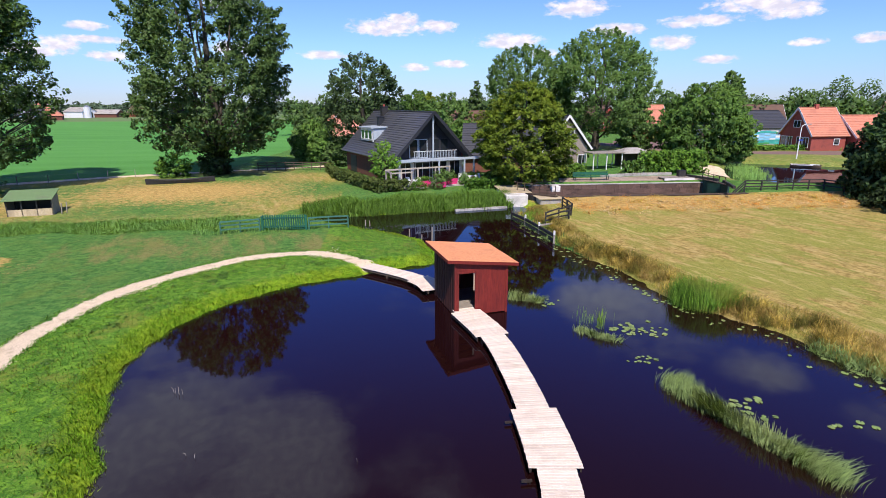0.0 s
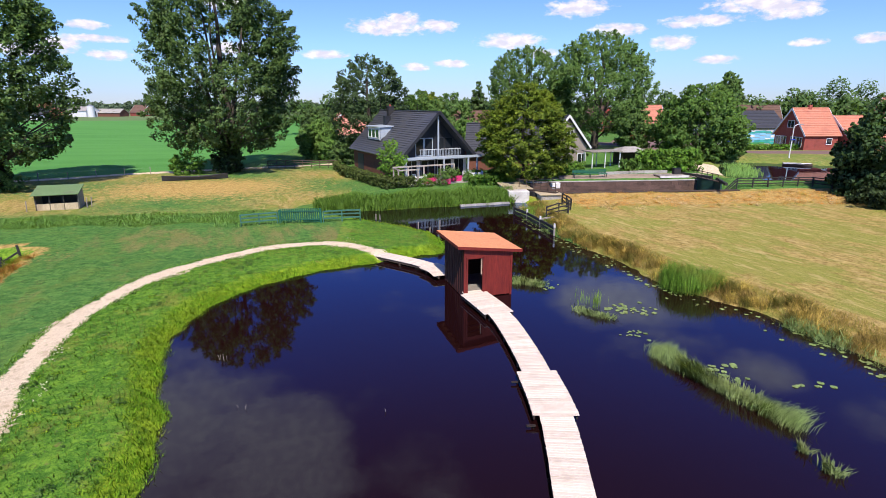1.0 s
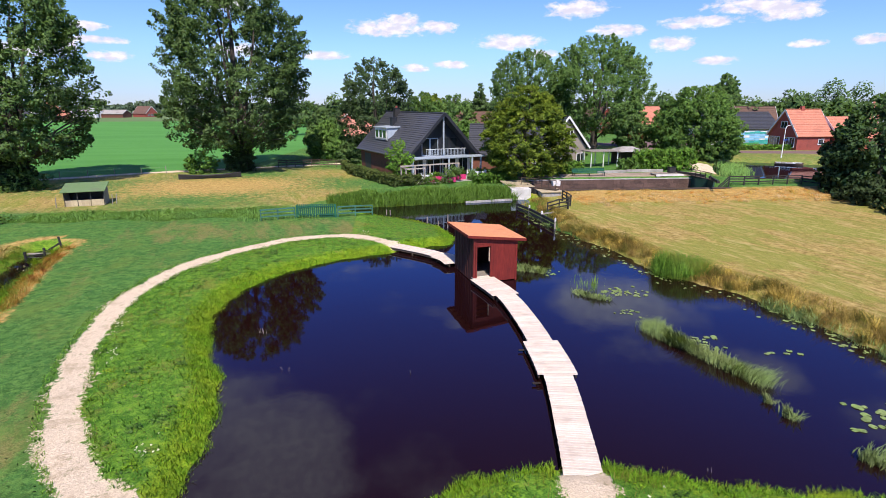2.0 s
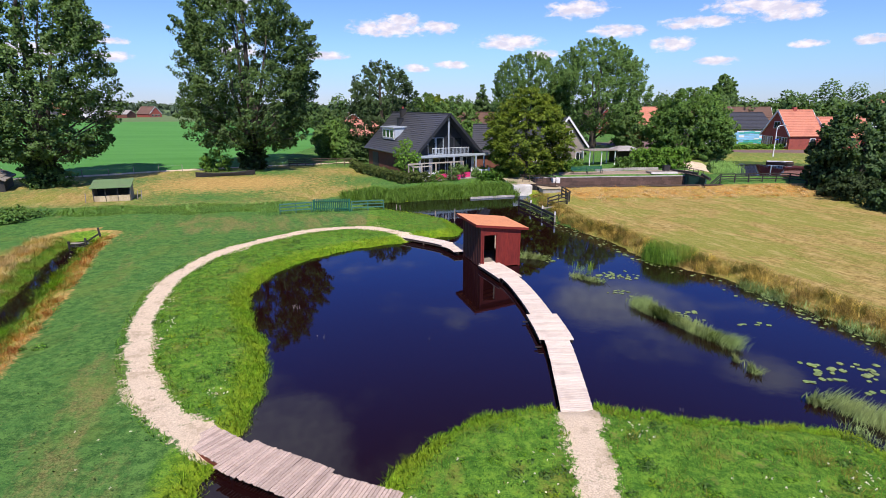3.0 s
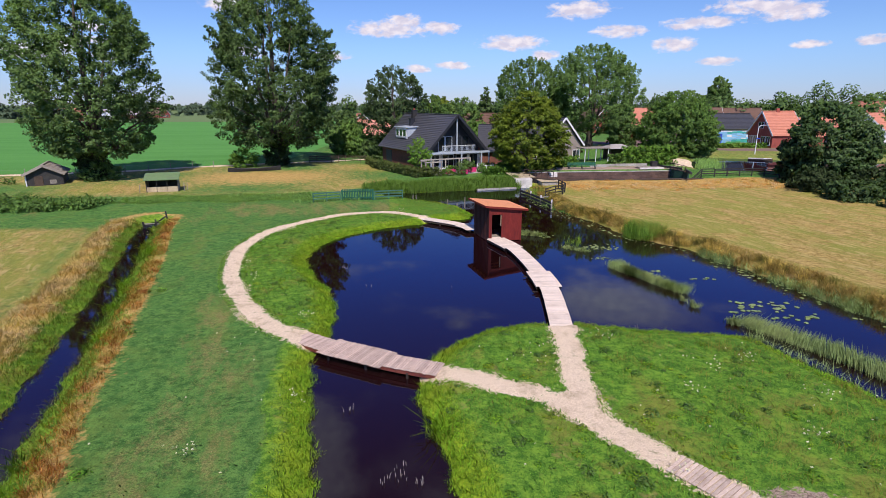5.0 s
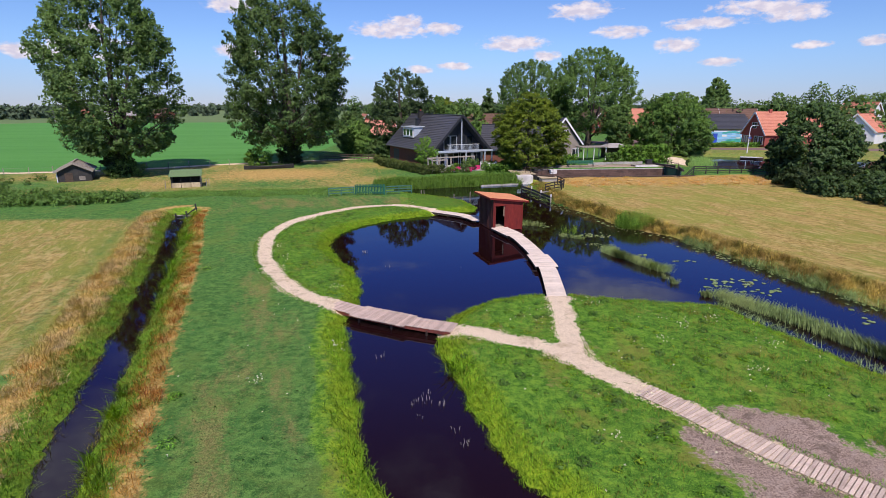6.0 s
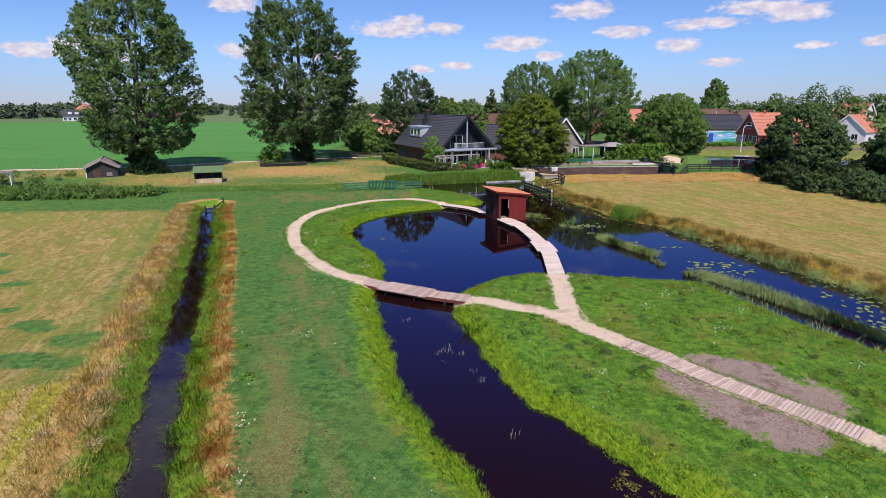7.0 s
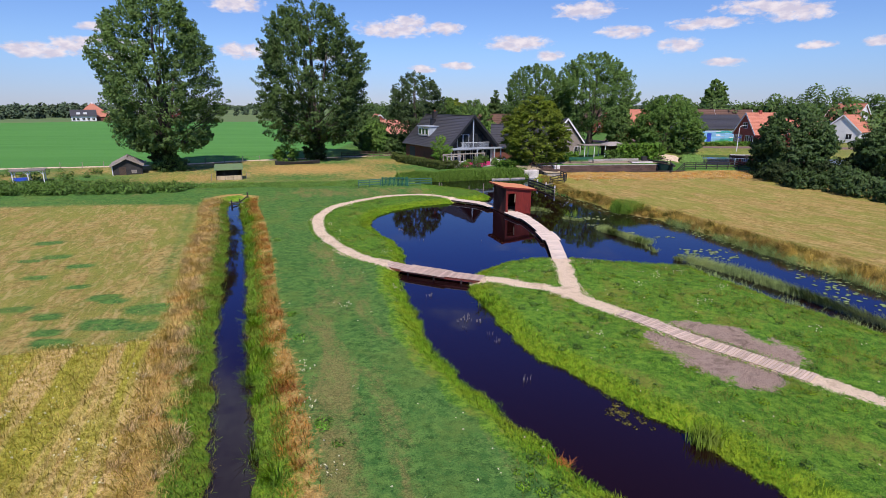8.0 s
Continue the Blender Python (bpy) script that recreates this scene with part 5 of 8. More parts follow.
def main_house():
    zg = 0.95
    W, L, eave, ridge = 9.2, 17.0, 3.25, 8.05
    h = gable_house("house", 0.5, 62.4, zg, 22, W, L, eave, ridge, M["dark_brick"], M["slate_tile"], "chalet house with a steep dark tiled roof and glazed black gable",
                    over=0.55, front_over=1.5, courses=22, wall_front=M["dark_frame"])
    for sgn in (-1, 1):                                         # dark edge boards of the deep front roof
        sl = math.atan2(ridge - eave, W / 2)
        part("bargeboard", Geo().beam((W / 2, -1.53, ridge + 0.02), (W / 2 + sgn * (W / 2 + 0.55), -1.53, ridge - (W / 2 + 0.55) * math.tan(sl) + 0.02), 0.06, 0.34), M["dark_frame"], h)
    part("centre_pole", Geo().box((W / 2, -1.1, 5.2), (0.16, 0.16, 4.9)), M["grey_paint"], h)
    # balcony slab, its steel beam and posts
    part("balcony", Geo().box((W / 2, -0.9, 2.72), (W + 0.4, 1.9, 0.16), bevel=0.02), M["grey_paint"], h)
    part("beam", Geo().box((W / 2 + 0.3, -2.0, 2.78), (W + 1.4, 0.18, 0.30), bevel=0.02), M["grey_paint"], h)
    for x in (-0.1, 4.9, 8.3, 9.6):
        part("post", Geo().box((x, -2.0, 1.36), (0.17, 0.17, 2.7)), M["grey_paint"], h)
    rail = new("balustrade")
    rail.parent = h
    part("top_rail", Geo().box((W / 2, -1.75, 3.78), (5.6, 0.06, 0.06)), M["white_paint"], rail)
    for i in range(27):
        part("baluster", Geo().box((W / 2 - 2.7 + i * 0.207, -1.75, 3.3), (0.045, 0.03, 0.92)), M["grey_paint"], rail)
    # gable glazing upstairs and sliding doors downstairs
    for x in (2.6, 3.8, 5.4, 6.6):
        window(h, (x, -0.02, 3.95), 1.05, 2.1, "-y", M["dark_frame"] if x > 4.5 else M["grey_paint"], 0)
    for x, w in ((1.5, 1.9), (3.7, 1.9), (6.0, 1.9), (8.0, 1.5)):
        window(h, (x, -0.02, 1.25), w, 2.25, "-y", M["grey_paint"], 1)
    for x in (2.35, 7.1, 8.9):
        part("curtain", Geo().box((x, -0.14, 1.25), (0.45, 0.05, 2.2), bevel=0.02), M["white_paint"], h)
    # side wall openings
    window(h, (-0.02, 3.5, 1.5), 0.9, 0.9, "-x", M["dark_frame"], 0)
    part("garage_door", Geo().box((-0.02, 14.0, 1.15), (0.05, 2.4, 2.2)), M["dark_frame"], h)
    # dormer in the near slope
    d = new("dormer")
    d.parent = h
    zc = 5.15
    xin = W / 2 - (ridge - zc) / ((ridge - eave) / (W / 2))
    y0, y1 = 8.2, 12.6
    part("cheek", Geo().prism([(xin - 1.1, y0, zc - 0.75), (xin - 1.1, y0, zc + 0.85), (xin + 1.5, y0, zc + 0.95)], (0, 0.12, 0)), M["grey_paint"], d)
    part("cheek", Geo().prism([(xin - 1.1, y1, zc - 0.75), (xin - 1.1, y1, zc + 0.85), (xin + 1.5, y1, zc + 0.95)], (0, 0.12, 0)), M["grey_paint"], d)
    part("dormer_front", Geo().box((xin - 1.05, (y0 + y1) / 2, zc), (0.12, y1 - y0, 1.6)), M["white_paint"], d)
    part("dormer_roof", Geo().prism([(xin - 1.35, y0 - 0.2, zc + 0.84), (xin + 1.7, y0 - 0.2, zc + 0.98), (xin + 1.7, y0 - 0.2, zc + 1.08), (xin - 1.35, y0 - 0.2, zc + 0.98)], (0, y1 - y0 + 0.5, 0)), M["grey_paint"], d)
    for i in range(3):
        window(d, (xin - 1.13, y0 + 0.8 + i * 1.4, zc + 0.02), 1.15, 1.1, "-x", M["white_paint"], 0)
    for x, y, zt, m in ((W / 2 - 0.5, 12.6, 8.5, M["black_wood"]), (W / 2 - 1.6, 11.2, 7.2, M["dark_frame"])):
        ch = part("chimney", Geo().box((x, y, zt - 1.0), (0.8, 0.8, 2.2), bevel=0.03), m, h)
        part("chimney_cap", Geo().box((x, y, zt + 0.14), (0.9, 0.9, 0.08)), M["dark_frame"], ch)
    part("chimney_pot", Geo().tube([(W / 2 - 0.5, 12.6, 8.68), (W / 2 - 0.5, 12.6, 8.95)], [0.16, 0.14], 10), M["red_brick"], h)


def h2_and_village():
    z = 1.0
    # neighbour behind the chestnut: grey roof, beige gable with white edge boards
    h = gable_house("house", 20.3, 70.0, z, 26, 8.2, 9.0, 3.3, 7.4, M["beige_wall"], M["slate_tile"], "house with a grey tiled roof and beige gable edged in white", over=0.5, front_over=0.4, trim=M["white_paint"], courses=16)
    gable_house("house_wing", 18.6, 70.6, z, 78, 7.6, 8.6, 2.4, 6.2, M["dark_brick"], M["slate_tile"], "lower wing with a grey tiled roof behind the chestnut", over=0.5, front_over=0.3, courses=14)
    window(h, (4.8, -0.03, 4.8), 1.2, 1.2, "-y", M["white_paint"], 1)
    window(h, (2.4, -0.03, 1.4), 1.6, 1.4, "-y", M["white_paint"], 1)
    window(h, (7.2, -0.03, 1.4), 1.6, 1.4, "-y", M["white_paint"], 1)
    for yy in (2.5, 6.0):
        window(h, (-0.03, yy, 1.5), 1.6, 1.4, "-x", M["white_paint"], 1)
    # red brick house on the canal road; gable turned to the west
    zr = ground_at(73, 90)
    r = gable_house("house", 71.4, 93.4, zr, -90, 7.6, 6.3, 2.8, 7.1, M["red_brick"], M["orange_tile"], "red brick house with an orange tiled roof and white bargeboards", over=0.35, front_over=0.3, trim=M["white_paint"], courses=16)
    for x in (1.1, 2.5, 4.9, 6.4):
        window(r, (x, -0.03, 1.35), 1.25, 1.7, "-y", M["white_paint"], 1)
    window(r, (3.8, -0.03, 4.4), 1.6, 1.2, "-y", M["white_paint"], 1)
    window(r, (7.63, 4.6, 1.5), 1.0, 1.0, "x", M["white_paint"], 0)
    ch = part("chimney", Geo().box((3.8, 3.0, 7.2), (0.6, 0.6, 1.0), bevel=0.02), M["red_brick"], r)
    r2 = gable_house("house", 78.4, 92.0, zr, -90, 7.6, 9.0, 2.5, 5.8, M["red_brick"], M["orange_tile"], "lower red brick house with orange roof beside the taller one", over=0.35, front_over=0.3, trim=M["white_paint"], courses=14)
    window(r2, (7.63, 4.0, 1.4), 1.6, 1.3, "x", M["white_paint"], 1)
    # long shed with a painted front
    m = gable_house("shop_building", 79.0, 100.6, zr, 90, 9.0, 15.0, 3.3, 6.4, M["white_paint"], M["slate_tile"], "white-fronted building with grey roof and a colourful painted panel", over=0.3, front_over=0.2, courses=12)
    panel = new("mural")
    panel.parent = m
    panel["label"] = "painted panel with blue, green, white and red shapes"
    rng = random.Random(3)
    bands = [M["mural_green"], M["mural_teal"], M["mural_sky"], M["white_paint"], M["mural_sky"], M["mural_teal"]]
    for i in range(9):
        for j in range(6):
            w = 1.15
            swell = 0.12 * math.sin(i * 1.3 + j)                     # a wavy painted scene, and blue doors beside it
            tone = (M["blue"] if j < 5 and i % 2 == 0 else M["mural_sky"]) if i > 4 else bands[(j + (rng.random() < 0.3)) % 6]
            part("painted_patch", Geo().box((-0.04, 2.5 + i * w, 0.25 + j * 0.42 + (swell if i < 5 else 0)), (0.05 + 0.006 * (j % 2), w - 0.01, 0.415)), tone, panel)
    # more houses seen between the trees
    rows = [("house", 116.0, 110.0, 20, 8, 8, 5.0, 9.2, "white_paint", "orange_tile", "tall white house with a hipped orange roof"),
            ("house", 99.0, 100.0, -60, 8, 9, 2.8, 6.6, "white_paint", "orange_tile", "white house with an orange roof and dark gable"),
            ("house", 88.0, 128.0, 80, 8, 10, 3.0, 7.6, "red_brick", "brown_tile", "brick house with a brown tiled roof"),
            ("house", 108.0, 140.0, 75, 8, 12, 3.0, 7.4, "red_brick", "brown_tile", "brick house with a brown tiled roof"),
            ("house", 74.0, 140.0, 85, 8, 10, 3.0, 7.4, "red_brick", "orange_tile", "brick house with an orange tiled roof"),
            ("house", 58.0, 150.0, 10, 9, 11, 3.0, 7.4, "red_brick", "brown_tile", "brick house with a brown tiled roof"),
            ("house", -4.6, 109.5, 90, 8, 9.5, 3.1, 6.1, "beige_wall", "salmon_tile", "low house with a salmon-orange tiled roof"),
            ("house", -17.0, 152.0, 10, 9, 12, 3.2, 7.0, "red_brick", "orange_tile", "red brick house with an orange roof among the trees"),
            ("house", 21.0, 112.0, 70, 8, 10, 3.0, 7.0, "white_paint", "brown_tile", "pale house with a brown roof among the trees")]
    for n, x, y, rz, W, L, e, rd, w, rf, lab in rows:
        g = gable_house(n, x, y, ground_at(x, y), rz, W, L, e, rd, M[w], M[rf], lab, over=0.3, front_over=0.3, trim=M["white_paint"], courses=8)
        for k in (0.25, 0.72):
            window(g, (W * k, -0.03, 1.5), 1.3, 1.3, "-y", M["white_paint"], 1)
            window(g, (-0.03, L * k, 1.5), 1.3, 1.3, "-x", M["white_paint"], 1)
    far = [(-177, 420, 60, 10, 14, 3.0, 8.0, "red_brick", "brown_tile", "brick farmhouse with a pointed gable beyond the field")]
    for x, y, rz, W, L, e, rd, w, rf, lab in far:
        g = gable_house("farmhouse", x, y, 0.5, rz, W, L, e, rd, M[w], M[rf], lab, over=0.4, front_over=0.3, trim=M["white_paint"], courses=6)
        for k in (0.25, 0.5, 0.75):
            window(g, (W * k, -0.03, 1.7), 1.6, 1.5, "-y", M["white_paint"], 1)


def stolp_farm():
    """Old farmhouse: a tall pyramid roof over the barn, a tiled front house before it."""
    f = thing("farmhouse", -198.5, 338.0, 0.4, 26, "farmhouse with a tall orange pyramid roof and dark-tiled white front", "house")
    part("barn_wall", Geo().box((2.0, 9.0, 1.5), (19.0, 17.0, 3.0)), M["dark_brick"], f)
    g = Geo().add([(-8.2, 0.0, 2.8), (12.2, 0.0, 2.8), (12.2, 18.2, 2.8), (-8.2, 18.2, 2.8), (1.2, 9.0, 11.0), (2.8, 9.0, 11.0)], [(0, 1, 5, 4), (1, 2, 5), (2, 3, 4, 5), (3, 0, 4), (3, 2, 1, 0)])
    part("barn_roof", g, M["orange_tile"], f, "steep orange tiled pyramid roof")
    part("front_wall", Geo().box((-3.0, -3.0, 1.7), (13.0, 6.0, 3.4)), M["white_paint"], f)
    part("front_roof", Geo().prism([(-10.0, -6.6, 3.2), (-10.0, -2.0, 7.2), (-10.0, 0.8, 5.0)], (14.0, 0, 0)), M["slate_tile"], f, "dark tiled front roof")
    part("chimney", Geo().box((2.0, 9.0, 11.2), (1.0, 1.0, 1.6)), M["white_paint"], f)
    for x in (-8.2, -6.0, -3.2, -0.6, 2.0):
        window(f, (x, -6.02, 1.6), 1.4, 1.7, "-y", M["white_paint"], 1)
    for x in (-5.6, -2.0):
        part("dormer", Geo().box((x, -5.2, 5.0), (2.0, 1.6, 1.2)), M["white_paint"], f)


def silo(x, y, h, r):
    q = thing("silo", x, y, 0.4, 0, "white cylindrical farm silo beyond the green field", "silo", "farm silos")
    part("drum", Geo().tube([(0, 0, 0), (0, 0, h)], [r, r], 14), M["white_paint"], q)
    part("cap", Geo().tube([(0, 0, h), (0, 0, h + r * 0.5)], [r, r * 0.15], 14), M["metal"], q)


def field_farm():
    b = gable_house("barn", -205, 398, 0.4, 70, 12, 16, 4.5, 7.2, M["white_paint"], M["concrete"], "pale farm barn with a grey sheet roof beyond the field", over=0.4, front_over=0.3, courses=6)
    part("doorway", Geo().box((6, -0.05, 2.0), (4, 0.1, 4.0)), M["black_wood"], b)
    gable_house("barn", -186, 404, 0.4, 80, 10, 18, 3.0, 5.6, M["dark_brick"], M["concrete"], "low brick farm shed with a grey sheet roof", over=0.4, front_over=0.3, courses=6)
    silo(-222, 392, 8.5, 2.6)
    silo(-198, 391, 7.5, 2.2)


stolp_farm()
field_farm()
M["pale_beam"] = surface("bleached_timber", ((0.36, 0.31, 0.26), (0.52, 0.46, 0.39), (0.30, 0.25, 0.21)), 0.8, 2.0, 0.15)
M["mural_teal"] = surface("teal_mural_paint", ((0.03, 0.32, 0.30), (0.06, 0.45, 0.42), (0.03, 0.25, 0.25)), 0.6, 2.0, 0.03)
M["mural_sky"] = surface("light_blue_mural_paint", ((0.18, 0.45, 0.70), (0.26, 0.55, 0.80), (0.15, 0.4, 0.6)), 0.6, 2.0, 0.03)
M["mural_green"] = surface("green_mural_paint", ((0.05, 0.26, 0.08), (0.09, 0.36, 0.12), (0.05, 0.2, 0.07)), 0.6, 2.0, 0.03)
main_house()
h2_and_village()

# ---------------------------------------------------------------- terrace and garden


def terrace():
    zg = ground_at(6, 60)
    t = thing("terrace", 0.5, 62.4, 0.98, 22, "paved terrace in front of the glazed gable", "terrace")
    g = Geo()
    rng = random.Random(2)
    for i in range(11):
        for j in range(4):
            ob = part("slab", Geo().box((-0.4 + i * 1.0, -4.1 + j * 1.0, 0.0), (0.985, 0.985, 0.08)), M["concrete"], t)
    p = thing("pergola", 0.2, 63.0, 1.0, 22, "open pergola frame of pale timber posts and beams on the terrace", "pergola")
    for x in (-2.2, -0.4, 1.6, 3.8, 5.6):
        part("post", Geo().box((x, -4.0, 1.0), (0.13, 0.13, 2.0)), M["pale_beam"], p)
    for x in (-2.2, 0.2):
        part("post", Geo().box((x, -5.4, 0.9), (0.13, 0.13, 1.8)), M["pale_beam"], p)
    part("beam", Geo().box((1.7, -4.0, 2.05), (8.0, 0.10, 0.16)), M["pale_beam"], p)
    part("beam", Geo().box((-1.0, -5.4, 1.85), (2.7, 0.10, 0.14)), M["pale_beam"], p)
    part("beam", Geo().box((-2.2, -4.7, 1.95), (0.10, 1.8, 0.14)), M["pale_beam"], p)
    mtx = pose(0.5, 62.4, 1.02, 0, 0, 22)
    for i, (x, y, w) in enumerate(((2.1, -3.6, 1.5), (5.7, -3.3, 1.5), (9.6, -2.6, 1.6), (3.6, -5.0, 0.9))):
        q = mtx @ Vector((x, y, 0))
        pl = thing("planter", q.x, q.y, q.z, 22, "magenta planter box with flowering plants on the terrace", "planter", "terrace planters")
        part("box", Geo().prism([(-w / 2, -0.28, 0), (w / 2, -0.28, 0), (w / 2 + 0.05, -0.33, 0.62), (-w / 2 - 0.05, -0.33, 0.62)], (0, 0.62, 0)), M["pink"], pl)
        rr = np.random.default_rng(i)
        B = np.column_stack([rr.uniform(-w / 2, w / 2, 9), rr.uniform(-0.2, 0.3, 9), rr.uniform(0.7, 1.0, 9), rr.uniform(0.2, 0.34, 9)])
        part("plants", soup("plants", *leaf_cloud(B, 60, 0.07, rr)), M["bush"], pl)
    # garden table with chairs, all white-grey
    for k, (tx, ty) in enumerate(((8.0, -3.4), (0.2, -3.6))):
        q = mtx @ Vector((tx, ty, 0.05))
        tb = thing("garden_table", q.x, q.y, q.z, 22, "light grey garden table on the terrace", "table")
        part("tabletop", Geo().box((0, 0, 0.73), (1.7, 0.9, 0.05), bevel=0.01), M["white_paint"], tb)
        for sx in (-0.75, 0.75):
            for sy in (-0.38, 0.38):
                part("leg", Geo().box((sx, sy, 0.355), (0.06, 0.06, 0.71)), M["white_paint"], tb)
        c0 = None
        for i, (cx, cy, rz) in enumerate(((-0.45, -0.85, 0), (0.45, -0.85, 0), (-0.45, 0.85, 180), (0.45, 0.85, 180), (1.25, 0, 90))):
            m = pose(q.x, q.y, q.z, 0, 0, 22) @ pose(cx, cy, 0, 0, 0, rz)
            if c0 is None:
                c0 = thing("garden_chair", 0, 0, 0, 0, "white plastic garden chair at the terrace table", "chair", "chairs on the terrace")
                c0.matrix_basis = m
                part("seat", Geo().box((0, 0, 0.44), (0.46, 0.44, 0.04), bevel=0.01), M["white_paint"], c0)
                part("backrest", Geo().box((0, -0.22, 0.72), (0.46, 0.04, 0.5), bevel=0.01), M["white_paint"], c0)
                for sx in (-0.2, 0.2):
                    for sy in (-0.19, 0.19):
                        part("leg", Geo().box((sx, sy, 0.21), (0.04, 0.04, 0.42)), M["white_paint"], c0)
            else:
                copy_thing(c0, m)
    rr = np.random.default_rng(55)
    for x, y, hgt in ((4.4, -4.4, 1.7), (6.9, -4.2, 1.2)):
        q = mtx @ Vector((x, y, 0))
        sh = thing("lavender_bush", q.x, q.y, q.z, 0, "grey-green bushy plant beside the terrace", "shrub")
        B = np.column_stack([rr.normal(0, 0.4, 16), rr.normal(0, 0.4, 16), rr.uniform(0.2, hgt, 16), rr.uniform(0.25, 0.45, 16)])
        part("foliage", soup("foliage", *leaf_cloud(B, 50, 0.08, rr)), M["willow"], sh)
    # blue parasol seen under the chestnut
    z = ground_at(13.8, 62.5)
    u = thing("parasol", 13.6, 62.5, z, 0, "closed-in blue parasol under the chestnut", "parasol")
    part("pole", Geo().tube([(0, 0, 0), (0, 0, 2.1)], [0.03, 0.03], 8), M["metal"], u)
    g = Geo()
    n = 10
    ring = [(1.0 * math.cos(2 * math.pi * k / n), 1.0 * math.sin(2 * math.pi * k / n), 1.65) for k in range(n)]
    g.add([(0, 0, 2.2), (0, 0, 2.1)] + ring, [(0, 2 + k, 2 + (k + 1) % n) for k in range(n)] + [(1, 2 + (k + 1) % n, 2 + k) for k in range(n)])
    part("canopy", g, M["blue"], u)


def hedge_along(name, line, w, h, mat, label, seed, leaf=0.10, dens=38):
    """A clipped hedge: a dense box of leaves over a dark core."""
    rng = np.random.default_rng(seed)
    L = np.array(line, float)
    run = np.concatenate([[0], np.cumsum(np.linalg.norm(np.diff(L, axis=0), axis=1))])
    n = int(run[-1] / 0.3)
    s = np.linspace(0, run[-1], n)
    C = np.stack([np.interp(s, run, L[:, 0]), np.interp(s, run, L[:, 1])], 1)
    Z = height(C)
    B = []
    for k in range(n):
        for zz in np.arange(0.3, h, 0.38):
            for _ in range(2):
                B.append((C[k, 0] + rng.uniform(-w / 2, w / 2) * 0.75, C[k, 1] + rng.uniform(-w / 2, w / 2) * 0.75, Z[k] + zz + rng.uniform(-0.1, 0.1), rng.uniform(0.24, 0.36)))
    ob = thing(name, 0, 0, 0, 0, label, "hedge")
    part("foliage", soup("foliage", *leaf_cloud(np.array(B), dens, leaf, rng, 0.5)), mat, ob)
    return ob


terrace()
hedge_along("hedge", [(-8.4, 77.0), (-6.0, 69.0), (-3.4, 61.0), (-1.2, 56.8)], 1.1, 1.25, M["hedge"], "clipped brown-green boundary hedge beside the house", 5)
hedge_along("hedge", [(-1.2, 56.8), (0.6, 57.0), (1.8, 57.4)], 1.0, 1.2, M["hedge"], "clipped brown-green boundary hedge beside the house", 6)
hedge_along("hedge", [(8.6, 57.6), (11.0, 58.2), (13.2, 59.0)], 1.4, 1.2, M["bush"], "loose green shrubs along the garden edge", 7)
hedge_along("hedge", [(62, 88.6), (69.5, 87.6), (77, 86.2)], 0.8, 0.7, M["bush"], "low clipped hedge before the red house", 8, 0.13, 24)
hedge_along("hedge", [(17.5, 61.8), (20.2, 62.2), (23.0, 62.8)], 1.4, 1.5, M["bush"], "loose green hedge behind the bench", 9)
hedge_along("hedge", [(31.2, 63.2), (35.0, 63.5), (38.6, 63.9)], 2.6, 2.7, M["bush"], "tall dense bright-green clipped hedge beside the garden", 10, 0.13, 26)
hedge_along("hedge", [(28.9, 63.0), (31.4, 63.2)], 2.0, 1.6, M["maple"], "lower dark green end of the garden hedge", 11, 0.13, 26)
hedge_along("hedge", [(54.0, 119.0), (60.0, 119.5), (67.0, 121.0)], 1.4, 1.7, M["copper"], "red-leaved hedge along the village street", 12, 0.2, 12)
hedge_along("hedge", [(44.0, 101.0), (48.0, 97.5)], 1.2, 1.2, M["bush"], "clipped green hedge along the village street", 13, 0.2, 12)

# ---------------------------------------------------------------- lock and quay


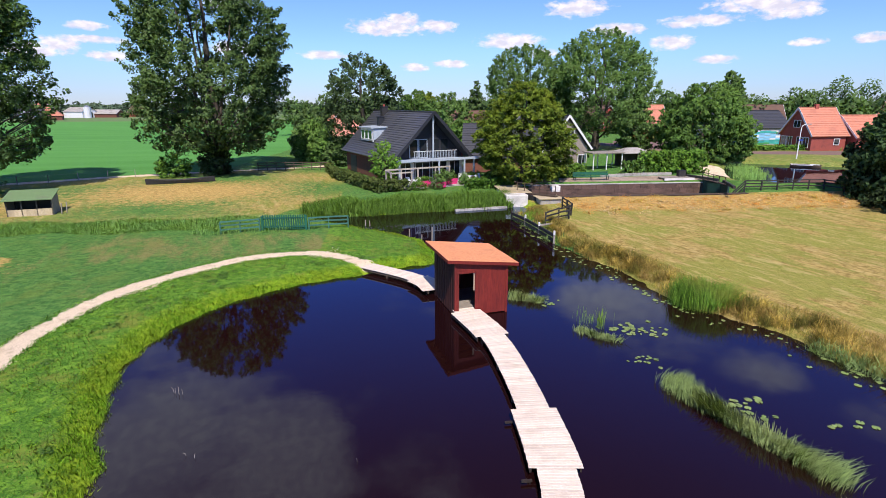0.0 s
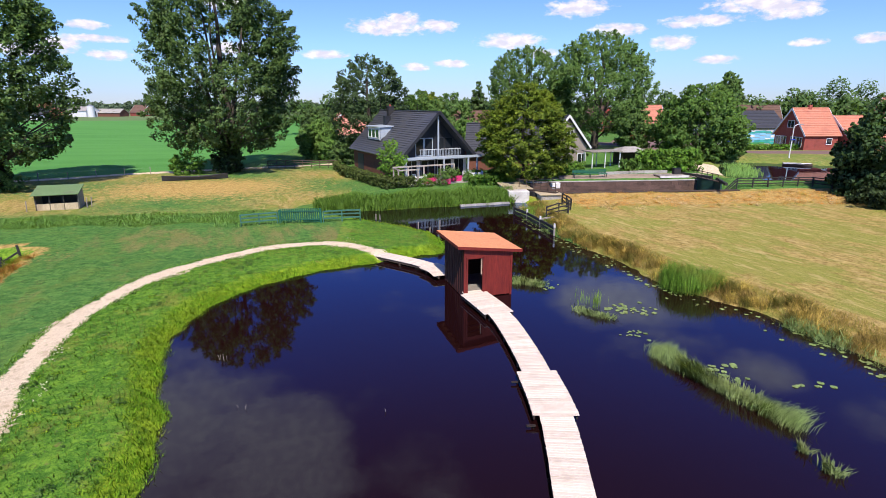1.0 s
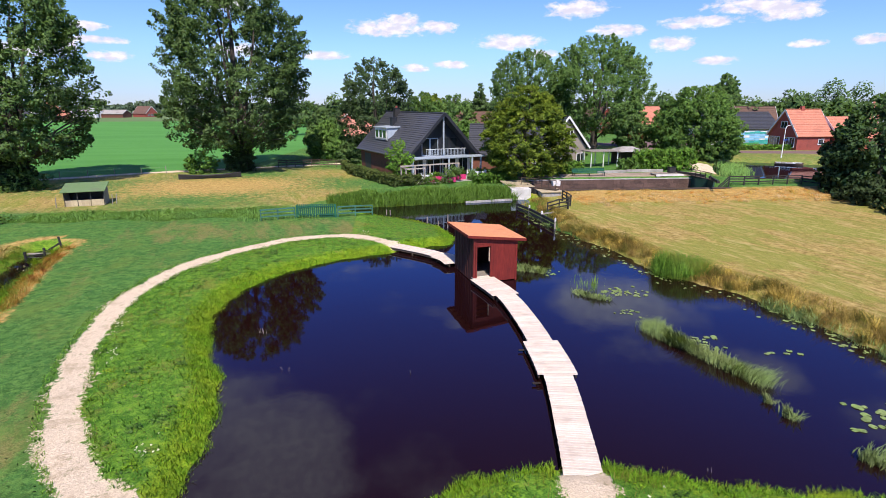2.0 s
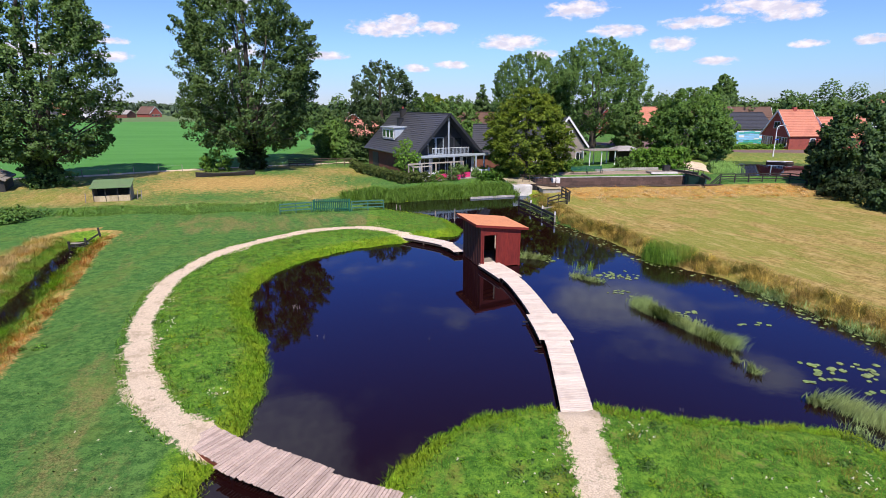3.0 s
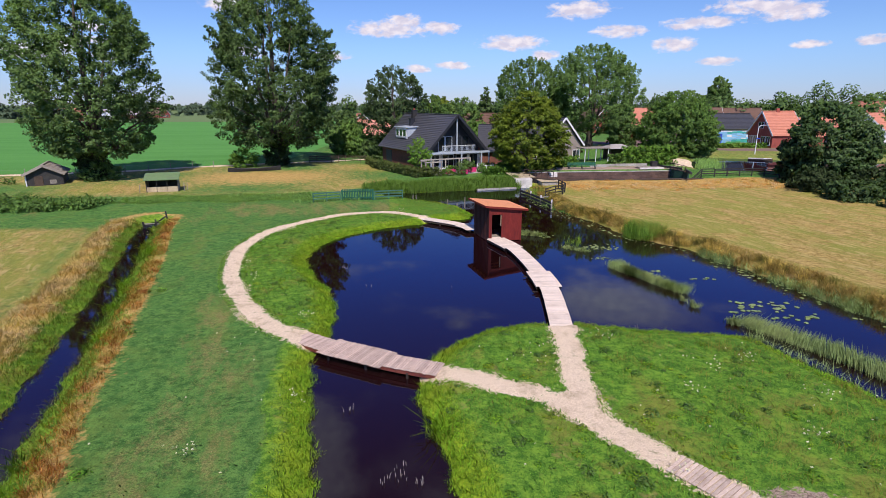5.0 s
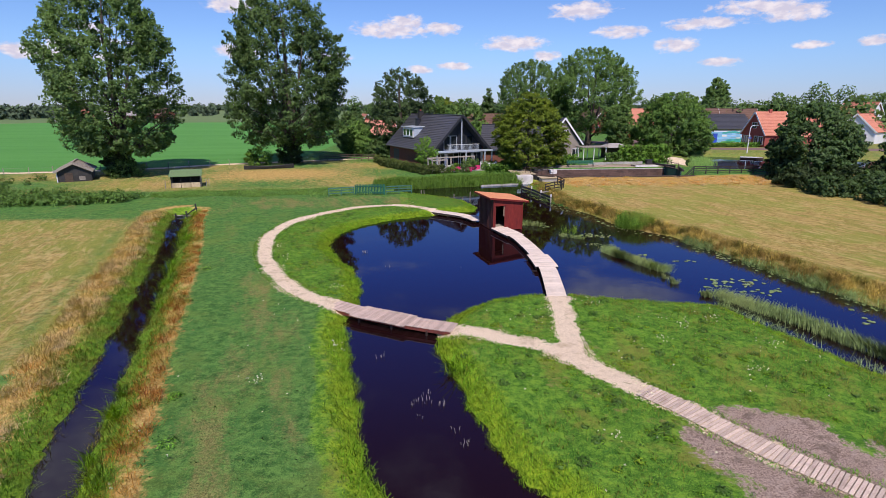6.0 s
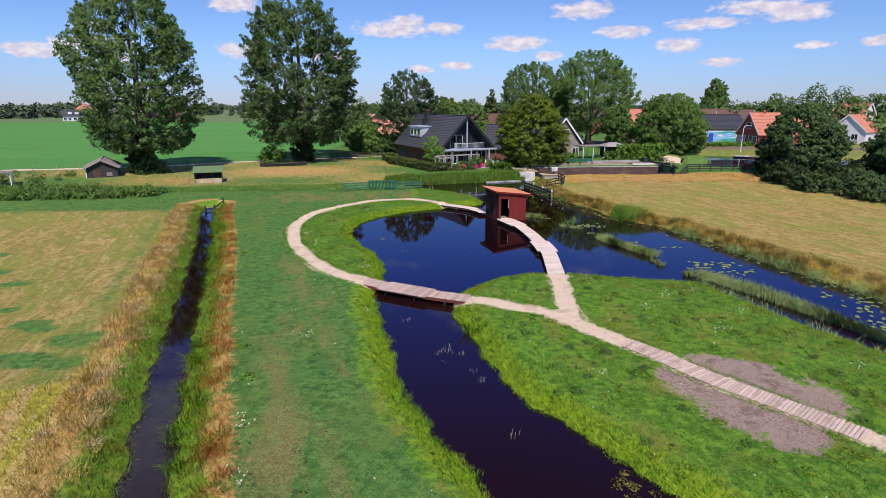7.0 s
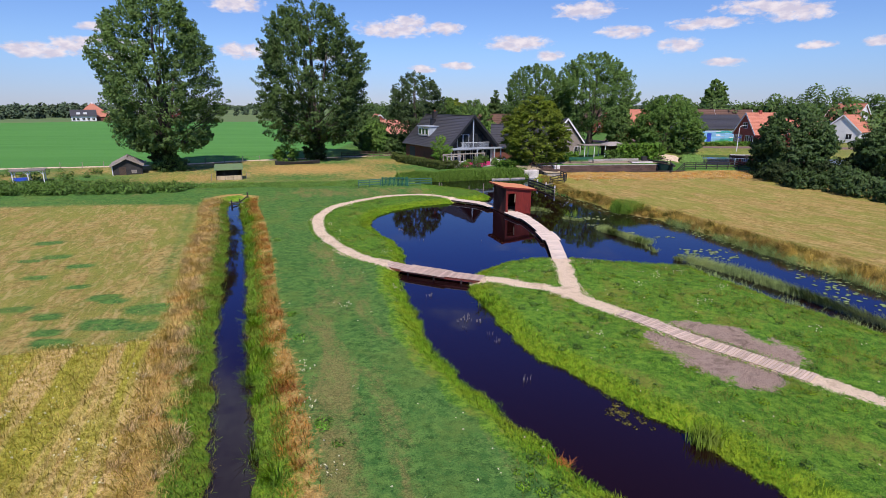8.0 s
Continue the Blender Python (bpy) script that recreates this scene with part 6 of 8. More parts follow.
def lock():
    rng = random.Random(6)
    L = thing("canal_lock", 0, 0, 0, 0, "old brick lock chamber with stained concrete heads and timber gates", "lock")
    # brick side walls, coursed in blocks
    for y, zt, name in ((57.95, 1.22, "far_wall"), (52.75, 0.74, "near_wall")):
        wall = new("chamber_wall")
        wall.parent = L
        n = 26
        for i in range(n):
            x0 = 15.2 + i * (37.4 - 15.2) / n
            w = (37.4 - 15.2) / n
            for j in range(4):
                h = (zt + 0.8) / 4
                part("block", Geo().box((x0 + w / 2 + (w / 2 if j % 2 else 0) - 0.3, y + rng.uniform(-0.008, 0.008), -0.8 + h * (j + 0.5)), (w - 0.015, 0.55, h - 0.012)), M["lock_brick"], wall)
        part("coping", Geo().box((26.3, y, zt + 0.05), (22.6, 0.62, 0.10), bevel=0.02), M["concrete"] if y > 55 else M["brown_wood"], L)
    # lower head: two concrete piers with the gate between
    part("pier", Geo().box((12.6, 54.3, 0.35), (2.2, 5.0, 1.7), bevel=0.05), M["pale_concrete"], L, "pale stained concrete pier")
    part("pier_cap", Geo().box((12.9, 55.6, 1.24), (3.0, 5.2, 0.09), bevel=0.02), M["hay"], L)
    part("pier", Geo().box((15.6, 51.3, 0.25), (2.1, 1.9, 1.5), bevel=0.05), M["concrete"], L)
    part("pier_cap", Geo().box((15.6, 51.3, 1.03), (2.5, 2.2, 0.09), bevel=0.02), M["hay"], L)
    for a, b in (((13.5, 53.6), (14.3, 52.3)), ((14.3, 52.3), (14.8, 51.9))):
        part("gate_leaf", Geo().beam((*a, 0.3), (*b, 0.3), 0.16, 1.5), M["black_wood"], L)
    foot = new("gate_walkway")
    foot.parent = L
    part("deck", Geo().beam((13.2, 54.2, 1.15), (16.4, 51.0, 1.15), 0.7, 0.08), M["brown_wood"], foot)
    for k in range(6):
        x, y = 13.2 + k * 0.62, 54.45 - k * 0.62
        part("post", Geo().box((x, y, 1.65), (0.07, 0.07, 1.0)), M["brown_wood"], foot)
    for zz in (1.6, 2.1):
        part("rail", Geo().beam((13.2, 54.45, zz), (16.3, 51.35, zz), 0.05, 0.06), M["brown_wood"], foot)
    part("balance_block", Geo().box((17.3, 54.6, 1.35), (0.9, 0.8, 0.6), bevel=0.04), M["pale_concrete"], L)
    # upper gate: tarred leaves, balance beams with white ends, a railed footboard
    up = new("upper_gate")
    up.parent = L
    for a, b in (((35.6, 53.0), (36.4, 55.4)), ((36.4, 55.4), (35.6, 57.8))):
        part("gate_leaf", Geo().beam((*a, 0.75), (*b, 0.75), 0.18, 1.7), M["green_dark"], up)
    for a, b in (((36.2, 54.9), (34.6, 50.6)), ((36.2, 55.9), (34.6, 60.6))):
        part("balance_beam", Geo().beam((*a, 1.78), (*b, 1.78), 0.26, 0.28), M["black_wood"], up)
    part("footboard", Geo().box((35.5, 55.4, 1.66), (0.5, 4.6, 0.06)), M["brown_wood"], up)
    for k in range(5):
        part("rail_post", Geo().box((35.3, 53.3 + k * 1.05, 2.05), (0.06, 0.06, 0.8)), M["brown_wood"], up)
    part("hand_rail", Geo().box((35.3, 55.4, 2.44), (0.06, 4.4, 0.06)), M["brown_wood"], up)
    # tiled walkway on the far side
    wv = thing("quay_pavement", 0, 0, 0, 0, "worn sandy brick walkway along the lock", "pavement")
    for i in range(24):
        for j in range(3):
            x, y = 14.8 + i * 0.98, 58.8 + j * 1.02
            part("slab", Geo().box((x, y, ground_at(x, y) + 0.01), (0.965, 1.0, 0.10)), M["quay_slab"], wv)
    kerb = thing("garden_wall", 0, 0, 0, 0, "low pale concrete garden wall behind the lock walkway", "wall")
    for i in range(9):
        x, y = 25.6 + i * 1.0, 62.0 + i * 0.02
        part("block", Geo().box((x, y, ground_at(x, y) + 0.16), (0.985, 0.24, 0.36), bevel=0.02), M["concrete"], kerb)
    # low concrete quay at the water's edge of the house bank
    q = thing("quay_edge", 0, 0, 0, 0, "low concrete quay edge at the waterline", "quay")
    for i in range(6):
        a = (6.2 + i * 0.88, 50.35 + i * 0.19, 0.02)
        b = (6.2 + (i + 1) * 0.88 - 0.02, 50.35 + (i + 1) * 0.19, 0.02)
        part("kerb_block", Geo().beam(a, b, 0.35, 0.36), M["concrete"], q)


def bench(x, y, rz, length):
    z = ground_at(x, y) + 0.05
    b = thing("park_bench", x, y, z, rz, "long green painted wooden park bench on the lock walkway", "bench")
    for i in range(4):
        part("seat_slat", Geo().box((0, -0.18 + i * 0.12, 0.45), (length, 0.10, 0.035), bevel=0.008), M["green_paint"], b)
    for i in range(3):
        part("back_slat", Geo().box((0, 0.27 + i * 0.03, 0.58 + i * 0.14), (length, 0.03, 0.12), bevel=0.006), M["green_paint"], b)
    n = max(2, int(length / 1.6) + 1)
    for k in range(n):
        xx = -length / 2 + 0.15 + k * (length - 0.3) / (n - 1)
        part("leg", Geo().box((xx, -0.15, 0.215), (0.07, 0.07, 0.43)), M["black_wood"], b)
        part("leg", Geo().beam((xx, 0.22, 0.0), (xx, 0.36, 0.95), 0.07, 0.06), M["black_wood"], b)


def fence(name, pts, h, rails, mat, label, spacing=1.8, post=0.10, rail=(0.04, 0.12), seed=1, slats=0, sunk=0.2, top=None, category="fence", zs=None, tilt=0.0):
    rng = random.Random(seed)
    P = np.array(pts, float)
    run = np.concatenate([[0], np.cumsum(np.linalg.norm(np.diff(P, axis=0), axis=1))])
    n = max(1, round(run[-1] / spacing))
    s = np.linspace(0, run[-1], n + 1)
    C = np.stack([np.interp(s, run, P[:, 0]), np.interp(s, run, P[:, 1])], 1)
    Z = height(C) if zs is None else np.full(len(C), zs)
    f = thing(name, C[0, 0], C[0, 1], float(Z[0]), 0, label, category)
    o = Vector((C[0, 0], C[0, 1], float(Z[0])))
    for k in range(n + 1):
        p = Vector((*C[k], Z[k])) - o
        lean = Vector((rng.uniform(-tilt, tilt), rng.uniform(-tilt, tilt), 0))
        part("post", Geo().beam(p - Vector((0, 0, sunk)), p + lean + Vector((0, 0, h + rng.uniform(-0.02, 0.06))), post, post), top or mat, f)
        if k < n:
            q = Vector((*C[k + 1], Z[k + 1])) - o
            for r in rails:
                part("rail", Geo().beam(p + Vector((0, 0, h * r + rng.uniform(-tilt, tilt) * 0.5)), q + Vector((0, 0, h * r + rng.uniform(-tilt, tilt) * 0.5)), *rail), mat, f)
            for i in range(slats):
                u = p.lerp(q, (i + 0.5) / slats)
                d = (q - p).normalized()
                part("slat", Geo().box((0, 0, 0), (0.11, 0.03, h), m=Matrix.Translation(u + Vector((-d.y * 0.06, d.x * 0.06, h / 2 + 0.06))) @ Matrix.Rotation(math.atan2(d.y, d.x), 4, "Z")), mat, f)
    return f


lock()
bench(22.9, 59.1, 4, 4.3)
fence("garden_gate", [(-9.9, 41.7), (-6.6, 41.9)], 1.15, (0.25, 0.85), M["green_paint"], "green painted slatted field gate", 3.3, 0.14, slats=19, seed=2, category="gate")
fence("gate_fence", [(-12.9, 41.2), (-10.1, 41.68)], 0.95, (0.35, 0.68, 0.98), M["pale_green_paint"], "faded green rail fence beside the gate", 1.3, 0.09, seed=3)
fence("gate_fence", [(-6.4, 41.9), (-3.4, 42.4)], 0.95, (0.35, 0.68, 0.98), M["pale_green_paint"], "faded green rail fence beside the gate", 1.3, 0.09, seed=4)
fence("bank_fence", [(12.6, 41.9), (15.0, 43.3), (15.9, 45.2), (16.0, 48.0)], 1.1, (0.35, 0.68, 0.98), M["black_wood"], "dark weathered rail fence along the bank", 1.5, 0.11, seed=5, tilt=0.06)
fence("field_fence", [(34.2, 53.9), (40.5, 53.6), (47.0, 53.8), (48.6, 52.6)], 1.05, (0.4, 0.72, 0.98), M["black_wood"], "dark timber rail fence along the hay field", 1.9, 0.13, seed=6, tilt=0.05)
fence("lock_fence", [(29.0, 53.2), (33.0, 53.4)], 0.8, (0.5, 0.98), M["brown_wood"], "low dark rail at the lock side", 1.3, 0.08, seed=7)
fence("paddock_fence", [(-18.5, 79.0), (-14.5, 79.6), (-8.6, 79.4)], 1.1, (0.35, 0.68, 0.98), M["brown_wood"], "brown timber paddock fence beside the track", 1.2, 0.10, seed=8)
fence("ditch_fence", [(-26.3, 31.9), (-25.9, 32.6), (-24.9, 33.6)], 0.85, (0.55,), M["black_wood"], "old dark wooden fence at the ditch head", 1.3, 0.12, seed=9, tilt=0.12)
fence("track_fence", [(-62, 63.6), (-50, 66.2), (-40, 70.4), (-33, 74.0)], 1.0, (0.9,), M["grey_wood"], "wire fence on thin grey posts beside the track", 3.2, 0.08, (0.012, 0.012), seed=10, tilt=0.08)


def water_posts():
    f = thing("mooring_fence", 0, 0, 0, 0, "timber guide fence in the water with pale-topped posts", "fence")
    pts = [(10.7, 45.9), (11.3, 43.4), (11.65, 40.4), (11.95, 37.4)]
    for i, (x, y) in enumerate(pts):
        p = part("post", Geo().tube([(x, y, -0.9), (x, y, 0.92)], [0.085, 0.075], 9), M["black_wood"] if i == 0 else M["grey_wood"], f)
        if i:
            part("cap", Geo().tube([(x, y, 0.66), (x, y, 0.95), (x, y, 0.97)], [0.088, 0.082, 0.03], 9), M["pale_concrete"], p)
    for a, b in zip(pts[:-1], pts[1:]):
        for z in (0.22, 0.58):
            part("rail", Geo().beam((*a, z), (*b, z), 0.12, 0.22), M["black_wood"], f)
    part("strut", Geo().beam((11.65, 40.4, 0.7), (13.0, 40.9, 0.75), 0.10, 0.12), M["grey_wood"], f)


def bank_stakes():
    """Old stakes in the shallows off the grassy spit."""
    rng = random.Random(17)
    for x, y, h in ((1.4, 40.4, 0.65), (2.25, 39.4, 0.45), (3.0, 38.7, 1.15), (-2.15, 44.9, 0.5), (-1.75, 44.85, 0.45)):
        q = thing("wooden_stake", x, y, 0, 0, "thin weathered wooden stake standing in the shallows", "stake", "stakes off the spit")
        part("pole", Geo().tube([(0, 0, -0.7), (rng.uniform(-0.05, 0.05), rng.uniform(-0.05, 0.05), h)], [0.06, 0.045], 7), M["grey_wood"], q)


def plank_over_ditch():
    p = thing("ditch_plank", -25.4, 33.1, ground_at(-27, 33) + 0.03, -4, "grey plank laid over the head of the ditch", "plank")
    part("board", Geo().box((0, 0, 0.03), (3.2, 0.28, 0.06), bevel=0.01), M["grey_wood"], p)


def sheds():
    # low animal shelter with a green felt roof
    z = ground_at(-31.7, 50.2)
    s = thing("animal_shelter", -33.3, 49.6, z, 15, "low open-fronted field shelter with a green felt roof", "shelter")
    W, D = 3.4, 2.0
    part("back_wall", Geo().box((W / 2, D, 0.95), (W, 0.06, 1.9)), M["black_wood"], s)
    for x in (0, W):
        part("side_wall", Geo().box((x, D / 2, 0.8), (0.06, D, 1.6)), M["grey_wood"], s)
    for i in range(12):
        part("front_board", Geo().box((W * (i + 0.5) / 12, 0, 0.30), (W / 12 - 0.01, 0.05, 0.62)), M["hay"], s)
    for x in (0.03, W * 0.33, W * 0.66, W - 0.03):
        part("post", Geo().box((x, 0.02, 0.72), (0.09, 0.09, 1.44)), M["black_wood"], s)
    part("roof", Geo().prism([(-0.2, -0.35, 1.42), (W + 0.2, -0.35, 1.42), (W + 0.2, D + 0.2, 2.0), (-0.2, D + 0.2, 2.0)], (0, 0, 0.07)), M["soft_green_roof"], s, "moss-green felt roof")
    for x, y in ((-0.7, -0.2), (W + 0.6, 0.1), (W + 0.9, 0.5)):
        part("stake", Geo().beam((x, y, -0.1), (x + 0.08, y, 1.0), 0.07, 0.07), M["grey_wood"], s)
    # dark barn
    z = ground_at(-48, 56)
    b = gable_house("barn", -50.0, 55.4, z, 22, 3.9, 4.6, 1.55, 2.55, M["black_wood"], M["grey_wood"], "small black timber shed with a grey felt roof in the paddock", over=0.3, front_over=0.4, trim=M["grey_wood"], courses=5)
    part("door", Geo().box((1.3, -0.03, 0.6), (0.9, 0.05, 1.2)), M["brown_wood"], b)
    part("corner_board", Geo().box((-0.02, -0.03, 0.75), (0.12, 0.08, 1.5)), M["white_paint"], b)
    part("hatch", Geo().box((2.8, -0.03, 0.45), (0.7, 0.05, 0.5)), M["grey_wood"], b)
    # white-framed pen
    z = ground_at(-58, 48)
    p = thing("pen_shelter", -59.0, 47.6, z, 25, "flat-roofed shelter on a white timber frame with blue side board", "shelter")
    for x in (0, 1.7, 3.4):
        for y in (0, 2.2):
            part("post", Geo().box((x, y, 0.8), (0.11, 0.11, 1.6)), M["white_paint"], p)
        for sx in (-1, 1):
            if 0 <= x + sx * 0.4 <= 3.4:
                part("brace", Geo().beam((x, 0, 1.15), (x + sx * 0.45, 0, 1.6), 0.07, 0.07), M["white_paint"], p)
    part("beam", Geo().box((1.7, 0, 1.65), (3.7, 0.12, 0.12)), M["white_paint"], p)
    part("beam", Geo().box((1.7, 2.2, 1.65), (3.7, 0.12, 0.12)), M["white_paint"], p)
    part("roof", Geo().box((1.7, 1.1, 1.75), (4.0, 2.9, 0.07)), M["grey_wood"], p)
    part("side_board", Geo().box((0.85, 0.06, 0.6), (1.5, 0.04, 0.5)), M["blue"], p)


def boats():
    z = ground_at(-25, 68)
    b = thing("rowing_boat", -28.7, 66.6, z, 17.5, "long dark wooden punt lying on the dry grass", "boat")
    n = 14
    g = Geo()
    Lb = 7.6
    rows = []
    for i in range(n + 1):
        s = i / n
        w = 0.62 * math.sin(math.pi * min(max(s * 0.94 + 0.03, 0), 1)) ** 0.45
        sheer = 0.42 + 0.25 * (2 * s - 1) ** 2
        rows.append([(s * Lb, -w, sheer), (s * Lb, -w * 0.7, 0.04), (s * Lb, w * 0.7, 0.04), (s * Lb, w, sheer), (s * Lb, w - 0.05, sheer), (s * Lb, w * 0.66, 0.09), (s * Lb, -w * 0.66, 0.09), (s * Lb, -w + 0.05, sheer)])
    vs = [v for r in rows for v in r]
    fs = []
    for i in range(n):
        for k in range(8):
            a, c = i * 8 + k, i * 8 + (k + 1) % 8
            fs.append((a, c, c + 8, a + 8))
    fs += [tuple(range(8)), tuple(n * 8 + k for k in range(8))[::-1]]
    part("hull", g.add(vs, fs), M["black_wood"], b)
    for s in (0.3, 0.55, 0.78):
        part("thwart", Geo().box((s * Lb, 0, 0.36), (0.25, 1.0, 0.04)), M["brown_wood"], b)
    m = thing("motor_boat", 56.4, 70.9, 1.30, -34, "dark motor boat with white gunwales moored at the canal bank", "boat")
    hull = Geo()
    rows = []
    for i in range(9):
        s = i / 8
        w = 0.85 * (1 - max(0, (s - 0.55) / 0.45) ** 2) + 0.02
        rows.append([(s * 4.6, -w, 0.62 + 0.15 * s), (s * 4.6, -w * 0.7, 0.0), (s * 4.6, w * 0.7, 0.0), (s * 4.6, w, 0.62 + 0.15 * s)])
    vs = [v for r in rows for v in r]
    fs = [(i * 4 + k, i * 4 + (k + 1) % 4, (i + 1) * 4 + (k + 1) % 4, (i + 1) * 4 + k) for i in range(8) for k in range(4)] + [(0, 1, 2, 3), (35, 34, 33, 32)]
    part("hull", hull.add([(x * 0.8, y * 0.75, z * 0.5) for x, y, z in vs], fs), M["brown_wood"], m)
    part("gunwale", Geo().beam((0.05, -0.66, 0.33), (2.6, -0.62, 0.36), 0.06, 0.07).beam((0.05, 0.66, 0.33), (2.6, 0.62, 0.36), 0.06, 0.07), M["white_paint"], m)
    part("deck", Geo().prism([(2.3, -0.56, 0.34), (3.5, -0.16, 0.38), (3.5, 0.16, 0.38), (2.3, 0.56, 0.34)], (0, 0, 0.05)), M["white_paint"], m)
    part("thwart", Geo().box((1.2, 0, 0.30), (0.3, 1.1, 0.05)), M["white_paint"], m)


def street_lamp():
    z = ground_at(60.0, 74.4)
    l = thing("street_lamp", 60.0, 74.4, z, 0, "slender pale street lamp with a curved arm on the canal road", "lamp")
    part("pole", Geo().tube([(0, 0, -0.1), (0, 0, 1.2), (0, 0, 4.4), (0.1, 0, 4.75), (0.4, 0, 4.95), (0.9, 0, 5.0)], [0.10, 0.08, 0.06, 0.055, 0.05, 0.045], 9), M["white_paint"], l)
    part("lamp_head", Geo().box((1.15, 0, 5.0), (0.7, 0.2, 0.12), bevel=0.04), M["metal"], l)
    part("street_sign", Geo().box((0.15, -0.1, 2.75), (0.7, 0.03, 0.16)), M["blue"], l)


def lockside_bits():
    z = ground_at(33, 59.0)
    p = thing("lock_platform", 31.0, 58.8, z, 3, "low white-edged wooden platform beside the lock", "platform")
    for i in range(12):
        part("deck_board", Geo().box((0.2 + i * 0.3, 0, 0.20), (0.28, 1.7, 0.05)), M["grey_wood"], p)
    part("edge_board", Geo().box((1.85, -0.88, 0.12), (3.7, 0.05, 0.24)), M["pale_concrete"], p)
    for x in (0.2, 1.9, 3.5):
        part("leg", Geo().box((x, -0.7, 0.08), (0.1, 0.1, 0.2)), M["black_wood"], p)
        part("leg", Geo().box((x, 0.7, 0.08), (0.1, 0.1, 0.2)), M["black_wood"], p)
    b = thing("winch_box", 33.9, 59.6, ground_at(33.9, 59.6), 3, "black winch box standing on the lock side", "box")
    part("body", Geo().box((0, 0, 0.45), (0.85, 0.6, 0.9), bevel=0.04), M["black_wood"], b)
    part("lid", Geo().box((0, 0, 0.93), (0.93, 0.68, 0.06), bevel=0.02), M["dark_frame"], b)
    # arbour at the neighbour's terrace, and the low pavilion
    z = ground_at(29, 68.5)
    a = thing("arbour", 26.3, 67.6, z, 8, "flat-roofed timber arbour on white posts", "pergola")
    for x in (0.1, 2.0, 4.2):
        for y in (0.1, 2.4):
            part("post", Geo().box((x, y, 1.05), (0.12, 0.12, 2.1)), M["white_paint"], a)
    part("roof", Geo().box((2.1, 1.25, 2.18), (4.7, 2.9, 0.14), bevel=0.02), M["grey_wood"], a)
    z = ground_at(34, 70)
    v = thing("pavilion", 33.0, 71.2, z, 5, "low garden pavilion with a shallow grey roof", "pavilion")
    for x in (-1.6, 1.6):
        for y in (-1.2, 1.2):
            part("post", Geo().box((x, y, 0.95), (0.14, 0.14, 1.9)), M["brown_wood"], v)
    g = Geo().add([(-2.3, -1.8, 1.85), (2.3, -1.8, 1.85), (2.3, 1.8, 1.85), (-2.3, 1.8, 1.85), (-0.9, 0, 2.5), (0.9, 0, 2.5)], [(0, 1, 5, 4), (1, 2, 5), (2, 3, 4, 5), (3, 0, 4), (3, 2, 1, 0)])
    part("roof", g, M["concrete"], v)
    part("back_screen", Geo().box((0, 1.25, 0.95), (3.2, 0.06, 1.9)), M["brown_wood"], v)


def car():
    z = ground_at(83, 79.6) + 0.02
    c = thing("parked_car", 83.0, 79.8, z, -14, "dark parked hatchback on the canal road", "car")
    prof = [(-2.0, 0.35), (-2.05, 0.75), (-1.7, 0.9), (-1.2, 1.38), (0.3, 1.42), (0.95, 0.95), (1.85, 0.8), (2.0, 0.55), (1.95, 0.32)]
    part("body", Geo().prism([(x, -0.85, zz) for x, zz in prof], (0, 1.7, 0)), M["car"], c)
    part("side_window", Geo().prism([(-1.15, -0.87, 0.95), (0.75, -0.87, 0.95), (0.2, -0.87, 1.33), (-1.05, -0.87, 1.3)], (0, 0.015, 0)), M["glass"], c)
    for x in (-1.25, 1.25):
        for y in (-0.8, 0.8):
            w = part("wheel", Geo().tube([(x, y - 0.1, 0.32), (x, y + 0.1, 0.32)], [0.32, 0.32], 14), M["rubber"], c)
            part("rim", Geo().tube([(x, y - 0.115, 0.32), (x, y + 0.115, 0.32)], [0.2, 0.2], 10), M["metal"], w)


water_posts()
bank_stakes()
plank_over_ditch()
sheds()
boats()
street_lamp()
lockside_bits()
car()

# ornamental planting before the terrace
tree("ornamental_shrub", 5.2, 58.4, 1.7, 1.0, M["willow"], "feathery grey-green ornamental shrub before the terrace", "low", 30, (0.25, 0.45), 0.08, 30, 91, 0, category="shrub")
tree("ornamental_shrub", 3.2, 57.8, 1.2, 1.0, M["bush"], "low green ornamental shrub before the terrace", "low", 26, (0.25, 0.42), 0.08, 30, 92, 0, category="shrub")

# ---------------------------------------------------------------- grass, reeds and water plants


def scatter(lo, hi, per_m2, rng, mask):
    n = int((hi[0] - lo[0]) * (hi[1] - lo[1]) * per_m2)
    P = rng.uniform(lo, hi, (n, 2))
    return P[mask(P)]


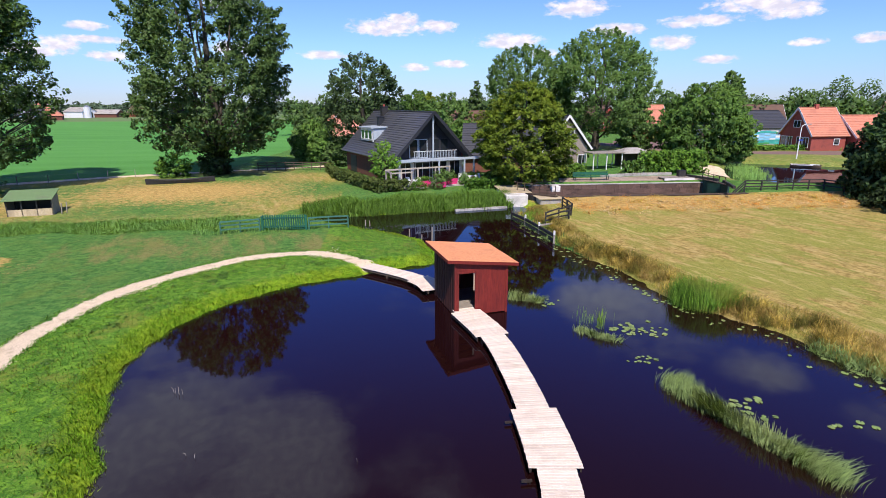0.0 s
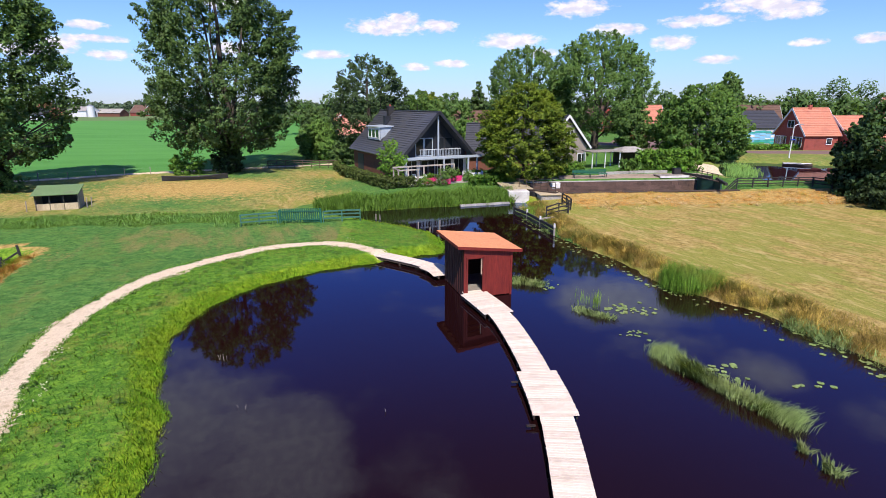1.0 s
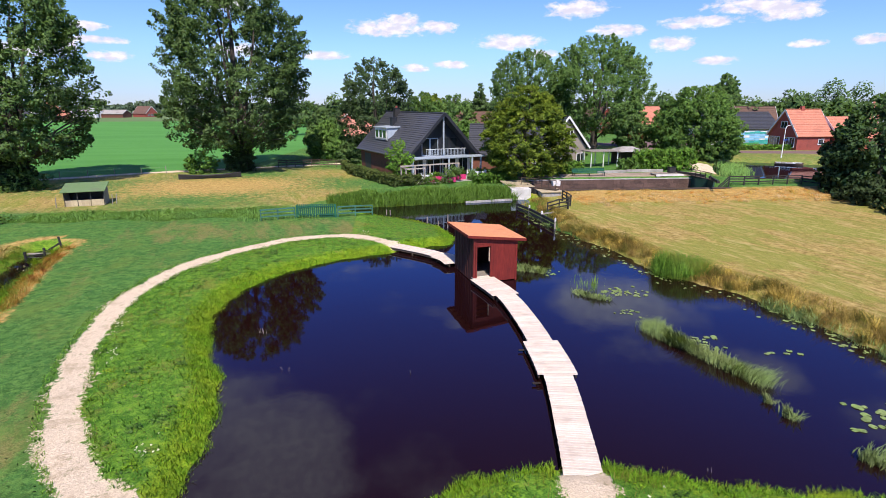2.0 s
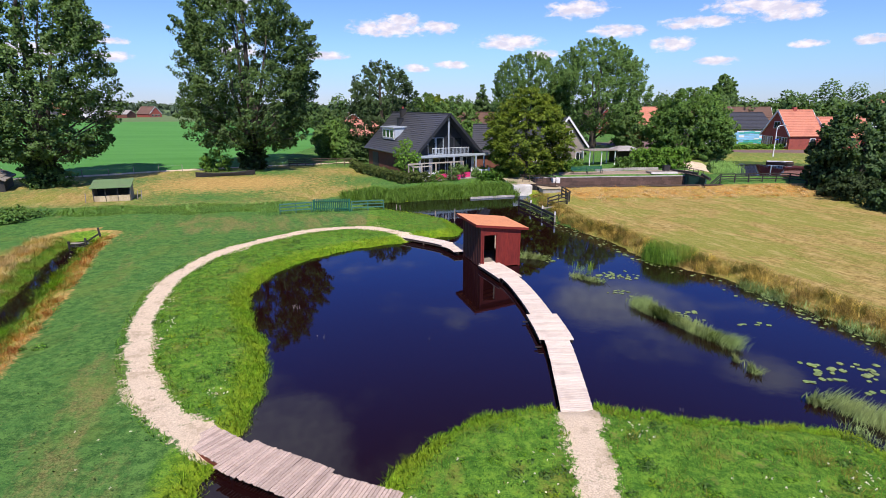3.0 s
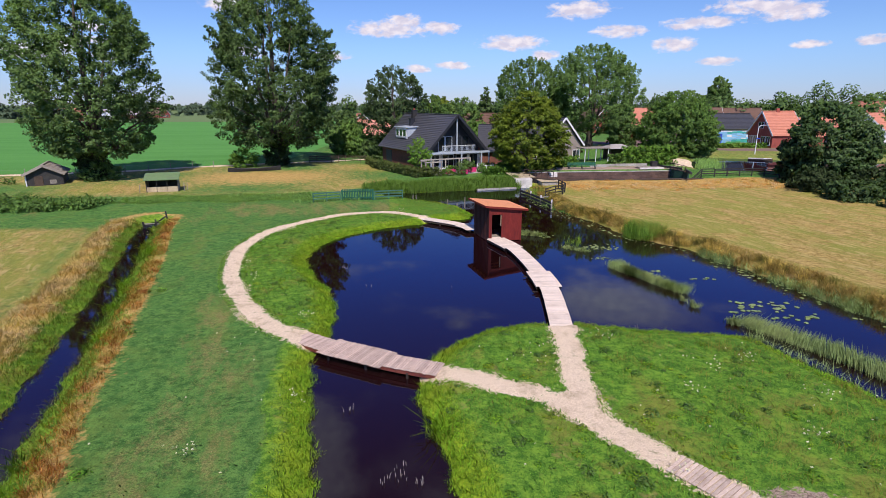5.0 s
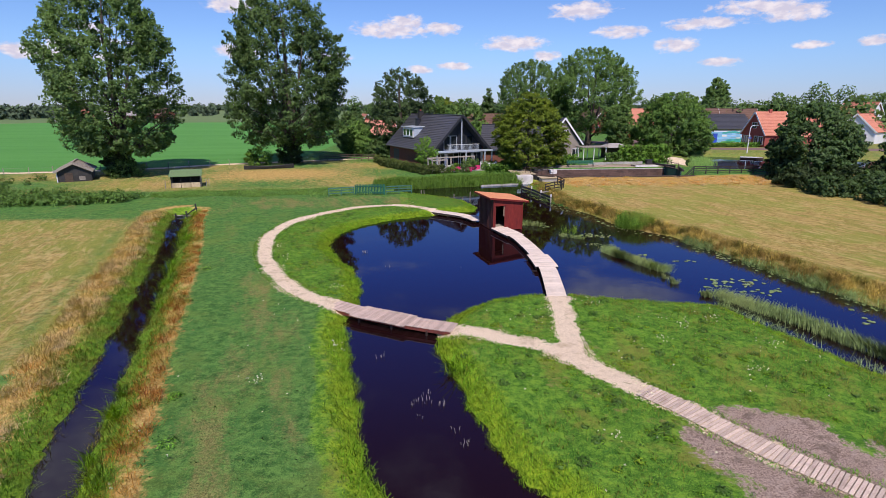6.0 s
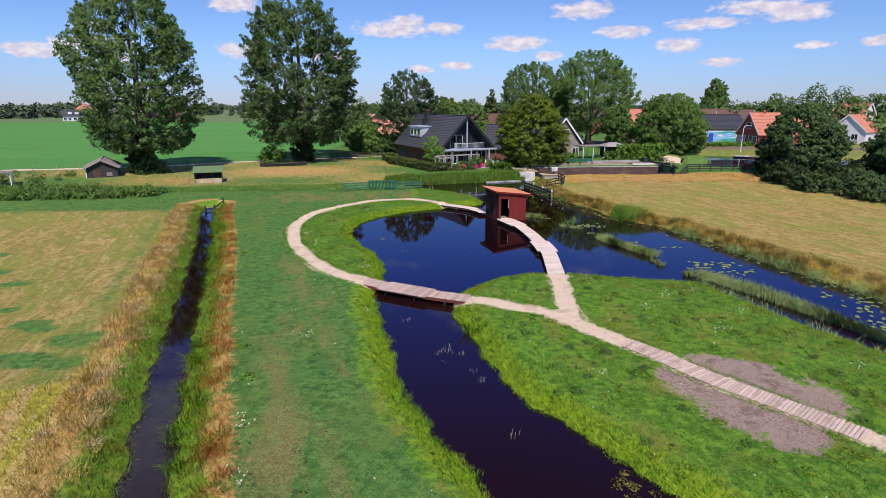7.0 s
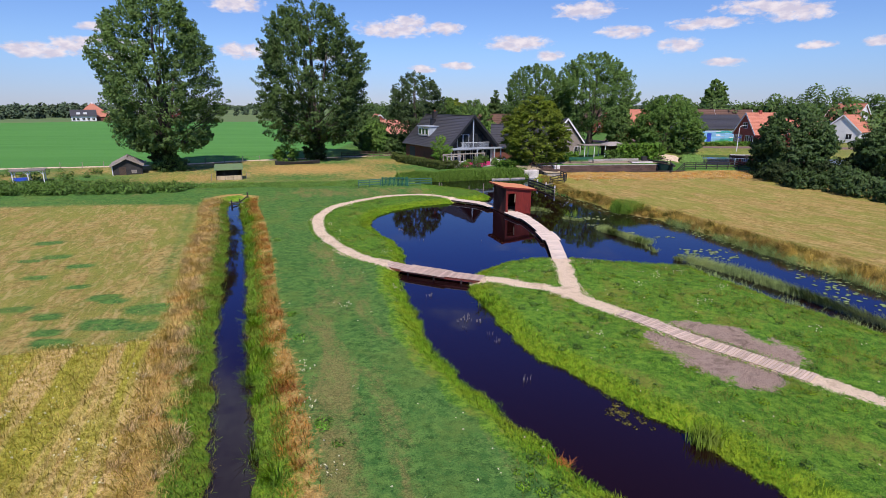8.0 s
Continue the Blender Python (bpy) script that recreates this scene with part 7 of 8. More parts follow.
def blades(P, Z, h, w, lean, rng, droop=0.25):
    """Pointed blades leaning at random, one kite each."""
    n = len(P)
    a = rng.uniform(0, 2 * np.pi, n)
    hh = h[0] + (h[1] - h[0]) * rng.random(n) ** 1.3
    ww = w * (0.7 + 0.6 * rng.random(n))
    l = hh * lean * rng.random(n)
    base = np.column_stack([P, Z - 0.03])
    d = np.column_stack([np.cos(a), np.sin(a), np.zeros(n)])
    b = a + np.pi / 2 + rng.normal(0, 0.5, n)
    s = np.column_stack([np.cos(b), np.sin(b), np.zeros(n)]) * ww[:, None] * 0.5
    up = np.array([0, 0, 1.0])
    mid = base + d * (l * 0.3)[:, None] + up * (hh * 0.55)[:, None]
    tip = base + d * l[:, None] + up * (hh * (1 - droop * lean * rng.random(n)))[:, None]
    lit = np.cross(s, tip - base)
    lit /= np.maximum(np.linalg.norm(lit, axis=1), 1e-9)[:, None]
    lit = lit * np.sign(rng.random(n) - 0.5)[:, None] * 0.35 + np.array([0, -0.15, 1.0])
    lit /= np.linalg.norm(lit, axis=1)[:, None]
    return np.stack([base, mid + s, tip, mid - s], 1), lit


def grow(name, P, h, w, lean, mat, label, seed, z=None, category="grass"):
    rng = np.random.default_rng(seed)
    Z = height(P) if z is None else np.full(len(P), z)
    me = soup(name, *blades(P, Z, h, w, lean, rng))
    me.materials.append(mat)
    return tagged(new(name, me), label, category, kind="stuff")


def patchy(P, scale, lo, hi, seed, rng):
    """Uneven cover: keeps points by a slow wave field."""
    k = np.sin(P[:, 0] * scale + seed) * np.sin(P[:, 1] * scale * 1.2 - seed * 2) + 0.6 * np.sin(P[:, 0] * scale * 2.7 - P[:, 1] * scale * 2.1 + seed)
    return rng.random(len(P)) < lo + (hi - lo) * np.clip(k * 0.5 + 0.5, 0, 1)


def path_gap(P):
    return np.minimum.reduce([line_distance(P, ring_path), line_distance(P, south_path), line_distance(P, north_path)])


def ditch_gap(P):
    return line_distance(P, DITCH)


def west_of_ditch(P):
    return P[:, 0] < np.interp(P[:, 1], DITCH[::-1, 1], DITCH[::-1, 0])


def on_island(P):
    return near(P, (-5, -30), (19, 8.2)) & (P[:, 0] < np.interp(P[:, 1], [-24, -14, -7, -3, 0.6, 5, 8.2], [18.8, 17.1, 15.4, 13.8, 12.9, 11.8, 11.2]))


def bridge_clear(P):
    deck = np.array([(-9.0, 6.5), (-2.9, 2.7)])
    walk_a = np.array([(3.1, 6.0), (4.3, 12.3), (4.3, 21), (2.2, 28), (-2.2, 32.6)])
    return (line_distance(P, deck) > 0.72) & (line_distance(P, walk_a) > 0.7)


def plants():
    rng = np.random.default_rng(12)
    # lush rim of the pond and the south channel
    def rim(P):
        g = gap(P)
        k = (g > -0.12) & (g < 1.05) & (rng.random(len(P)) < np.clip(1.25 - g, 0, 1)) & bridge_clear(P) & (path_gap(P) > 0.55)
        return k & (ditch_gap(P) > 2.0) & ((P[:, 0] < 10.6) | on_island(P))
    P = scatter((-11.5, -20), (17, 47), 620, rng, rim)
    grow("bank_grass", P, (0.07, 0.26), 0.019, 1.1, M["bank_grass"], "lush yellow-green grass hanging over the water's edge", 1)
    # rough meadow inside the ring path and on the island
    ring_area = np.vstack([ring_path, [(0, 32), (-4, 20), (-7.0, 6)]])

    def meadow(P):
        g = gap(P)
        k = (g > 0.4) & (path_gap(P) > 0.62) & (on_island(P) | inside(P, ring_area) | near(P, (-4, 33), (3, 45)))
        k &= signed(P, BARE) > 0.1
        return k & bridge_clear(P) & patchy(P, 0.9, 0.45, 1.0, 2.0, rng)
    P = scatter((-16, -19), (16.5, 45), 205, rng, meadow)
    grow("meadow_grass", P, (0.04, 0.17), 0.02, 1.2, M["meadow"], "rough flowering meadow grass round the pond", 2)
    P = scatter((-16, -19), (16.5, 45), 60, rng, lambda P: meadow(P) & patchy(P, 0.55, 0.0, 1.0, 9.0, rng))
    grow("meadow_stems", P, (0.06, 0.26), 0.016, 1.0, M["olive"], "seeding yellow-brown grass stems in the meadow", 17)
    # darker herb clumps in the meadow
    C = scatter((-16, -19), (16.5, 34), 1.3, rng, lambda P: meadow(P) & patchy(P, 0.6, 0.1, 1.0, 7.0, rng))
    Z = height(C)
    B = np.column_stack([C, Z + 0.06, 0.07 + 0.26 * rng.random(len(C)) ** 2])
    me = soup("meadow_herbs", *leaf_cloud(B, 130, 0.035, rng, 1.2, 0.4))
    me.materials.append(M["nettle"])
    tagged(new("meadow_herbs", me), "low dark green herb clumps scattered through the meadow", "herbs", kind="stuff")
    C = scatter((-16, -19), (16.5, 34), 1.6, rng, lambda P: meadow(P) & patchy(P, 0.8, 0.2, 1.0, 3.0, rng))
    B = np.column_stack([C, height(C) + 0.05, rng.uniform(0.08, 0.26, len(C))])
    me = soup("clover_patches", *leaf_cloud(B, 110, 0.032, rng, 1.4, 0.35))
    me.materials.append(M["bank_grass"])
    tagged(new("clover_patches", me), "low bright lime-green herb patches in the meadow", "herbs", kind="stuff")
    C = scatter((-4, -16), (16.5, 7), 1.2, rng, lambda P: on_island(P) & (gap(P) > 0.1) & (path_gap(P) > 0.9) & (signed(P, BARE) > 0.3) & (rng.random(len(P)) < np.clip((P[:, 0] - 2) / 12 + 0.1, 0.05, 0.9)))
    P = np.repeat(C, 45, axis=0) + rng.normal(size=(len(C) * 45, 2)) * 0.22
    P = P[gap(P) > 0.05]
    grow("seed_heads", P, (0.12, 0.38), 0.012, 1.2, M["olive"], "thin golden-olive seeding grass in the island meadow", 19)
    # short lawn: sparse tufts
    def lawn(P):
        return (gap(P) > 0.9) & (path_gap(P) > 0.7) & ~west_of_ditch(P) & (ditch_gap(P) > 2.5) & ~on_island(P) & patchy(P, 0.7, 0.3, 1.0, 4.0, rng) & (P[:, 0] < 4)
    P = scatter((-27, -19), (4, 42), 55, rng, lawn)
    grow("lawn_grass", P, (0.03, 0.10), 0.04, 1.3, M["lawn_blade"], "short mown lawn grass with uneven tufts", 3)
    # path edges
    P = scatter((-17, -16), (12, 36), 260, rng, lambda P: (np.abs(path_gap(P) - 0.66) < 0.16) & (gap(P) > 0.3) & bridge_clear(P))
    grow("verge_grass", P, (0.05, 0.17), 0.03, 1.1, M["meadow"], "ragged grass along the edges of the sand path", 4)

    # east bank: rank dry grass over green sedge
    def east(P, a, b):
        g = gap(P)
        return (g > a) & (g < b) & ~on_island(P) & (P[:, 0] > 10.5)
    P = scatter((10.5, -20), (27, 48), 260, rng, lambda P: east(P, 0.25, 2.7) & patchy(P, 1.1, 0.45, 1.0, 1.0, rng))
    k = rng.random(len(P)) < 0.5
    grow("dry_bank_grass", P[k], (0.08, 0.32), 0.024, 0.9, M["rank"], "rank brown grass on the field bank", 5)
    grow("bank_sedge", P[~k], (0.08, 0.30), 0.024, 0.9, M["olive"], "rank olive-green grass on the field bank", 6)
    def tussocks(name, C, r, per, h, w, lean, mats, labels, seed):
        """Clumps of arching blades, each clump of one kind."""
        P = np.repeat(C, per, axis=0) + rng.normal(size=(len(C) * per, 2)) * np.repeat(r, per)[:, None] * 0.55
        kind = np.repeat(rng.integers(0, len(mats), len(C)), per)
        for q, (m, label) in enumerate(zip(mats, labels)):
            grow(name, P[kind == q], h, w, lean, M[m], label, seed + q)
    C = scatter((10.5, -20), (27, 48), 3.4, rng, lambda P: east(P, 0.1, 1.7) & patchy(P, 0.8, 0.30, 1.0, 1.0, rng))
    tussocks("bank_tussocks", C, rng.uniform(0.18, 0.46, len(C)), 120, (0.30, 0.85), 0.020, 1.2, ("rank", "rank", "olive", "golden"),
             ("dense brown grass tussocks on the field bank", "dense brown grass tussocks on the field bank", "dense olive grass tussocks on the field bank", "golden dry grass tussocks on the field bank"), 51)
    P = scatter((10.5, -20), (24, 47), 520, rng, lambda P: east(P, -0.45, 0.25) & ((P[:, 1] < 19) | (P[:, 1] > 38)) & patchy(P, 0.45, 0.15, 1.0, 3.0, rng))
    grow("bank_reeds", P, (0.25, 0.75), 0.024, 1.1, M["sedge"], "pale green sedge arching over the water's edge", 7)

    # ditch: green inner banks, rusty and straw rims
    def ditch(P, a, b):
        d = ditch_gap(P)
        return (d > a) & (d < b) & (P[:, 1] < 34)
    P = scatter((-29, -20), (-9, 35), 380, rng, lambda P: ditch(P, 0.5, 2.3) & ((ditch_gap(P) < 1.65) | patchy(P, 1.0, -0.8, 0.9, 2.5, rng)) & patchy(P, 0.8, 0.5, 1.0, 7.0, rng))
    k = patchy(P, 1.3, -0.2, 1.2, 3.3, rng)
    grow("ditch_grass", P[k], (0.10, 0.34), 0.016, 1.5, M["rush"], "rank green grass on the ditch banks", 8)
    grow("ditch_sedge", P[~k], (0.10, 0.30), 0.016, 1.5, M["olive"], "rank olive grass on the ditch banks", 18)
    P = scatter((-29, -20), (-9, 35), 360, rng, lambda P: ditch(P, 1.25, 2.45) & ~west_of_ditch(P) & patchy(P, 1.1, 0.1, 1.0, 5.0, rng))
    grow("rusty_grass", P, (0.08, 0.34), 0.014, 1.1, M["rust_grass"], "rust-brown withered grass along the ditch", 9)
    P = scatter((-31, -20), (-12, 34), 330, rng, lambda P: ditch(P, 1.4, 3.3) & west_of_ditch(P) & patchy(P, 1.1, 0.15, 1.0, 6.0, rng))
    k = patchy(P, 0.7, -0.7, 0.7, 2.2, rng)
    grow("rusty_grass", P[k], (0.10, 0.36), 0.015, 1.1, M["rust_grass"], "rust-brown withered grass along the ditch", 53)
    P = P[~k]
    grow("straw_grass", P, (0.08, 0.34), 0.016, 1.1, M["straw"], "tall straw-coloured grass along the ditch", 10)
    C = scatter((-29, -20), (-9, 33), 1.6, rng, lambda P: ditch(P, 0.55, 1.35) & ~west_of_ditch(P) & patchy(P, 0.9, -0.2, 1.0, 1.7, rng))
    tussocks("ditch_tussocks", C, rng.uniform(0.16, 0.36, len(C)), 110, (0.30, 0.75), 0.020, 1.4, ("rush", "bank_grass"), ("bright green arching sedge clumps at the ditch edge", "yellow-green arching grass clumps at the ditch edge"), 61)
    C = scatter((-30, -20), (-11, 33), 2.6, rng, lambda P: ditch(P, 1.5, 3.2) & west_of_ditch(P) & patchy(P, 0.7, 0.2, 1.0, 4.4, rng))
    tussocks("ditch_tussocks", C, rng.uniform(0.20, 0.46, len(C)), 110, (0.20, 0.55), 0.014, 1.9, ("straw", "fawn", "fawn"), ("bleached straw tussocks along the ditch", "fawn seeding grass tussocks along the ditch", "fawn seeding grass tussocks along the ditch"), 64)
    C = scatter((-29, -20), (-8, 33), 3.4, rng, lambda P: ditch(P, 1.65, 2.35) & ~west_of_ditch(P) & patchy(P, 0.8, 0.3, 1.0, 2.4, rng))
    tussocks("ditch_tussocks", C, rng.uniform(0.14, 0.34, len(C)), 90, (0.15, 0.45), 0.013, 1.6, ("rust_grass", "russet", "golden"), ("rust-brown sorrel and dry grass along the ditch", "russet dock stalks and dry grass along the ditch", "golden dry grass along the ditch"), 68)
    C = scatter((-26, -20), (-8, 20), 1.4, rng, lambda P: ditch(P, 2.4, 3.3) & ~west_of_ditch(P) & patchy(P, 1.3, -0.1, 0.8, 6.4, rng))
    B = np.column_stack([C, height(C) + 0.08, rng.uniform(0.12, 0.34, len(C))])
    me = soup("verge_herbs", *leaf_cloud(B, 120, 0.035, rng, 1.0, 0.5))
    me.materials.append(M["meadow"])
    tagged(new("verge_herbs", me), "leafy dark green herbs between the ditch grass and the lawn", "herbs", kind="stuff")
    P = scatter((-32, -20), (-12, 0.0), 300, rng, lambda P: west_of_ditch(P) & (ditch_gap(P) > 2.6) & (P[:, 1] + 0.35 * np.sin(P[:, 0] * 1.7) < -4.9 + 0.2 * (P[:, 0] + 19)))
    u = P[:, 0] * 0.966 + P[:, 1] * 0.2585
    k = rng.random(len(P)) < np.clip(0.5 + 0.75 * np.sin(u * 2.1 + 0.5 * np.sin(P[:, 1] * 0.5)), 0.1, 0.92)
    grow("hay_grass", P[~k], (0.10, 0.36), 0.012, 1.6, M["straw"], "uncut ripe hay standing in the west field", 11)
    grow("hay_weeds", P[k], (0.06, 0.26), 0.014, 1.6, M["weedy"], "green weeds among the uncut hay", 12)
    # short stubble tufts on both hay fields
    P = scatter((-45, -5), (-17, 34), 22, rng, lambda P: west_of_ditch(P) & (ditch_gap(P) > 3.5))
    grow("stubble_grass", P, (0.03, 0.08), 0.03, 1.4, M["straw_pale"], "short mown stubble on the west field", 13)
    P = scatter((15, -20), (46, 52), 13, rng, lambda P: east(P, 2.4, 60) & (gap(P) < 55))
    grow("stubble_grass", P, (0.02, 0.07), 0.04, 1.6, M["straw_pale"], "mown hay lying on the east field", 14)
    P = scatter((16, 46.5), (48, 52.6), 70, rng, lambda P: east(P, 1.0, 60))
    grow("scorched_grass", P, (0.04, 0.14), 0.03, 1.4, M["rust_grass"], "scorched reddish grass beside the lock", 15)

    C = scatter((16.5, 45.0), (47, 52.4), 1.1, rng, lambda P: east(P, 1.0, 60) & patchy(P, 0.6, 0.1, 1.0, 2.9, rng))
    tussocks("scorched_tussocks", C, rng.uniform(0.25, 0.6, len(C)), 60, (0.10, 0.38), 0.022, 1.6, ("rust_grass", "fawn", "golden"), ("scorched reddish grass hummocks beside the lock", "bleached grass hummocks beside the lock", "golden grass hummocks beside the lock"), 72)
    C = rng.normal(0, 1, (26, 2)) * (0.28, 0.42) + np.array([-0.15, -12.3])
    C = C[gap(C) < -0.1]
    B = np.column_stack([C, np.full(len(C), 0.015), rng.uniform(0.08, 0.2, len(C))])
    me = soup("floating_weed", *leaf_cloud(B, 60, 0.035, rng, 1.5, 0.12))
    me.materials.append(M["olive"])
    tagged(new("floating_weed", me), "olive pondweed floating at the channel edge", "pondweed", kind="stuff")
    P = rng.normal(0, 0.16, (160, 2)) + np.array([-3.25, -14.9])
    grow("sorrel_tuft", P, (0.1, 0.4), 0.022, 1.1, M["russet"], "reddish sorrel tuft on the channel bank", 75)
    # reeds standing in the water
    def strip(line, half, n, h, w, name, label, seed, mat="reed", lean=0.95, z=-0.02):
        r = np.random.default_rng(seed)
        L = spline(line, 6)
        run = np.concatenate([[0], np.cumsum(np.linalg.norm(np.diff(L, axis=0), axis=1))])
        s = r.uniform(0, run[-1], n)
        P = np.stack([np.interp(s, run, L[:, 0]), np.interp(s, run, L[:, 1])], 1) + np.clip(r.normal(0, half * 0.55, (n, 2)), -half, half)
        return grow(name, P, h, w, lean, M[mat], label, seed, z=z, category="reeds")
    strip([(9.9, 16.8), (10.4, 15.3), (11.0, 13.9), (11.45, 12.5), (11.9, 11.2)], 0.42, 5200, (0.3, 0.75), 0.020, "reed_bed", "pale green reed bed standing in open water", 21)
    strip([(12.45, 6.7), (13.3, 4.6), (14.1, 2.9), (15.1, -0.6), (16.1, -4.6), (17.0, -8.5), (18.2, -14), (19.6, -22)], 0.46, 17000, (0.3, 0.8), 0.020, "reed_bed", "pale green reed strip standing along the channel", 22)
    strip([(12.0, 6.9), (12.1, 6.6)], 0.28, 240, (0.2, 0.5), 0.035, "reed_tuft", "small green reed tuft in the water", 23)
    strip([(14.9, 24.5), (15.7, 24.0), (16.4, 23.9)], 0.85, 9000, (0.8, 1.7), 0.017, "rush_clump", "tall dark green rush clump at the bank", 24, "rush_dark", 0.55)
    strip([(8.3, 21.8), (9.0, 21.1), (9.7, 20.6)], 0.30, 620, (0.15, 0.42), 0.03, "reed_tuft", "pale green reed tuft in the water", 25)
    strip([(8.6, 22.9), (9.3, 22.6), (10.0, 22.8)], 0.5, 60, (0.4, 0.95), 0.016, "sparse_rushes", "thin upright rushes rising from the water", 26, "rush", 0.25)
    strip([(9.35, 21.9), (9.5, 22.2)], 0.14, 45, (0.6, 1.25), 0.018, "sparse_rushes", "thin upright rushes rising from the water", 27, "rush", 0.25)
    strip([(6.1, 26.3), (7.0, 26.0), (7.6, 25.6)], 0.34, 800, (0.2, 0.6), 0.035, "reed_tuft", "green reed tuft beside the hut", 28)
    strip([(11.2, 10.2), (11.25, 10.0)], 0.14, 90, (0.2, 0.45), 0.03, "reed_tuft", "small green reed tuft in the water", 29)
    strip([(11.3, 9.3), (11.4, 9.0)], 0.22, 170, (0.2, 0.5), 0.03, "reed_tuft", "small green reed tuft in the water", 30)
    strip([(1.5, -14.2), (2.0, -14.3)], 0.35, 330, (0.3, 0.95), 0.03, "rush_clump", "green rush clump at the channel bank", 31, "rush", 0.4)
    strip([(-3.5, -0.9), (-3.1, -1.2)], 0.35, 140, (0.4, 1.0), 0.03, "sedge_tuft", "yellow-green arching sedge tuft at the channel bank", 32, "bank_grass", 1.4)
    strip([(11.8, 44.6), (12.8, 45.8), (13.2, 47.2)], 0.6, 1500, (0.4, 1.1), 0.04, "rush_clump", "green rushes beside the lock head", 33, "rush", 0.4)
    strip([(41.0, 57.6), (43.0, 60.0), (45.0, 63.5), (46.5, 67.5)], 1.5, 2300, (0.5, 1.25), 0.05, "canal_reeds", "tall green reeds at the canal corner", 34, "teal_reed", 0.35, 1.33)
    # tall lush growth of the house bank and the overgrown cross ditch
    P = scatter((-8, 48), (13.5, 58.5), 300, rng, lambda P: (gap(P) > -0.3) & (gap(P) < 4.5 + 1.2 * np.sin(P[:, 0])) & (P[:, 0] < 12.2) & ((gap(P) < 2.0) | patchy(P, 0.9, 0.2, 1.0, 4.0, rng)))
    k = gap(P) < 1.9
    grow("bank_herbs", P[~k], (0.2, 0.6), 0.035, 0.9, M["rush_bright"], "tall lush green herbs on the house bank", 35, category="herbs")
    grow("bank_reeds", P[k], (0.55, 1.35), 0.045, 0.8, M["rush_bright"], "tall broad-leaved reeds along the house bank", 39, category="reeds")
    P = scatter((-34, 41.6), (-5.5, 48.0), 210, rng, lambda P: (np.abs(P[:, 1] - (44.6 + 0.05 * (P[:, 0] + 20))) < 2.3 + 0.5 * np.sin(P[:, 0] * 0.8)) & (gap(P) > -0.2))
    grow("ditch_reeds", P, (0.12, 0.42), 0.030, 1.3, M["teal_reed"], "tall green reeds filling the cross ditch", 36, category="reeds")
    P = scatter((-15, 40.8), (-8, 43.6), 60, rng, lambda P: patchy(P, 0.9, 0.2, 1.0, 2.0, rng) & (np.abs(P[:, 1] - 42.6) > 0.35))
    grow("ditch_reeds", P, (0.25, 0.6), 0.035, 0.8, M["teal_reed"], "grey-green reeds beside the slatted gate", 37, category="reeds")
    # bramble and nettle belt on the far left
    C = scatter((-90, 37.0), (-34, 47.5), 2.4, rng, lambda P: (P[:, 1] < 44.0 + 0.09 * np.abs(P[:, 0] + 36)) & (P[:, 1] > 37.2 + 0.2 * np.clip(P[:, 0] + 44, 0, 9)))
    C2 = scatter((-80, 50), (-52, 63), 0.25, rng, lambda P: P[:, 1] < 58)
    C = np.vstack([C, C2])
    B = np.column_stack([C, height(C) + rng.uniform(0.1, 0.62, len(C)), rng.uniform(0.4, 0.7, len(C))])
    me = soup("bramble_belt", *leaf_cloud(B, 13, 0.12, rng, 0.6, 0.8))
    me.materials.append(M["nettle"])
    tagged(new("bramble_belt", me), "belt of green brambles and nettles along the paddock", "brambles", kind="stuff")
    P = scatter((-60, 47.5), (-8, 78), 5, rng, lambda P: (P[:, 1] < 60 + 0.4 * (P[:, 0] + 60)) & patchy(P, 0.35, 0.1, 1.0, 1.5, rng))
    grow("paddock_grass", P, (0.04, 0.14), 0.07, 1.1, M["straw_pale"], "tufted grazed paddock grass", 38)
    # white flower heads
    F = np.array([(-11.5, -11.8), (-12.0, -9.0), (-8.3, 1.1), (-10.3, -15.4), (11.3, -7.2), (4.6, 4.9), (-10.9, -2.0), (-25.2, 29.6), (7.7, 1.5), (9.5, 2.2), (6.0, 0.0), (-3.6, 34.6),
                  (8.2, -3.0), (1.0, -6.5), (3.0, -4.2), (10.4, -1.0), (-14.0, 18.0), (-12.9, 15.0), (-9.0, 8.5)])
    P = np.vstack([f + rng.normal(0, 0.22, (12, 2)) for f in F] + [scatter((-32, -18), (-13, -4.5), 7.0, rng, lambda P: west_of_ditch(P) & (ditch_gap(P) > 3) & (P[:, 1] < -4.7 + 0.2 * (P[:, 0] + 19)) & patchy(P, 1.1, -0.9, 1.0, 3.0, rng)), scatter((-14, -18), (15, 8), 0.7, rng, lambda P: (gap(P) > 0.6) & (path_gap(P) > 0.9) & ~west_of_ditch(P) & patchy(P, 0.8, -0.6, 1.0, 5.0, rng))])
    B = np.column_stack([P, height(P) + rng.uniform(0.12, 0.42, len(P)), np.full(len(P), 0.03)])
    me = soup("white_flowers", *leaf_cloud(B, 420, 0.026, rng, 1.2))
    me.materials.append(M["blossom"])
    tagged(new("white_flowers", me), "small white umbels scattered through the grass", "flowers", kind="stuff")


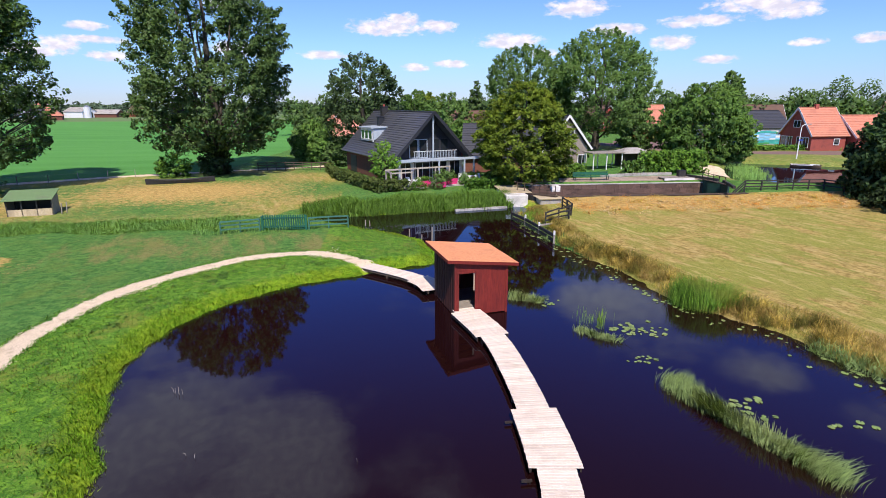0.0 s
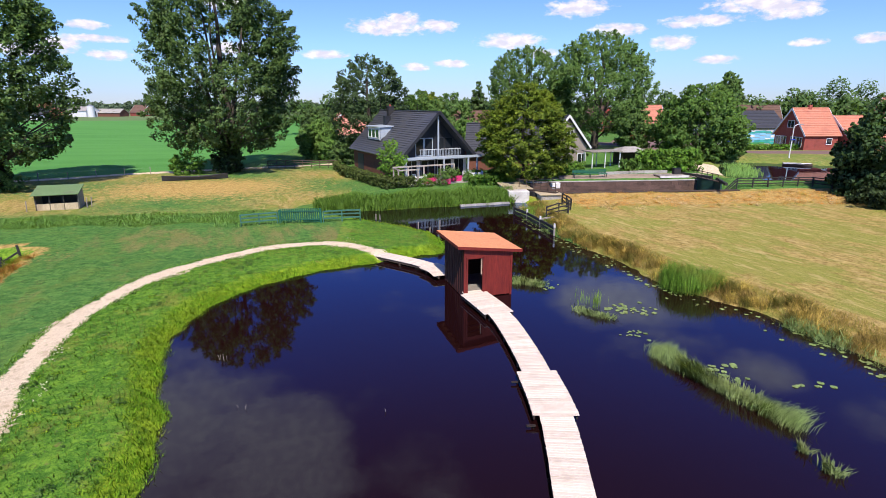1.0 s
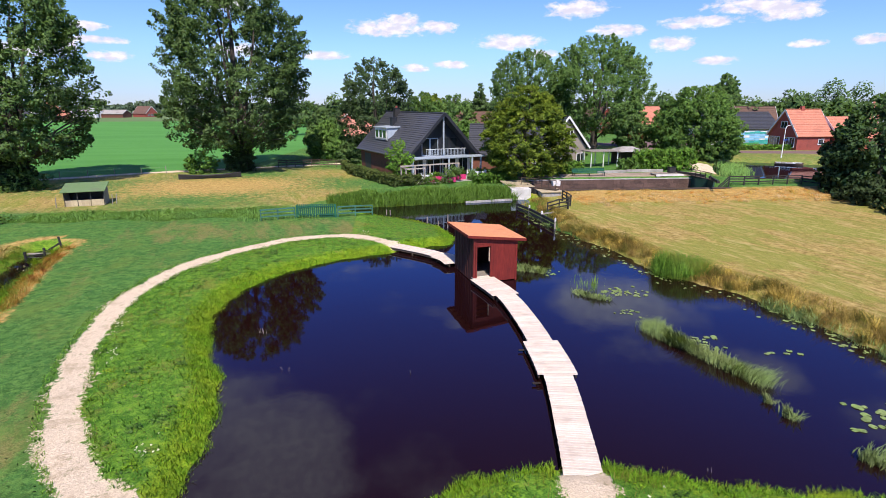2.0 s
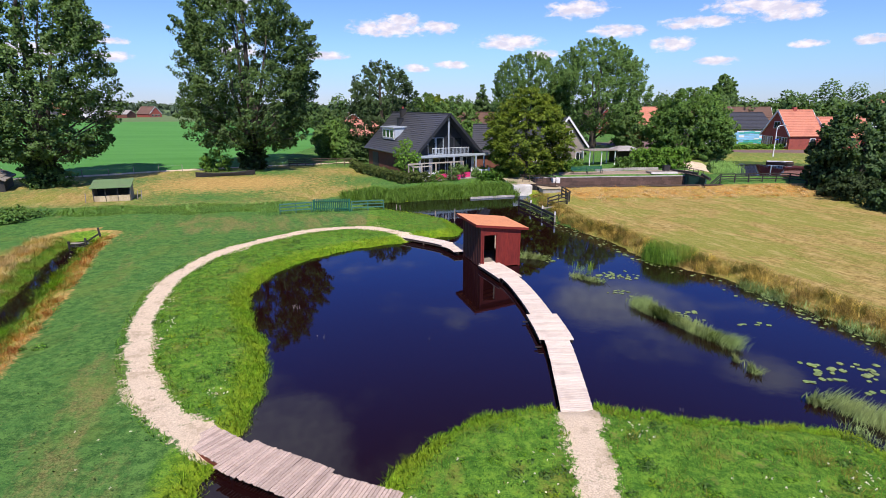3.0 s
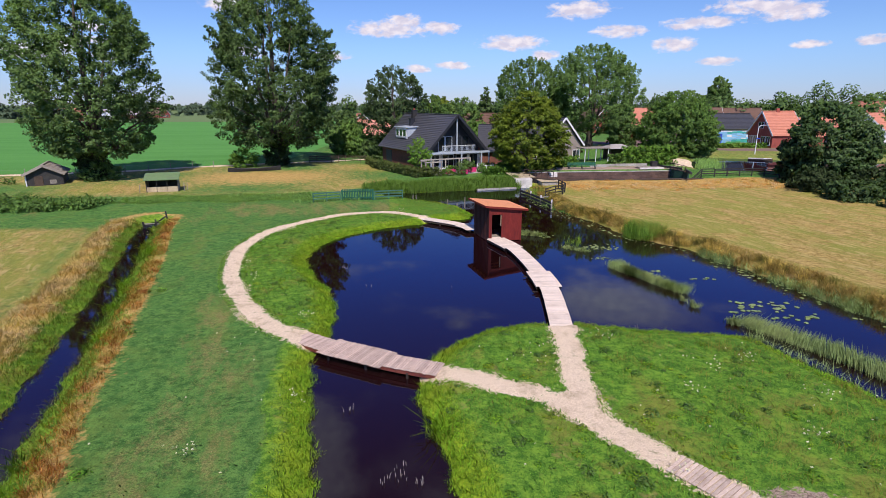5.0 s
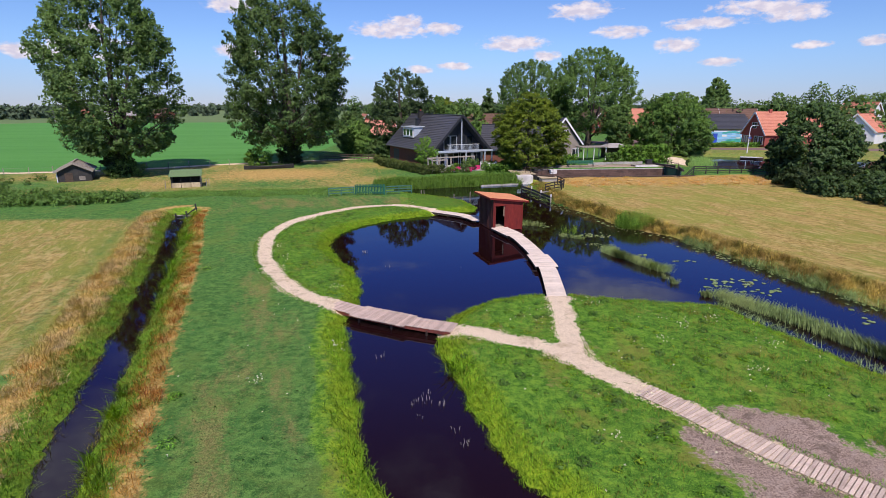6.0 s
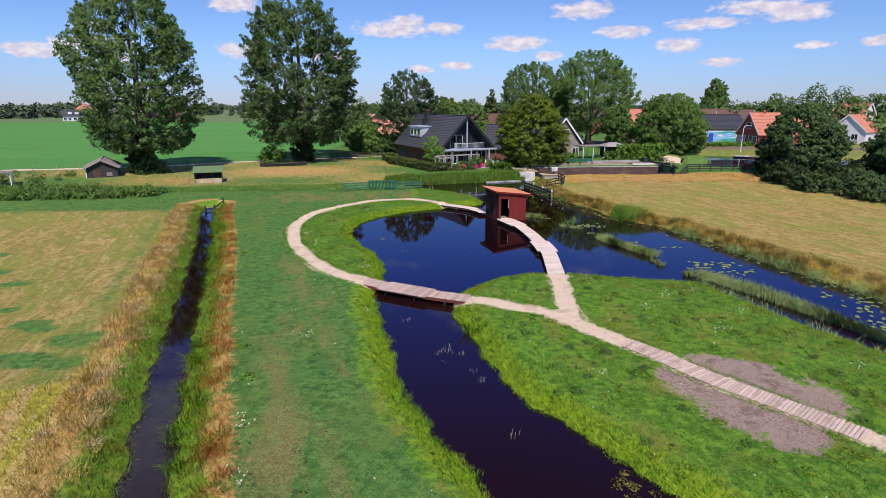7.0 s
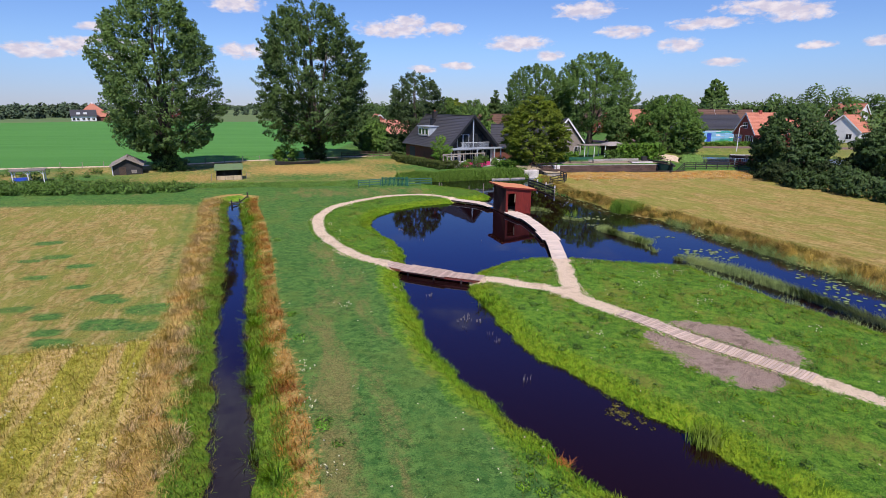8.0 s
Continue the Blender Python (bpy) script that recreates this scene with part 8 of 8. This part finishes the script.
M["golden"] = leaves("golden_grass_blade", (0.360, 0.250, 0.055), (0.700, 0.520, 0.150), (0.540, 0.430, 0.100), 0.6, 0.35, 0.5)
M["fawn"] = leaves("fawn_seed_grass", (0.52, 0.37, 0.20), (0.88, 0.68, 0.42), (0.72, 0.52, 0.30), 0.6, 0.35, 0.5)
M["russet"] = leaves("russet_dock", (0.330, 0.100, 0.030), (0.620, 0.230, 0.075), (0.540, 0.240, 0.085), 0.6, 0.35, 0.5)
M["sedge"] = leaves("pale_sedge_blade", (0.130, 0.220, 0.080), (0.310, 0.440, 0.180), (0.250, 0.350, 0.120), 0.5, 0.35, 0.5)
M["rush_dark"] = leaves("dark_rush_blade", (0.070, 0.175, 0.020), (0.210, 0.400, 0.050), (0.300, 0.310, 0.065), 0.5, 0.35, 0.6)
M["lawn_blade"] = leaves("lawn_blade", (0.046, 0.111, 0.031), (0.111, 0.202, 0.055), (0.130, 0.182, 0.058), 0.6, 0.2, 0.4)
M["olive"] = leaves("olive_grass_blade", (0.115, 0.110, 0.020), (0.270, 0.240, 0.052), (0.170, 0.190, 0.040), 0.6, 0.36, 0.4)
M["rank"] = leaves("rank_brown_grass", (0.165, 0.110, 0.030), (0.430, 0.300, 0.095), (0.300, 0.250, 0.065), 0.6, 0.36, 0.6)
M["weedy"] = leaves("weedy_hay_blade", (0.290, 0.250, 0.034), (0.680, 0.560, 0.110), (0.620, 0.470, 0.130), 0.6, 0.36, 0.5)
M["teal_reed"] = leaves("bluish_reed_blade", (0.105, 0.230, 0.058), (0.260, 0.470, 0.130), (0.250, 0.400, 0.080), 0.5, 0.36, 0.4)
M["straw_pale"] = leaves("pale_stubble", (0.260, 0.208, 0.085), (0.546, 0.442, 0.195), (0.312, 0.286, 0.104), 0.7, 0.2, 0.3)
M["rush_bright"] = leaves("lush_herb_blade", (0.078, 0.169, 0.026), (0.182, 0.338, 0.058), (0.156, 0.286, 0.052), 0.5, 0.36, 0.4)
plants()


def lily_pads():
    rng = np.random.default_rng(31)
    meshes = []
    for k in range(4):
        r = 0.5
        n = 13
        pts = [(0.03, 0, 0.012)] + [(r * math.cos(a), r * math.sin(a) * (0.86 + 0.04 * k), 0.012 + 0.008 * math.sin(3 * a + k)) for a in np.linspace(0.22, 2 * math.pi - 0.22, n)]
        low = [(x, y, z - 0.008) for x, y, z in pts]
        m = len(pts)
        fs = [(0, i, i + 1) for i in range(1, m - 1)] + [(i, i + m, i + 1 + m, i + 1) for i in range(1, m - 1)]
        me = bpy.data.meshes.new("lily_pad")
        me.from_pydata(pts + low, [], fs)
        me.materials.append(M["lily"])
        meshes.append(me)
    patches = [((10.4, 21.9), (0.9, 0.55), 26, 0.30), ((11.4, 21.5), (0.7, 0.5), 20, 0.30), ((10.0, 18.8), (0.6, 0.35), 13, 0.26), ((11.7, 15.2), (0.75, 0.4), 16, 0.34),
               ((12.1, 14.2), (0.25, 0.3), 5, 0.3), ((14.4, 13.7), (0.4, 0.15), 7, 0.3), ((14.6, 8.7), (1.2, 0.8), 34, 0.40), ((16.0, 7.1), (0.7, 0.35), 14, 0.36),
               ((12.4, 36.0), (0.45, 1.6), 24, 0.34), ((11.3, 41.5), (0.4, 1.6), 20, 0.34), ((7.9, 25.6), (0.5, 0.3), 12, 0.30), ((18.6, 1.0), (0.9, 1.6), 34, 0.36), ((17.2, -1.5), (0.7, 0.9), 12, 0.36), ((19.3, -4.5), (0.8, 1.8), 26, 0.36)]
    for (cx, cy), (sx, sy), n, size in patches:
        t = thing("water_lily_patch", cx, cy, 0.0, 0, "patch of green floating lily pads on dark water", "water lilies", "lily patches")
        for _ in range(n):
            x, y = rng.normal(0, 1, 2) * (sx * 0.75, sy * 0.75)
            if gap(np.array([[cx + x, cy + y]]))[0] > -0.12:
                continue
            ob = new("lily_pad", meshes[rng.integers(4)])
            ob.parent = t
            s = size * rng.uniform(0.42, 0.9)
            ob.matrix_basis = pose(x, y, 0.004 + rng.uniform(0, 0.006), 0, 0, rng.uniform(0, 360)) @ Matrix.Diagonal((s, s, 1, 1))
    # a loose string of pads along the east bank
    t = thing("water_lily_string", 0, 0, 0.0, 0, "loose string of lily pads along the field bank", "water lilies", "lily patches")
    L = spline(east_shore, 6)
    L = L[(L[:, 1] < 34) & (L[:, 1] > -6)]
    n = 0
    while n < 150:
        p = L[rng.integers(len(L))] + np.array([-abs(rng.normal(0.35, 0.45)) - 0.25, rng.normal(0, 0.35)])
        if gap(p[None])[0] < -0.2:
            ob = new("lily_pad", meshes[rng.integers(4)])
            ob.parent = t
            s = rng.uniform(0.10, 0.27)
            ob.matrix_basis = pose(p[0], p[1], 0.004 + rng.uniform(0, 0.006), 0, 0, rng.uniform(0, 360)) @ Matrix.Diagonal((s, s, 1, 1))
            n += 1


def dead_stalks():
    rng = np.random.default_rng(8)
    for x, y, n in ((-6.35, 0.8, 6), (-3.55, -5.7, 8), (-3.2, -9.5, 7), (-4.1, -3.3, 7), (-4.7, -3.0, 7), (-5.1, -3.2, 6), (-4.6, -2.4, 5), (-3.8, -5.0, 3), (-7.85, 18.1, 7), (-6.2, 14.2, 2), (-1.2, 13.4, 1), (-4.9, -4.0, 3), (7.2, 6.9, 2)):
        t = thing("dead_reed_stalks", x, y, 0, 0, "bleached dead reed stalks sticking out of the water", "reeds", "dead reed stalks")
        for k in range(n):
            a, b = rng.normal(0, 0.10, 2)
            l = rng.normal(0, 0.07, 2)
            h = rng.uniform(0.08, 0.24)
            part("stalk", Geo().tube([(a, b, -0.3), (a + l[0] * 0.6, b + l[1] * 0.6, h * 0.7), (a + l[0], b + l[1], h)], [0.010, 0.008, 0.004], 4), M["grey_wood"], t)


lily_pads()
dead_stalks()
